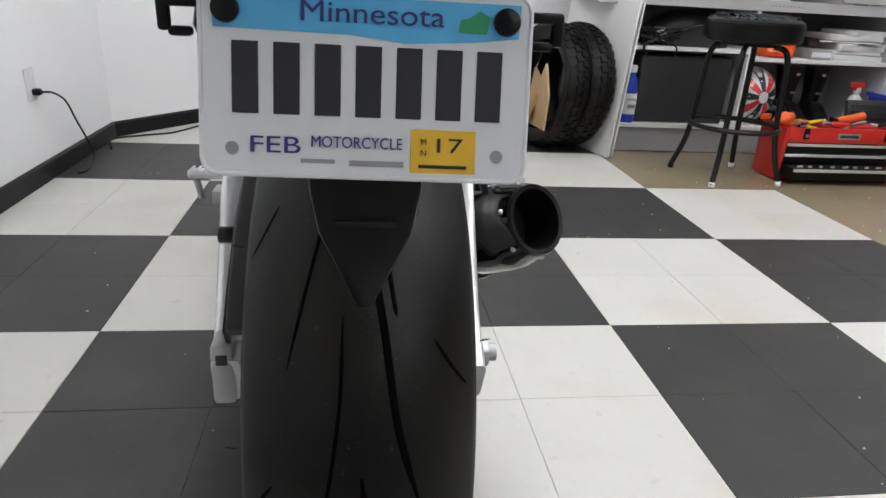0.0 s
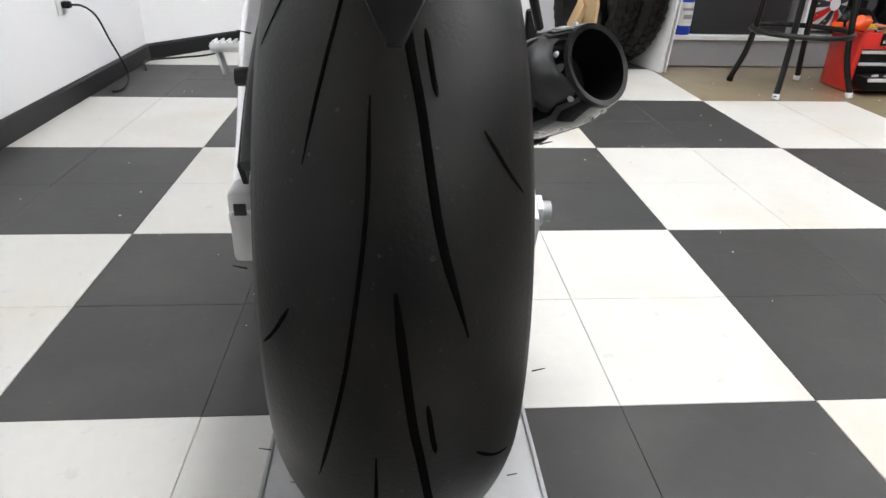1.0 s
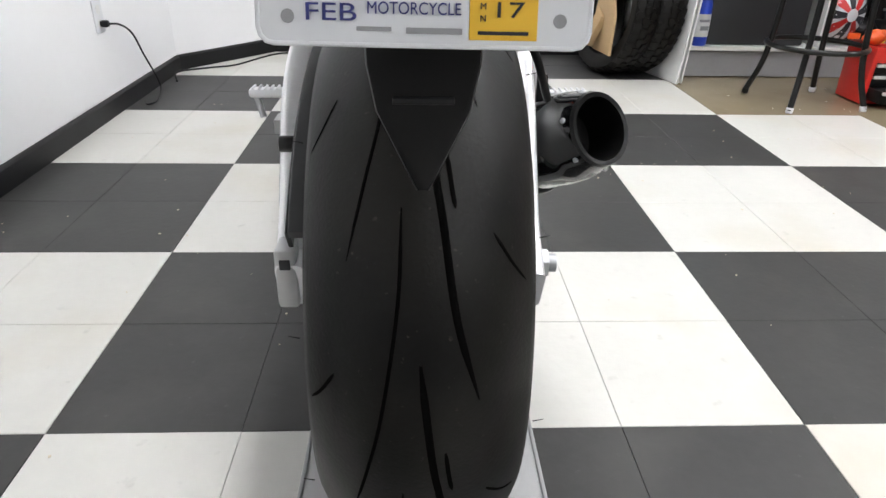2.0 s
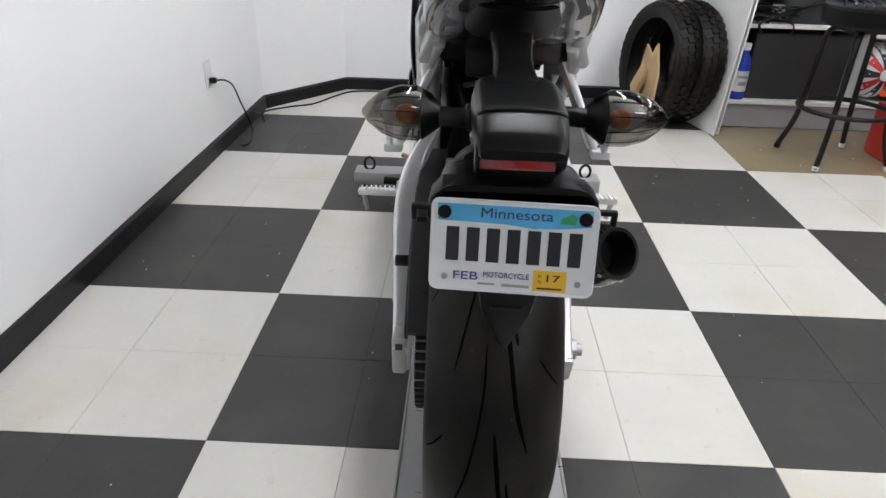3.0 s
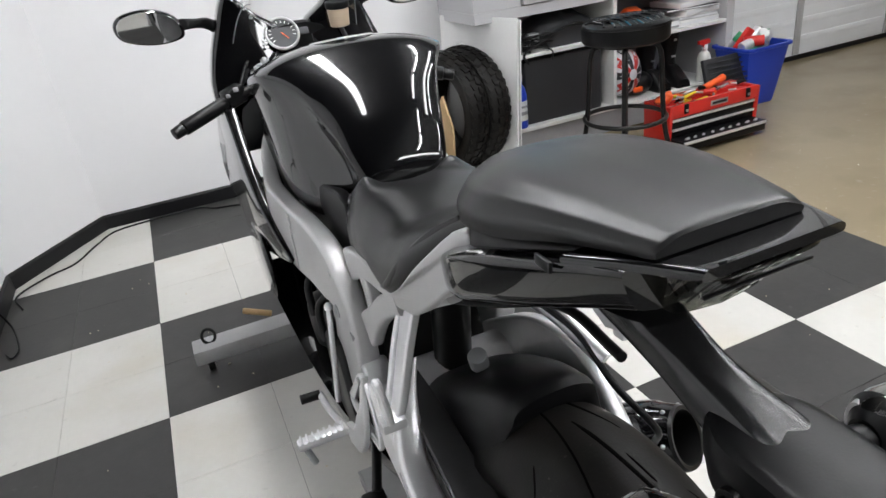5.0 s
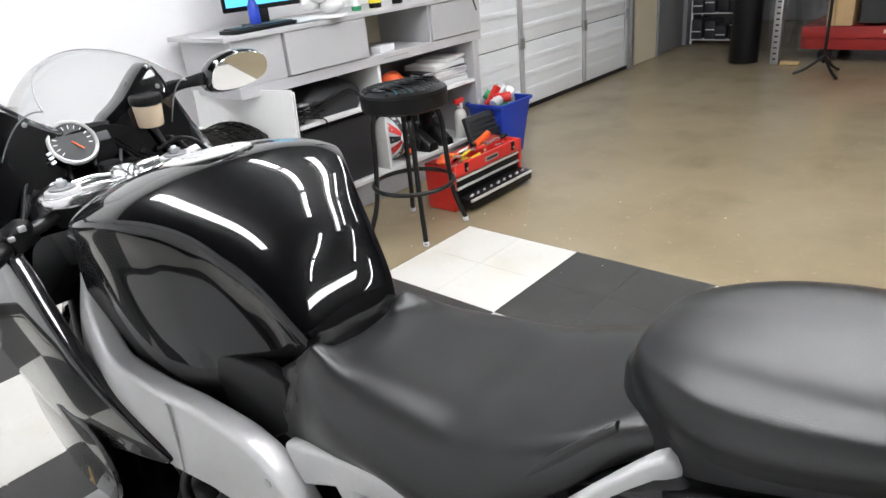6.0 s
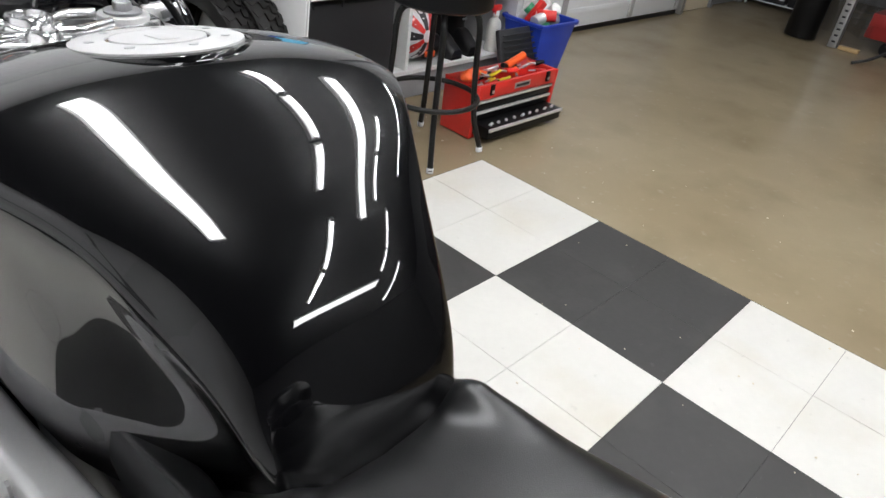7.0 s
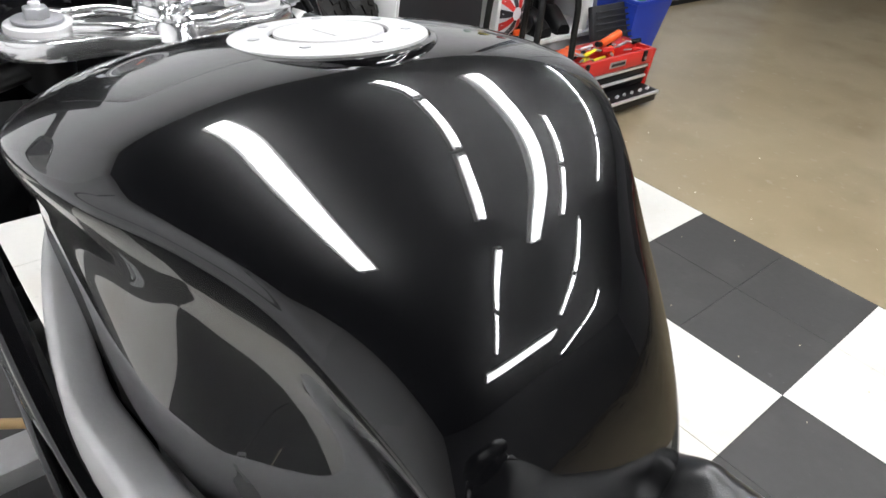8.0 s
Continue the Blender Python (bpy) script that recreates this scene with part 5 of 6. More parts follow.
# foot rests
for sx in (-1, 1):
    hg = part("rest_bracket", ribbon([(sx * 0.165, 0.34, 0.54), (sx * 0.185, 0.30, 0.50), (sx * 0.195, 0.315, 0.445), (sx * 0.20, 0.36, 0.43)], [0.06, 0.05, 0.045, 0.04], 0.012), M_SILVER, bike, "cast foot rest bracket")
    part("foot_peg", box((0.090, 0.022, 0.016), (sx * 0.252, 0.348, 0.452), 0.005), M_BRUSHED, hg, "ribbed alloy foot peg")
    for k in range(8):
        part("rib", box((0.004, 0.024, 0.004), (sx * (0.215 + k * 0.0105), 0.348, 0.461), 0.0008, 1), M_BRUSHED, hg)
    part("feeler", cyl((sx * 0.285, 0.348, 0.446), (sx * 0.275, 0.34, 0.410), 0.006, seg=10), M_STEEL, hg)
    hp = part("heel_plate", ribbon([(sx * 0.172, 0.430, 0.448), (sx * 0.170, 0.385, 0.500), (sx * 0.166, 0.340, 0.548), (sx * 0.168, 0.300, 0.535), (sx * 0.172, 0.262, 0.498), (sx * 0.176, 0.250, 0.470)], [0.022, 0.018, 0.018, 0.022, 0.024, 0.020], 0.009), M_BRUSHED, hg, "open cast heel plate")
    part("heel_rib", ribbon([(sx * 0.176, 0.250, 0.476), (sx * 0.178, 0.32, 0.468), (sx * 0.174, 0.425, 0.445)], [0.024, 0.020, 0.020], 0.009), M_BRUSHED, hp)
    part("heel_screw", cyl((sx * 0.165, 0.344, 0.542), (sx * 0.174, 0.344, 0.542), 0.007, seg=12, bevel=0.001), M_STEEL, hp)
    ph_ = part("pillion_hanger", ribbon([(sx * 0.112, 0.150, 0.795), (sx * 0.136, 0.132, 0.745), (sx * 0.158, 0.112, 0.694), (sx * 0.174, 0.100, 0.656)], [0.064, 0.056, 0.046, 0.038], 0.014), M_BRUSHED, bike, "polished pillion foot rest hanger")
    part("rib", ribbon([(sx * 0.120, 0.168, 0.780), (sx * 0.146, 0.148, 0.730), (sx * 0.168, 0.126, 0.680), (sx * 0.180, 0.114, 0.658)], [0.012, 0.012, 0.012, 0.010], 0.014), M_BRUSHED, ph_)
    loop = [(sx * (0.194 + 0.004 * math.sin(a)), 0.084 + 0.011 * math.cos(a), 0.690 + 0.034 * math.sin(a)) for a in [2 * math.pi * k / 12 for k in range(12)]]
    part("pillion_peg", tube(loop, 0.0055, 8, closed=True, n=3), M_BRUSHED, ph_, "folded alloy pillion peg")
    part("hinge", box((0.034, 0.026, 0.016), (sx * 0.186, 0.088, 0.652), 0.004), M_BRUSHED, ph_)
sh = part("shift_lever", tube([(-0.20, 0.37, 0.42), (-0.215, 0.46, 0.41), (-0.22, 0.53, 0.405)], 0.007), M_SILVER, bike, "gear shift lever")
part("toe_piece", cyl((-0.22, 0.53, 0.405), (-0.26, 0.53, 0.407), 0.010, seg=14, bevel=0.002), M_SATIN, sh)
part("shift_rod", tube([(-0.195, 0.475, 0.415), (-0.180, 0.495, 0.52), (-0.168, 0.512, 0.60)], 0.0055), M_BRUSHED, sh)
part("rod_end", ball((-0.168, 0.512, 0.602), 0.009, seg=12), M_BRUSHED, sh)
part("side_stand", tube([(-0.130, 0.48, 0.335), (-0.160, 0.40, 0.31), (-0.185, 0.335, 0.292)], 0.010), M_BLACKMETAL, bike, "folded side stand")
part("stand_foot", box((0.044, 0.040, 0.012), (-0.192, 0.325, 0.290), 0.005), M_BLACKMETAL, bike)
part("front_mudguard", lathe([(-0.066, 0.29), (-0.05, 0.318), (0.0, 0.328), (0.05, 0.318), (0.066, 0.29), (0.062, 0.288), (0.0, 0.322), (-0.062, 0.288)], (0, *FRONT_AXLE), "x", 48), M_GLOSS, bike)

# dolly
dolly = thing("motorcycle_dolly", "grey steel motorcycle dolly with castors under both wheels", "dolly", (XC, 0, 0))
part("spine", box((0.10, 1.0, 0.04), (0, 1.12, 0.046), 0.003), M_DOLLY, dolly)
part("rail", slab([(-0.165, -0.46), (0.165, -0.46), (0.165, 0.66), (-0.165, 0.66)], "z", 0.040, 0.052, 0.003), M_DOLLY, dolly, "flat steel track for the wheels")
for sx in (-1, 1):
    part("lip", box((0.006, 1.10, 0.030), (sx * 0.162, 0.10, 0.040), 0.002), M_DOLLY, dolly)
cb = part("cross_beam", box((0.96, 0.085, 0.050), (0.0, 1.395, 0.080), 0.004), M_DOLLY, dolly, "painted steel cross beam")
for sx in (-1, 1):
    c = part("castor", cyl((sx * 0.440 - 0.011, 1.400, 0.026), (sx * 0.440 + 0.011, 1.400, 0.026), 0.0255, seg=24, bevel=0.004), M_SATIN, dolly, "black swivel castor")
    part("fork", box((0.034, 0.030, 0.012), (sx * 0.440, 1.395, 0.052), 0.002), M_STEEL, c)
    loop = [(sx * 0.424 + 0.020 * math.cos(a), 1.395, 0.128 + 0.026 * math.sin(a)) for a in [2 * math.pi * k / 12 for k in range(12)]]
    part("tie_ring", tube(loop, 0.005, 8, closed=True, n=3), M_BLACKMETAL, dolly, "black tie-down ring")
part("lock_lever", cyl((-0.30, 1.45, 0.15), (-0.215, 1.42, 0.125), 0.010, seg=14, bevel=0.002), M_WOOD, dolly, "wooden lever handle")


# ---- wall socket and cables ----
sock = thing("wall_socket", "white wall socket plate with a black plug in it", "wall socket", (WALL_X, 1.79, 0.36))
part("plate", box((0.006, 0.072, 0.116), (0.003, 0, 0), 0.002), M_PLATE, sock)
for k in (-1, 1):
    part("outlet", cyl((0.005, 0, k * 0.025), (0.0075, 0, k * 0.025), 0.017, seg=20), M_PAPER, sock)
plug = thing("power_cable", "black power cable hanging from the socket to the floor", "cable", (WALL_X, 1.79, 0.335))
part("plug", box((0.030, 0.026, 0.024), (0.022, 0, 0), 0.006), M_SATIN, plug)
part("cord", tube([(0.036, 0.004, 0), (0.052, 0.06, -0.012), (0.05, 0.16, -0.06), (0.04, 0.26, -0.16), (0.05, 0.33, -0.27), (0.07, 0.30, -0.315), (0.10, 0.16, -0.328), (0.085, 0.10, -0.329), (0.06, 0.14, -0.329)], 0.0038, 8), M_SATIN, plug)
fl = thing("floor_cable", "thin black cable lying along the baseboard", "cable", (0, 0, 0.004))
part("cord", tube([(-1.13, 2.30, 0), (-1.155, 2.40, 0.02), (-1.06, 2.58, 0.002), (-0.95, 2.66, 0), (-0.86, 2.84, 0), (-0.76, 2.97, 0.001), (-0.50, 3.00, 0), (-0.36, 3.0, 0), (-0.275, 2.93, 0), (-0.16, 2.89, 0), (-0.02, 2.77, 0), (0.10, 2.74, 0)], 0.0045, 8), M_SATIN, fl)

# ---- storage bench along the back wall ----
SY = 2.52
SD = 0.44
shelf = thing("storage_bench", "grey and white open storage bench with drawers and shelves", "storage bench", (0, 0, 0))


def shelf_board(name, x0, x1, z0, z1, material, y0=0.0, depth=SD, label=""):
    return part(name, box((x1 - x0, depth, z1 - z0), ((x0 + x1) / 2, SY + y0 + depth / 2, (z0 + z1) / 2), 0.002, 1), material, shelf, label, smooth=False)


shelf_board("plinth", 1.32, 2.84, 0.0, 0.128, M_LEDGE, 0.015, SD - 0.02)
shelf_board("base_shelf", 1.315, 2.84, 0.1282, 0.150, M_WHITELAM)
for x in (1.315, 1.985, 2.80):
    shelf_board("upright", x, x + 0.022 if x < 2.5 else x + 0.055, 0.1502, 0.735, M_WHITELAM if x < 2.5 else M_GREY)
shelf_board("middle_shelf", 1.3372, 1.9848, 0.522, 0.542, M_WHITELAM)
shelf_board("middle_shelf", 2.0072, 2.7998, 0.488, 0.508, M_WHITELAM)
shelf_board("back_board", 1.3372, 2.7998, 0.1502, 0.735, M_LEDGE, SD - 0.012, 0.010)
shelf_board("rail", 1.14, 2.88, 0.7352, 0.788, M_GREY, -0.004, SD + 0.002)
shelf_board("side_box", 1.14, 1.412, 0.7882, 0.990, M_GREY)
d = shelf_board("drawer", 1.420, 1.925, 0.7925, 0.987, M_GREY, -0.016, 0.40, "grey drawer front")
part("pull_edge", box((0.12, 0.010, 0.006), (1.70, SY - 0.020, 0.985), 0.002), M_LEDGE, shelf)
shelf_board("cubby_side", 1.930, 1.945, 0.7882, 0.990, M_GREY)
shelf_board("cubby_back", 1.945, 2.42, 0.7882, 0.990, M_CREAM, SD - 0.03, 0.012)
shelf_board("cubby_side", 2.42, 2.435, 0.7882, 0.990, M_GREY)
d = shelf_board("drawer", 2.440, 2.875, 0.7925, 0.987, M_GREY, -0.014, 0.40, "grey drawer front")
shelf_board("worktop", 1.10, 2.90, 0.9902, 1.012, M_GREY, -0.02, SD + 0.05)
for k in range(9):
    part("label_bar", box((0.012, 0.001, 0.008), (2.05 + k * 0.021, SY - 0.0048, 0.762)), M_LEDGE, shelf)

# things on the worktop
mon = thing("monitor", "small flat monitor with a bright blue screen on the worktop", "monitor", (1.52, SY + 0.26, 1.012), turn=-12)
part("frame", box((0.40, 0.02, 0.25), (0, 0, 0.20), 0.006), M_SATIN, mon)
part("screen", box((0.37, 0.003, 0.215), (0, -0.0112, 0.205), 0.001), glow("screen_glow", (0.10, 0.55, 0.85), 0.7), mon, "bright blue screen")
part("stand", box((0.05, 0.03, 0.09), (0, 0.01, 0.05), 0.004), M_SATIN, mon)
part("foot", box((0.20, 0.14, 0.012), (0, 0, 0.006), 0.004), M_SATIN, mon)
kb = thing("keyboard", "black keyboard on the worktop", "keyboard", (1.36, SY + 0.08, 1.012), turn=4)
part("body", box((0.36, 0.12, 0.018), (0, 0, 0.009), 0.004), M_SATIN, kb)
for r in range(4):
    part("key_row", box((0.33, 0.018, 0.006), (0, -0.038 + r * 0.025, 0.020), 0.001), M_BLACKMETAL, kb)
for x, y, w, h, rz in ((1.66, 0.12, 0.28, 0.2, 8), (1.72, 0.10, 0.22, 0.28, 40), (1.62, 0.20, 0.21, 0.28, -12)):
    p = thing("paper_sheet", "loose white sheets of paper on the worktop", "paper", (x, SY + y, 1.0125 + rz % 3 * 0.002), group="papers", turn=rz)
    part("sheet", box((w, h, 0.003), (0, 0, 0.002)), M_PAPER, p)


def bottle(name, label, at, r, h, body_m, cap_m, neck=0.45, band=None):
    t = thing(name, label, "bottle", at, group="bottles")
    part("body", lathe([(0, 0), (0, r * 0.95), (h * 0.03, r), (h * 0.62, r), (h * 0.75, r * 0.8), (h * 0.82, r * neck), (h * 0.88, r * neck), (h * 0.88, 0)], (0, 0, 0), "z", 24), body_m, t)
    part("cap", cyl((0, 0, h * 0.88), (0, 0, h), r * neck * 1.15, seg=20, bevel=0.002), cap_m, t)
    if band:
        part("label", lathe([(h * 0.15, r + 0.0006), (h * 0.52, r + 0.0006), (h * 0.52, r - 0.001), (h * 0.15, r - 0.001)], (0, 0, 0), "z", 24), band, t)
    return t


bottle("spray_can", "orange and blue bottle beside the monitor", (1.385, SY + 0.14, 1.012), 0.026, 0.15, M_BLUE, M_ORANGE, 0.6)
bottle("bottle", "green bottle on the worktop", (2.02, SY + 0.14, 1.012), 0.026, 0.16, M_GREEN, M_PLATE, 0.4, M_PLATE)
bottle("bottle", "dark brown bottle with yellow band on the worktop", (2.14, SY + 0.12, 1.012), 0.034, 0.17, M_SATIN, M_SATIN, 0.5, M_YELLOW)
bottle("bottle", "dark brown bottle with red band on the worktop", (2.33, SY + 0.14, 1.012), 0.030, 0.16, M_SATIN, M_LEDGE, 0.5, M_RED)
bottle("bottle", "white bottle on the worktop", (2.47, SY + 0.12, 1.012), 0.030, 0.12, M_PLATE, M_PAPER, 0.6)
hg = thing("cloth_heap", "heap of white packing plastic on the worktop", "packing", (1.86, SY + 0.24, 1.012))
bm = bmesh.new()
rg = random.Random(3)
for k in range(10):
    ball((rg.uniform(-0.11, 0.11), rg.uniform(-0.06, 0.06), 0.045 + rg.uniform(0, 0.06)), rg.uniform(0.035, 0.06), bm, 12, (1.2, 1, 0.75))
part("heap", bm, M_PAPER, hg)
bx = thing("small_box", "small white box in the open cubby", "box", (2.10, SY + 0.06, 0.788), turn=12)
part("carton", box((0.14, 0.06, 0.035), (0, 0, 0.0175), 0.002), M_PLATE, bx)
cl = thing("desk_cable", "black cable hanging over the worktop edge", "cable", (2.74, SY - 0.03, 1.012))
part("cord", tube([(-0.16, 0.12, 0.006), (-0.04, 0.03, 0.012), (0.03, 0.0, 0.0), (0.06, -0.002, -0.05), (0.085, 0.0, -0.10)], 0.004, 8), M_SATIN, cl)

# bag and cables in the upper left bay
bag = thing("black_bag", "slumped black fabric bag on the shelf", "bag", (1.72, SY + 0.18, 0.542))
bm = body([(-0.14, [(0, 0.10), (0.08, 0.095), (0.13, 0.06), (0.14, 0.02), (0.12, 0.0)]), (-0.06, [(0, 0.155), (0.12, 0.145), (0.19, 0.09), (0.21, 0.03), (0.19, 0.0)]), (0.06, [(0, 0.165), (0.12, 0.15), (0.20, 0.10), (0.22, 0.04), (0.20, 0.0)]), (0.14, [(0, 0.12), (0.10, 0.11), (0.16, 0.07), (0.18, 0.02), (0.16, 0.0)])], 6, 6)
for v in bm.verts:
    q = noise.noise(v.co * 14) * 0.018 + noise.noise(v.co * 40) * 0.005
    v.co += v.co.normalized() * q
    v.co.z = max(0, v.co.z)
part("bag_body", bm, M_DARKPANEL, bag)
part("strap", tube([(-0.16, -0.12, 0.05), (-0.05, -0.17, 0.10), (0.06, -0.16, 0.11), (0.15, -0.13, 0.06)], 0.008, 8), M_SATIN, bag)
cb2 = thing("cable_tangle", "tangle of black cables hanging off the shelf", "cables", (1.47, SY + 0.05, 0.542))
for k in range(11):
    r2 = random.Random(40 + k)
    p = [(r2.uniform(-0.10, 0.16), r2.uniform(-0.05, 0.12), r2.uniform(0.005, 0.09)) for _ in range(6)]
    if k in (2, 5, 8):
        p[-1] = (r2.uniform(-0.05, 0.15), -0.055, -0.05)
        p[-2] = (p[-1][0] - 0.02, -0.06, 0.01)
    part("cord", tube(p, 0.0042, 7, n=7), M_SATIN, cb2)
pl2 = thing("phone_charger", "small pale gadget among the cables", "gadget", (1.52, SY + 0.09, 0.545))
part("case", box((0.07, 0.05, 0.07), (0, 0, 0.05), 0.012), M_STEEL, pl2)
bk = thing("black_case", "black hard case standing on its edge in the bench", "case", (1.68, SY + 0.06, 0.150))
part("shell", box((0.50, 0.16, 0.345), (0.0, 0.06, 0.1725), 0.012, 3), M_DARKPANEL, bk)
part("seam", box((0.502, 0.006, 0.347), (0.0, 0.06, 0.1735), 0.003), M_SATIN, bk)
bl = bottle("detergent_bottle", "blue bottle with a white label on the bench", (1.39, SY + 0.045, 0.150), 0.042, 0.29, M_BLUE, M_PLATE, 0.5, M_PAPER)
part("print_bar", box((0.05, 0.002, 0.012), (0, -0.0425, 0.12)), M_LEDGE, bl)
part("print_bar", box((0.04, 0.002, 0.02), (0.004, -0.0425, 0.085)), M_LEDGE, bl)

# right bays: papers, cap, helmet, boots, bottle
for k, (x, y, z, w, dd, h, rz, mt) in enumerate(((2.62, 0.16, 0.508, 0.30, 0.26, 0.030, 3, M_PAPER), (2.60, 0.16, 0.538, 0.32, 0.25, 0.022, -5, M_GREY), (2.63, 0.15, 0.560, 0.28, 0.24, 0.036, 6, M_PAPER),
                                               (2.58, 0.15, 0.596, 0.34, 0.25, 0.014, -9, M_DARKPANEL), (2.60, 0.15, 0.610, 0.30, 0.24, 0.030, 4, M_PAPER), (2.66, 0.15, 0.640, 0.24, 0.22, 0.022, 14, M_PAPER), (2.42, 0.14, 0.508, 0.12, 0.2, 0.05, 0, M_LEDGE))):
    t = thing("paper_bundle", "bundle of white paper lying on the shelf", "papers", (x, SY + y, z), group="paper stacks", turn=rz)
    part("paper", box((w, dd, h), (0, 0, h / 2), 0.003), mt, t)
    part("page_edge", box((w - 0.01, 0.004, h * 0.5), (0, -dd / 2, h / 2)), M_PLATE, t)
capt = thing("fabric_hat", "crumpled orange fabric hat on the shelf", "hat", (2.20, SY + 0.12, 0.508))
bm = ball((0, 0, 0.05), 0.10, seg=24, squash=(1.1, 0.9, 0.95))
for v in bm.verts:
    v.co += v.co.normalized() * noise.noise(v.co * 18) * 0.03
    v.co.z = max(0.0, v.co.z)
part("crown", bm, M_ORANGE, capt)
part("brim", slab([(-0.09, -0.07), (0.0, -0.12), (0.09, -0.07), (0.0, -0.05)], "z", 0.006, 0.012, 0.002, n=3), M_RED, capt)
hel = thing("helmet", "white helmet with red and black rays on the bench", "helmet", (2.125, SY + 0.14, 0.150))
bm = ball((0, 0, 0.155), 0.13, seg=32, squash=(0.95, 1.05, 1.12))
for v in bm.verts:
    v.co.z = max(0.012, v.co.z)
part("shell", bm, M_PLATE, hel, "white shell")
for k in range(9):
    a = D(20 + 40 * k)
    q = Vector((math.cos(a), 0, math.sin(a)))
    bm = bmesh.new()
    rows = []
    for f in (0.0, 0.25, 0.5, 0.75, 1.0):
        ang = D(12 + 62 * f)
        wd = 0.010 + 0.020 * f
        cdir = Vector((q.x * math.sin(ang), -math.cos(ang), q.z * math.sin(ang)))
        side = Vector((-q.z, 0, q.x))
        row = []
        for e in (-1, 1):
            dvec = (cdir + side * e * wd / 0.13).normalized()
            row.append(bm.verts.new((dvec.x * 0.1255, dvec.y * 0.1385, 0.155 + dvec.z * 0.1475)))
        rows.append(row)
    for r1, r2 in zip(rows, rows[1:]):
        bm.faces.new((r1[0], r1[1], r2[1], r2[0]))
    part("ray", bm, M_RED if k % 2 else M_INK, hel)
part("chin_vent", box((0.06, 0.02, 0.03), (0.05, -0.115, 0.055), 0.006), M_ORANGE, hel)
boots = []
for k, (x, rz) in enumerate(((2.37, 4), (2.53, -6))):
    bt = thing("boot", "black leather riding boot standing on the bench", "boot", (x, SY + 0.16, 0.150), group="boots", turn=rz)
    bm = body([(-0.14, [(0, 0.05), (0.025, 0.048), (0.04, 0.03), (0.042, 0.012), (0.04, 0.0)]), (-0.10, [(0, 0.075), (0.03, 0.072), (0.046, 0.045), (0.048, 0.012), (0.046, 0.0)]), (-0.03, [(0, 0.12), (0.03, 0.115), (0.045, 0.07), (0.045, 0.012), (0.043, 0.0)]),
               (0.08, [(0, 0.12), (0.03, 0.115), (0.042, 0.07), (0.042, 0.012), (0.04, 0.0)]), (0.11, [(0, 0.10), (0.02, 0.095), (0.03, 0.06), (0.032, 0.012), (0.03, 0.0)])], 5, 5)
    part("foot", bm, M_VINYL, bt)
    part("shaft", loft([[(0.052 * s1 * math.cos(a), 0.035 + 0.066 * s1 * math.sin(a) + dy, z) for a in [2 * math.pi * i / 24 for i in range(24)]] for z, s1, dy in ((0.08, 0.95, 0), (0.14, 0.85, 0.004), (0.20, 0.95, 0), (0.27, 1.12, 0.0), (0.31, 1.2, 0.0))]), M_VINYL, bt)
    part("sole", box((0.088, 0.26, 0.014), (0, -0.012, 0.007), 0.005), M_RUBBER, bt)
    part("tag", box((0.02, 0.002, 0.014), (0, -0.042, 0.27)), M_PAPER, bt)
    part("buckle", box((0.03, 0.008, 0.012), (0, -0.03, 0.17), 0.002), M_STEEL, bt)
sp = bottle("spray_bottle", "clear spray bottle with a red and white trigger", (2.70, SY + 0.06, 0.150), 0.040, 0.22, mat("cloudy_plastic", (0.55, 0.55, 0.52), 0.3), M_PLATE, 0.4)
part("trigger", slab([(-0.05, 0.245), (0.03, 0.25), (0.035, 0.225), (0.0, 0.215), (-0.01, 0.18), (-0.02, 0.215), (-0.05, 0.225)], "y", -0.012, 0.012, 0.003), M_RED, sp)
gb = thing("gear_bag", "black gear bag on the bench", "bag", (2.24, SY + 0.02, 0.150))
part("bag_body", ball((0, 0.09, 0.07), 0.09, seg=20, squash=(1.0, 0.9, 0.75)), M_SATIN, gb)

# boards leaning on the bench
for k, (x, h, y, w) in enumerate(((1.150, 0.760, 2.62, 0.60), (1.177, 0.745, 2.64, 0.60), (1.201, 0.71, 2.70, 0.50))):
    t = thing("leaning_board", "thin white board leaning against the bench", "board", (x, y, 0), group="leaning boards", turn=15)
    part("panel", box((0.010, w, h), (0.035, 0, h / 2 + 0.002), 0.002, 1, rot=Euler((0, radians(4.6), 0)).to_matrix().to_4x4()), M_WHITELAM, t)


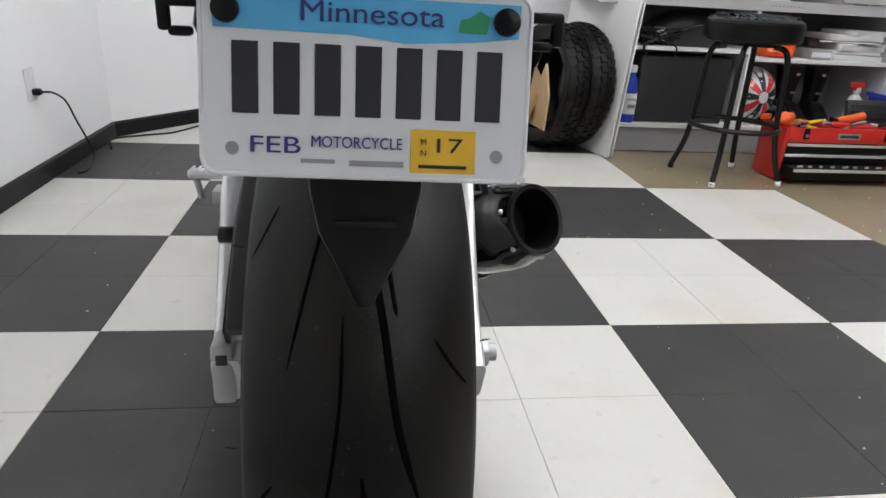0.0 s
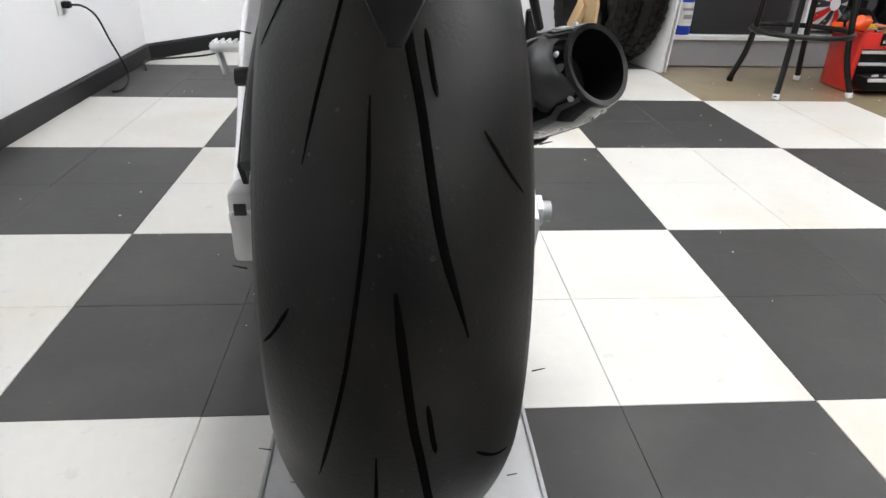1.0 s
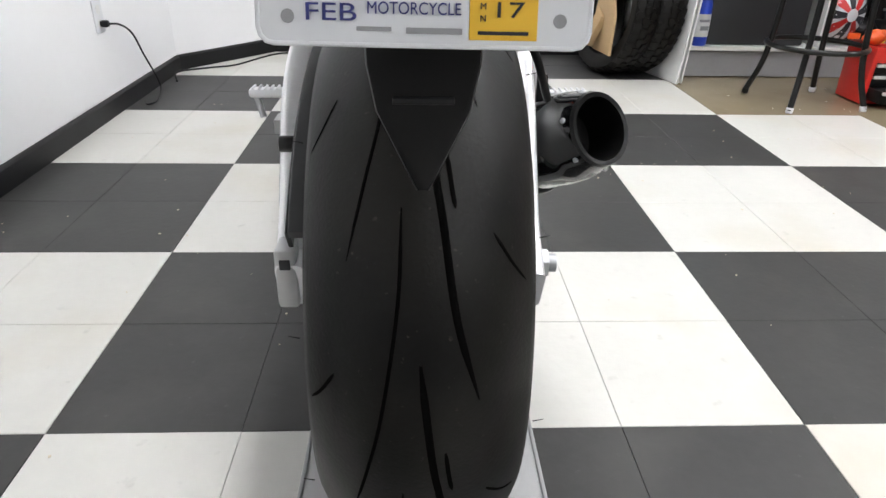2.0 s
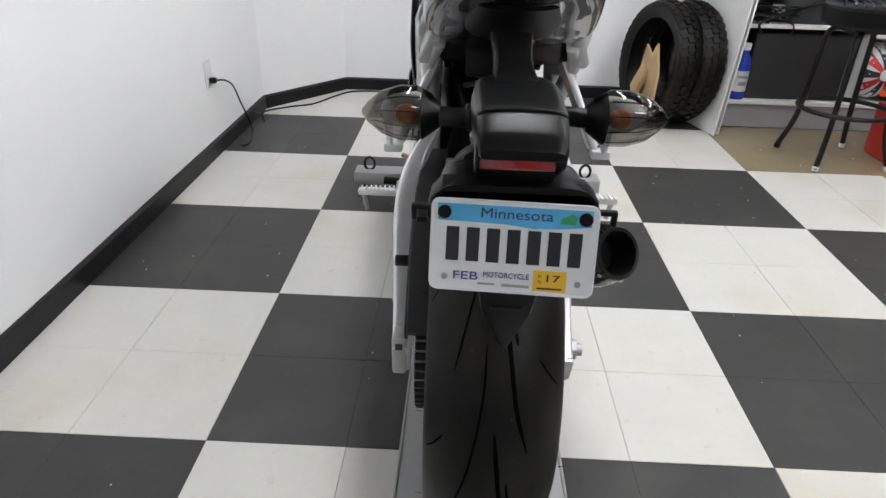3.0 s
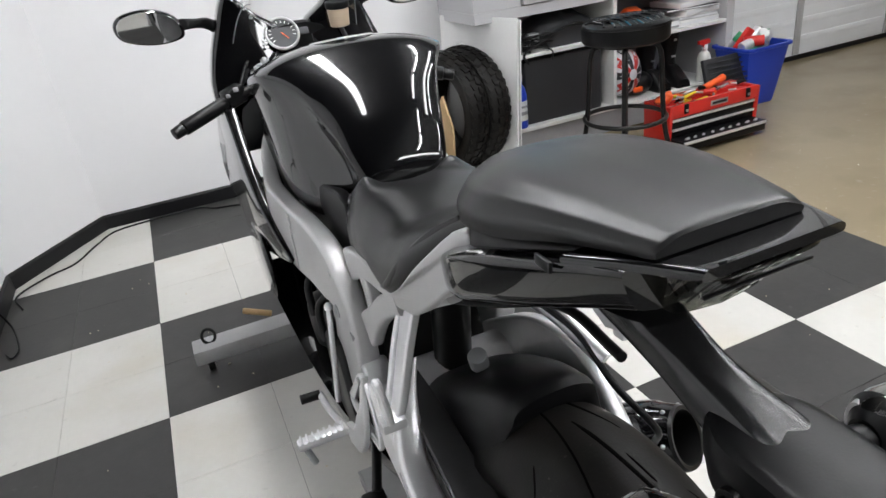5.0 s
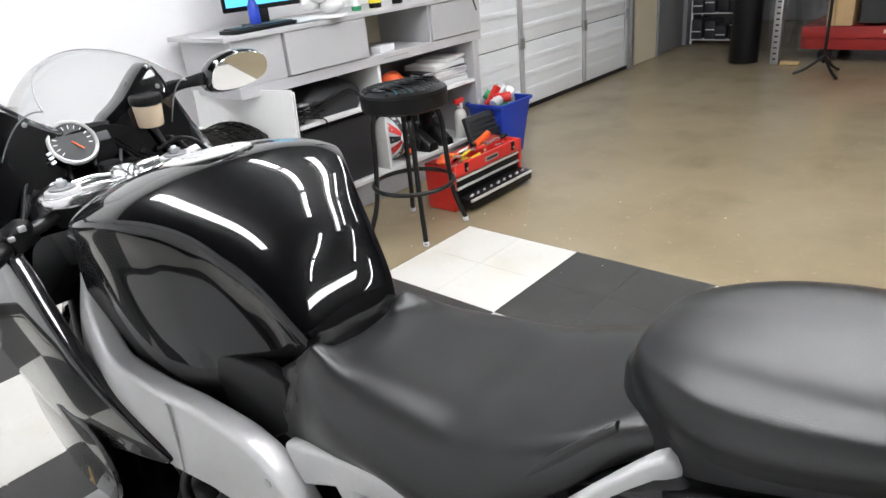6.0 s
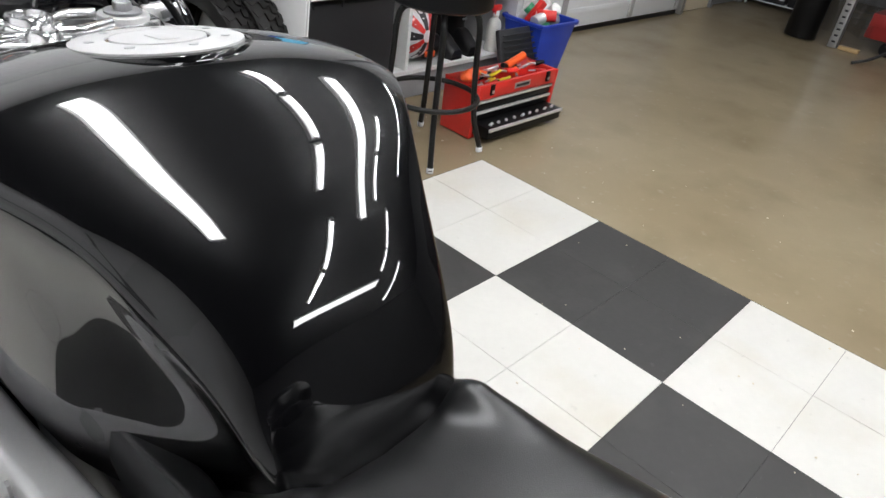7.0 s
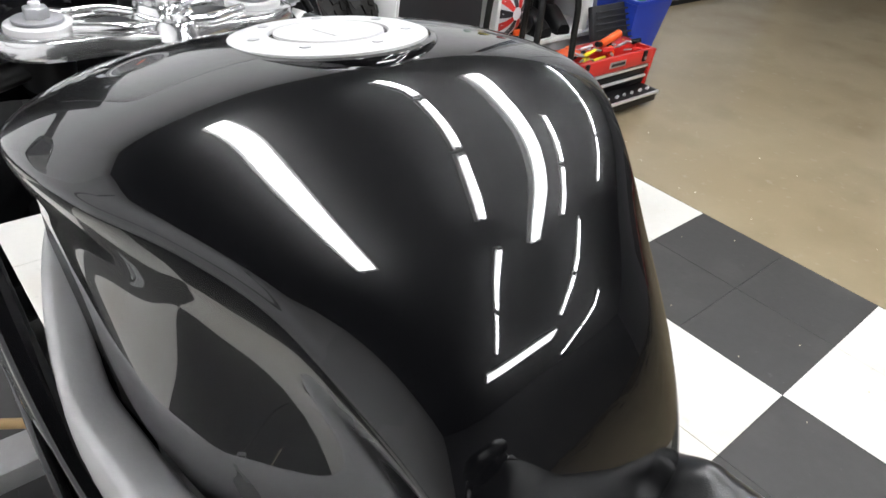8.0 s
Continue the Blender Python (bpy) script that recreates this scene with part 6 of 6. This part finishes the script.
# knobbly tyres
def knobbly(at, lean, turn, tag):
    t = thing("loose_tyre", "used black knobbly motorcycle tyre leaning on white boards", "tyre", (0, 0, 0), group="leaning tyres")
    t.matrix_world = pose(*at) @ pose(0, 0, 0, 0, lean, turn)
    R, W = 0.318, 0.066
    prof = [(-W * 0.75, 0.225), (-W * 1.02, 0.262), (-W, 0.290), (-W * 0.7, 0.306), (0, R - 0.004), (W * 0.7, 0.306), (W, 0.290), (W * 1.02, 0.262), (W * 0.75, 0.225), (W * 0.66, 0.228), (W * 0.9, 0.264), (0, 0.300), (-W * 0.9, 0.264), (-W * 0.66, 0.228)]
    part("carcass", lathe(prof, (0, 0, R), "x", 60), M_RUBBER, t)
    verts = []
    bm = bmesh.new()
    n = 40
    for k in range(n):
        for row, (u, w, l, sk, o) in enumerate(((-0.046, 0.030, 0.030, 16, 0.0), (-0.015, 0.026, 0.032, 10, 0.5), (0.017, 0.026, 0.032, -10, 0.0), (0.047, 0.030, 0.030, -16, 0.5))):
            a = 2 * math.pi * (k + o) / n
            r = R - 0.004 - abs(u) ** 1.6 * 1.9
            m = Matrix.Translation((0, 0, R)) @ Matrix.Rotation(a, 4, "X") @ Matrix.Translation((u, 0, r)) @ Matrix.Rotation(u * 9, 4, "Y") @ Matrix.Rotation(radians(sk), 4, "Z") @ Matrix.Diagonal((w, l, 0.013, 1))
            bmesh.ops.create_cube(bm, size=1.0, matrix=m)
    tr = part("tread", bm, M_RUBBER, t, "worn tread blocks", smooth=False)
    tr["kind"] = "stuff"
    if tag:
        part("paper_tag", box((0.045, 0.03, 0.002), (0.0, 0.03, 2 * R + 0.008), 0.0005, 1, rot=Euler((0.1, 0, 0.4)).to_matrix().to_4x4()), M_PAPER, t)
    return t


t1 = knobbly((0.930, 2.60, 0.0), 4.5, 16, True)
t2 = knobbly((1.068, 2.62, 0.0), 4.5, 13, True)
ins = thing("cardboard_insert", "torn tan cardboard inside the tyre", "cardboard", (0.910, 2.57, 0.10))
part("sheet", slab([(-0.17, 0.02), (0.14, 0.0), (0.17, 0.16), (0.10, 0.30), (-0.02, 0.26), (-0.10, 0.34), (-0.19, 0.2)], "x", -0.012, 0.0, 0.002), M_CARD, ins)
part("flap", box((0.03, 0.12, 0.16), (-0.03, 0.06, 0.12), 0.003, rot=Euler((0.3, 0.3, 0)).to_matrix().to_4x4()), M_CARD, ins)

# stool
stool = thing("bar_stool", "round black padded stool with four bent black tube legs", "stool", (1.695, 2.05, 0))
part("seat", lathe([(0.615, 0.0), (0.615, 0.19), (0.622, 0.200), (0.66, 0.204), (0.700, 0.200), (0.712, 0.180), (0.718, 0.10), (0.720, 0.0)], (0, 0, 0), "z", 48, closed=False), M_VINYL, stool, "thick black padded seat")
part("seat_band", lathe([(0.628, 0.2035), (0.690, 0.2055), (0.690, 0.2035), (0.628, 0.2015)], (0, 0, 0), "z", 48), M_SATIN, stool)
for k in range(13):
    x = -0.165 + k * 0.0275
    hw = math.sqrt(max(0.0, 0.18 ** 2 - x * x))
    part("quilting", tube([(x - 0.01, -hw, 0.708), (x + 0.012, -hw * 0.5, 0.720), (x - 0.012, 0, 0.724), (x + 0.012, hw * 0.5, 0.720), (x - 0.01, hw, 0.708)], 0.0062, 6), M_GLOSS if k % 2 else M_VINYL, stool)
part("under_plate", cyl((0, 0, 0.598), (0, 0, 0.6148), 0.13, seg=32), M_BLACKMETAL, stool)
for a in range(4):
    an = radians(51 + 90 * a)
    c, s = math.cos(an), math.sin(an)
    lg = part("leg", tube([(0.10 * c, 0.10 * s, 0.600), (0.145 * c, 0.145 * s, 0.585), (0.165 * c, 0.165 * s, 0.53), (0.172 * c, 0.172 * s, 0.40), (0.182 * c, 0.182 * s, 0.26), (0.20 * c, 0.20 * s, 0.14), (0.245 * c, 0.245 * s, 0.008)], 0.0125, 12), M_BLACKMETAL, stool)
    part("foot_cap", cyl((0.243 * c, 0.243 * s, 0.0), (0.240 * c, 0.240 * s, 0.022), 0.0145, seg=14, bevel=0.002), M_PLATE if a != 1 else M_SATIN, lg)
part("foot_ring", tube([(0.197 * math.cos(a), 0.197 * math.sin(a), 0.245) for a in [2 * math.pi * k / 24 for k in range(24)]], 0.011, 10, closed=True, n=3), M_BLACKMETAL, stool)

# tool box
tb = thing("tool_box", "red plastic tool box with black drawers, open and full of tools", "tool box", (2.24, 2.10, 0), turn=0)
W, DP, HT = 0.58, 0.20, 0.245
shell = part("body", slab([(-0.30, 0.245), (-0.285, 0.0), (0.285, 0.0), (0.30, 0.245)], "y", 0.0, 0.105, 0.006), M_RED, tb, "red plastic body")
part("side", slab([(-0.10, 0.245), (-0.085, 0.0), (0.10, 0.0), (0.105, 0.245)], "x", -0.303, -0.280, 0.005), M_RED, tb)
part("side", slab([(-0.10, 0.245), (-0.085, 0.0), (0.10, 0.0), (0.105, 0.245)], "x", 0.280, 0.303, 0.005), M_RED, tb)
part("front_top", slab([(-0.282, 0.180), (0.282, 0.180), (0.290, 0.248), (-0.290, 0.248)], "y", -0.098, -0.080, 0.004), M_RED, tb)
part("front_foot", box((0.56, 0.02, 0.016), (0, -0.075, 0.008), 0.003), M_RED, tb)
part("tray_floor", box((0.56, 0.18, 0.01), (0, 0.0, 0.190), 0.002), M_RED, tb)
for z0, z1, out in ((0.130, 0.176, 0.0), (0.080, 0.126, 0.0), (0.022, 0.076, 0.090)):
    dr = part("drawer", box((0.555, 0.165, z1 - z0), (0, -0.003 - out, (z0 + z1) / 2), 0.003), M_SATIN, tb, "black drawer")
    part("pull", box((0.552, 0.012, 0.014), (0, -0.090 - out, z1 - 0.008), 0.003), M_BRUSHED, dr, "bright metal pull strip")
    if out:
        for k in range(9):
            r2 = random.Random(70 + k)
            x = -0.24 + k * 0.058
            part("socket", cyl((x, -0.150, z1 + 0.002), (x + r2.uniform(0.01, 0.03), -0.140, z1 + 0.002), 0.007, seg=10), M_BRUSHED, dr)
for x in (-0.20, 0.215):
    la = part("latch", box((0.026, 0.010, 0.050), (x, -0.101, 0.222), 0.003), M_SATIN, tb)
    part("keeper", box((0.014, 0.006, 0.014), (x, -0.107, 0.214), 0.002), M_STEEL, la)
part("badge", box((0.115, 0.003, 0.028), (0.02, -0.0995, 0.214), 0.001), M_STEEL, tb, "silver badge")
part("badge_bar", box((0.095, 0.002, 0.012), (0.02, -0.1015, 0.214)), M_INK, tb)
rg = random.Random(11)
TOOLS = ((M_ORANGE, 0.016), (M_YELLOW, 0.010), (M_RED, 0.014), (M_SATIN, 0.012), (M_BRUSHED, 0.007), (M_YELLOW, 0.009), (M_STEEL, 0.008), (M_SATIN, 0.012), (M_RED, 0.012))
for k in range(34):
    mt, r = TOOLS[k % len(TOOLS)]
    x, y = rg.uniform(-0.24, 0.24), rg.uniform(-0.055, 0.06)
    an = rg.uniform(-0.7, 0.7) + (0 if rg.random() < 0.7 else 1.4)
    ln = rg.uniform(0.05, 0.10)
    z = 0.205 + 0.055 * (k / 34) + rg.uniform(0, 0.012)
    dx, dy = math.cos(an) * ln, math.sin(an) * ln * 0.4
    dx, dy = max(-0.27 - x, min(0.27 - x, dx)), max(-0.07 - y, min(0.08 - y, dy))
    tool = thing("hand_tool", "hand tool with a coloured grip lying in the tool box", "tool", (2.24 + x, 2.10 + y, z), group="tools in the box")
    part("grip", cyl((0, 0, 0), (dx, dy, rg.uniform(-0.01, 0.02)), r, r * 0.75, 10, bevel=0.002), mt, tool)
    part("shank", cyl((0, 0, 0), (-dx * 0.7, -dy * 0.7, rg.uniform(-0.008, 0.012)), r * 0.4, seg=8), M_STEEL, tool)
og = thing("heat_gun", "bright orange tool handle on top of the tool box", "tool", (2.325, 2.12, 0.265))
part("grip", tube([(-0.06, 0.0, 0.0), (0.02, 0.01, 0.012), (0.09, 0.02, 0.024)], (0.017, 0.020), 12), M_ORANGE, og)
part("head", tube([(-0.06, 0, 0), (-0.10, -0.01, 0.01)], 0.012, 10), M_SATIN, og)
rg2 = thing("orange_glove", "orange glove hanging over the tool box rim", "glove", (1.965, 2.08, 0.245))
bm = ball((0, 0, 0.03), 0.045, seg=16, squash=(1.2, 0.8, 0.7))
for v in bm.verts:
    v.co += v.co.normalized() * noise.noise(v.co * 30) * 0.02
part("glove_body", bm, M_ORANGE, rg2)
lid = thing("ribbed_panel", "dark grey ribbed plastic panel standing behind the tool box", "panel", (2.66, 2.30, 0.0))
bm = box((0.30, 0.03, 0.34), (0, 0.05, 0.165), 0.006, rot=Euler((radians(-18), 0, 0)).to_matrix().to_4x4())
part("panel", bm, M_DARKPANEL, lid)
for k in range(11):
    part("rib", box((0.285, 0.008, 0.008), (0, 0.0315 - 0.044 + 0.05 + (k - 5) * 0.0088 - 0.019 + 0.0, 0.17 + (k - 5) * 0.0275), 0.002, 1, rot=Euler((radians(-18), 0, 0)).to_matrix().to_4x4()), M_DARKPANEL, lid)

# bin with cans
bin_ = thing("recycling_bin", "blue plastic bin full of empty drink cans", "bin", (2.93, 2.44, 0))
rings = []
for z, hw, hd in ((0.0, 0.115, 0.10), (0.01, 0.118, 0.103), (0.33, 0.165, 0.14), (0.335, 0.178, 0.153), (0.352, 0.178, 0.153), (0.352, 0.160, 0.136), (0.03, 0.110, 0.095)):
    ring = []
    for cx, cy, a0 in ((1, 1, 0), (-1, 1, 90), (-1, -1, 180), (1, -1, 270)):
        for q in (0, 45, 90):
            ring.append((cx * (hw - 0.03) + 0.03 * math.cos(D(a0 + q)), cy * (hd - 0.03) + 0.03 * math.sin(D(a0 + q)), z))
    rings.append(ring)
part("bin_body", loft(rings), M_BLUE, bin_)
rg = random.Random(21)
CANS = (M_BRUSHED, M_RED, M_STEEL, M_GREEN, M_BRUSHED)
for k in range(16):
    can = thing("drink_can", "empty crushed drink can in the bin", "can", (2.93 + rg.uniform(-0.10, 0.10), 2.44 + rg.uniform(-0.08, 0.08), 0.315 + rg.uniform(0, 0.075)), group="cans in the bin")
    v = Vector((rg.uniform(-1, 1), rg.uniform(-1, 1), rg.uniform(-0.3, 0.9))).normalized() * 0.055
    cbm = cyl(-v, v, 0.031, seg=18, bevel=0.004)
    part("can_body", cbm, CANS[k % 5], can)
    part("can_lid", cyl(v * 1.0, v * 1.03, 0.025, seg=16), M_BRUSHED, can)
hs = thing("steel_bracket", "red and silver scrap bracket stuck in the bin", "scrap", (2.84, 2.42, 0.36))
part("bar", box((0.05, 0.03, 0.14), (0, 0, 0.03), 0.006, rot=Euler((0.3, 0.5, 0)).to_matrix().to_4x4()), M_RED, hs)

# ---- far end of the shop ----
rack = thing("parcel_rack", "white wire rack filled with dark wrapped parcels", "rack", (7.35, 2.66, 0))
for y in (-0.26, 0.26):
    for x in (-0.15, 0.15):
        part("post", cyl((x, y, 0), (x, y, 1.6), 0.012, seg=10), M_PLATE, rack)
for k in range(6):
    part("wire_shelf", box((0.32, 0.54, 0.012), (0, 0, 0.05 + 0.28 * k), 0.002), M_PLATE, rack)
rg = random.Random(9)
for k in range(5):
    for j in range(4):
        h = rg.uniform(0.14, 0.24)
        pc = thing("parcel", "dark wrapped parcel on the rack", "parcel", (7.33 + rg.uniform(-0.02, 0.02), 2.45 + j * 0.135 + rg.uniform(-0.01, 0.01), 0.056 + 0.28 * k), group="parcels")
        part("carton", box((0.28, 0.12, h), (0, 0, h / 2), 0.012), M_INK, pc)
        part("tape", box((0.003, 0.10, 0.012), (-0.1415, 0, h * rg.uniform(0.3, 0.9))), M_PLATE, pc)
post = thing("steel_post", "galvanised perforated steel post with a wooden foot block", "post", (6.20, 1.72, 0))
part("post", box((0.07, 0.07, 1.5), (0, 0, 0.75), 0.004), M_STEEL, post)
for k in range(14):
    part("slot", box((0.002, 0.03, 0.016), (-0.036, 0, 0.05 + k * 0.05)), M_INK, post)
part("foot_block", box((0.06, 0.16, 0.03), (0.0, -0.13, 0.015), 0.003), M_WOOD, post)
drape = thing("plastic_sheet", "crumpled clear plastic sheeting hanging from the rack", "plastic sheet", (6.32, 1.60, 0))
bm = bmesh.new()
rows = []
for r in range(16):
    row = []
    for c in range(20):
        y, z = (c / 19 - 0.5) * 0.62, 0.10 + r / 15 * 1.2
        row.append(bm.verts.new((0.05 * noise.noise(Vector((y * 7, z * 4, 0))) + 0.03 * math.sin(y * 22), y, z + 0.03 * noise.noise(Vector((y * 5, 1, z))))))
    rows.append(row)
for r1, r2 in zip(rows, rows[1:]):
    for c in range(19):
        bm.faces.new((r1[c], r1[c + 1], r2[c + 1], r2[c]))
part("sheet", bm, M_FILM, drape)
tk = thing("roll_stack", "tall black rubber roll standing on the floor", "roll", (6.25, 2.02, 0))
part("roll_body", cyl((0, 0, 0), (0.05, 0, 1.1), 0.13, seg=28, bevel=0.01), M_SATIN, tk)
cart = thing("red_cart", "long red steel cart with dark load on thin legs", "cart", (6.75, 0.35, 0))
part("deck", box((0.9, 2.4, 0.20), (0, 0, 0.22), 0.01), M_DARKRED, cart)
part("apron", box((0.03, 2.38, 0.10), (-0.455, 0, 0.27), 0.004), M_DARKRED, cart)
for k in range(5):
    part("print_bar", box((0.003, 0.20, 0.03), (-0.472, -0.9 + k * 0.34, 0.28)), M_CREAM, cart)
for y in (-1.0, 0.0, 1.0):
    for x in (-0.38, 0.38):
        w2 = part("wheel", cyl((x - 0.02, y, 0.06), (x + 0.02, y, 0.06), 0.06, seg=20), M_SATIN, cart)
        part("fork", box((0.06, 0.05, 0.05), (x, y, 0.105), 0.004), M_BLACKMETAL, w2)
ld = thing("black_crate", "large black crate on the red cart", "crate", (6.66, 0.15, 0.32))
part("crate_body", box((0.8, 1.9, 0.7), (0, 0.0, 0.38), 0.01), M_DARKPANEL, ld)
part("rim", box((0.74, 1.74, 0.03), (0, 0.0, 0.035), 0.006), M_SATIN, ld)
cbx = thing("cardboard_box", "plain cardboard box on the red cart", "box", (6.50, 1.26, 0.32))
part("carton", box((0.36, 0.20, 0.55), (0, 0, 0.275), 0.004), M_CARD, cbx)
part("tape", box((0.002, 0.05, 0.54), (-0.1812, 0, 0.275)), M_WOOD, cbx)
sd = thing("display_stand", "thin black folding stand with splayed legs", "stand", (5.78, 1.22, 0))
part("pole", cyl((0, 0, 0.10), (0, 0, 1.3), 0.013, seg=12), M_BLACKMETAL, sd)
for k in range(3):
    a = D(100 + 120 * k)
    part("leg", tube([(0, 0, 0.16), (0.12 * math.cos(a), 0.12 * math.sin(a), 0.06), (0.22 * math.cos(a), 0.22 * math.sin(a), 0.012)], 0.012, 8), M_BLACKMETAL, sd)


# ---- checkered floor covering ----
T = 0.61


def floor_tile_mesh(name, sx, sy, material):
    bm = box((sx, sy, 0.006), (0, 0, -0.003))
    top = [e for e in bm.edges if all(v.co.z > -0.001 for v in e.verts)]
    bmesh.ops.bevel(bm, geom=top, offset=0.0007, segments=1, affect="EDGES")
    me = bpy.data.meshes.new(name)
    bm.to_mesh(me)
    bm.free()
    me.materials.append(material)
    return me


covering = thing("checker_floor", "checkered floor of black and white vinyl tiles on concrete", "floor", kind="structure")
tile_meshes = {}
rng = random.Random(5)
H = T / 2
for i in range(-4, 6):
    for j in range(-14, 10):
        if i > 3 and j > 5:
            continue
        x0, x1 = i * H, (i + 1) * H
        y0, y1 = j * H, (j + 1) * H
        if i == -4:
            x0 = WALL_X + 0.0142
        white = (i // 2 + j // 2) % 2 == 0
        key = (round(x1 - x0, 3), white)
        if key not in tile_meshes:
            tile_meshes[key] = floor_tile_mesh("tile", x1 - x0 - 0.0009, H - 0.0009, M_TILE_W if white else M_TILE_B)
        ob = new("tile", tile_meshes[key])
        ob.parent = covering
        ob.matrix_basis = pose((x0 + x1) / 2, (y0 + y1) / 2, rng.uniform(-0.0003, 0.0003))
part("seam_bed", slab([(WALL_X, -4.3), (1.835, -4.3), (1.835, 1.835), (1.225, 1.835), (1.225, 3.05), (WALL_X, 3.05)], "z", -0.0035, -0.0024), M_SEAM, covering)

# crumbs and chips scattered on the floor
rd = random.Random(21)
bm = bmesh.new()
for k in range(150):
    x, y, s = rd.uniform(-1.1, 2.6), rd.uniform(-0.2, 2.4), rd.uniform(0.0014, 0.0042)
    box((s * rd.uniform(0.6, 1.8), s, s * 0.5), (x, y, 0.0008 + s * 0.25 if x < 1.8 else -0.003), rot=Matrix.Rotation(rd.uniform(0, 3), 4, "Z"), bm=bm)
tagged(part("floor_debris", bm, M_CREAM, smooth=False), "tiny pale chips and crumbs scattered on the floor", "debris", kind="stuff")
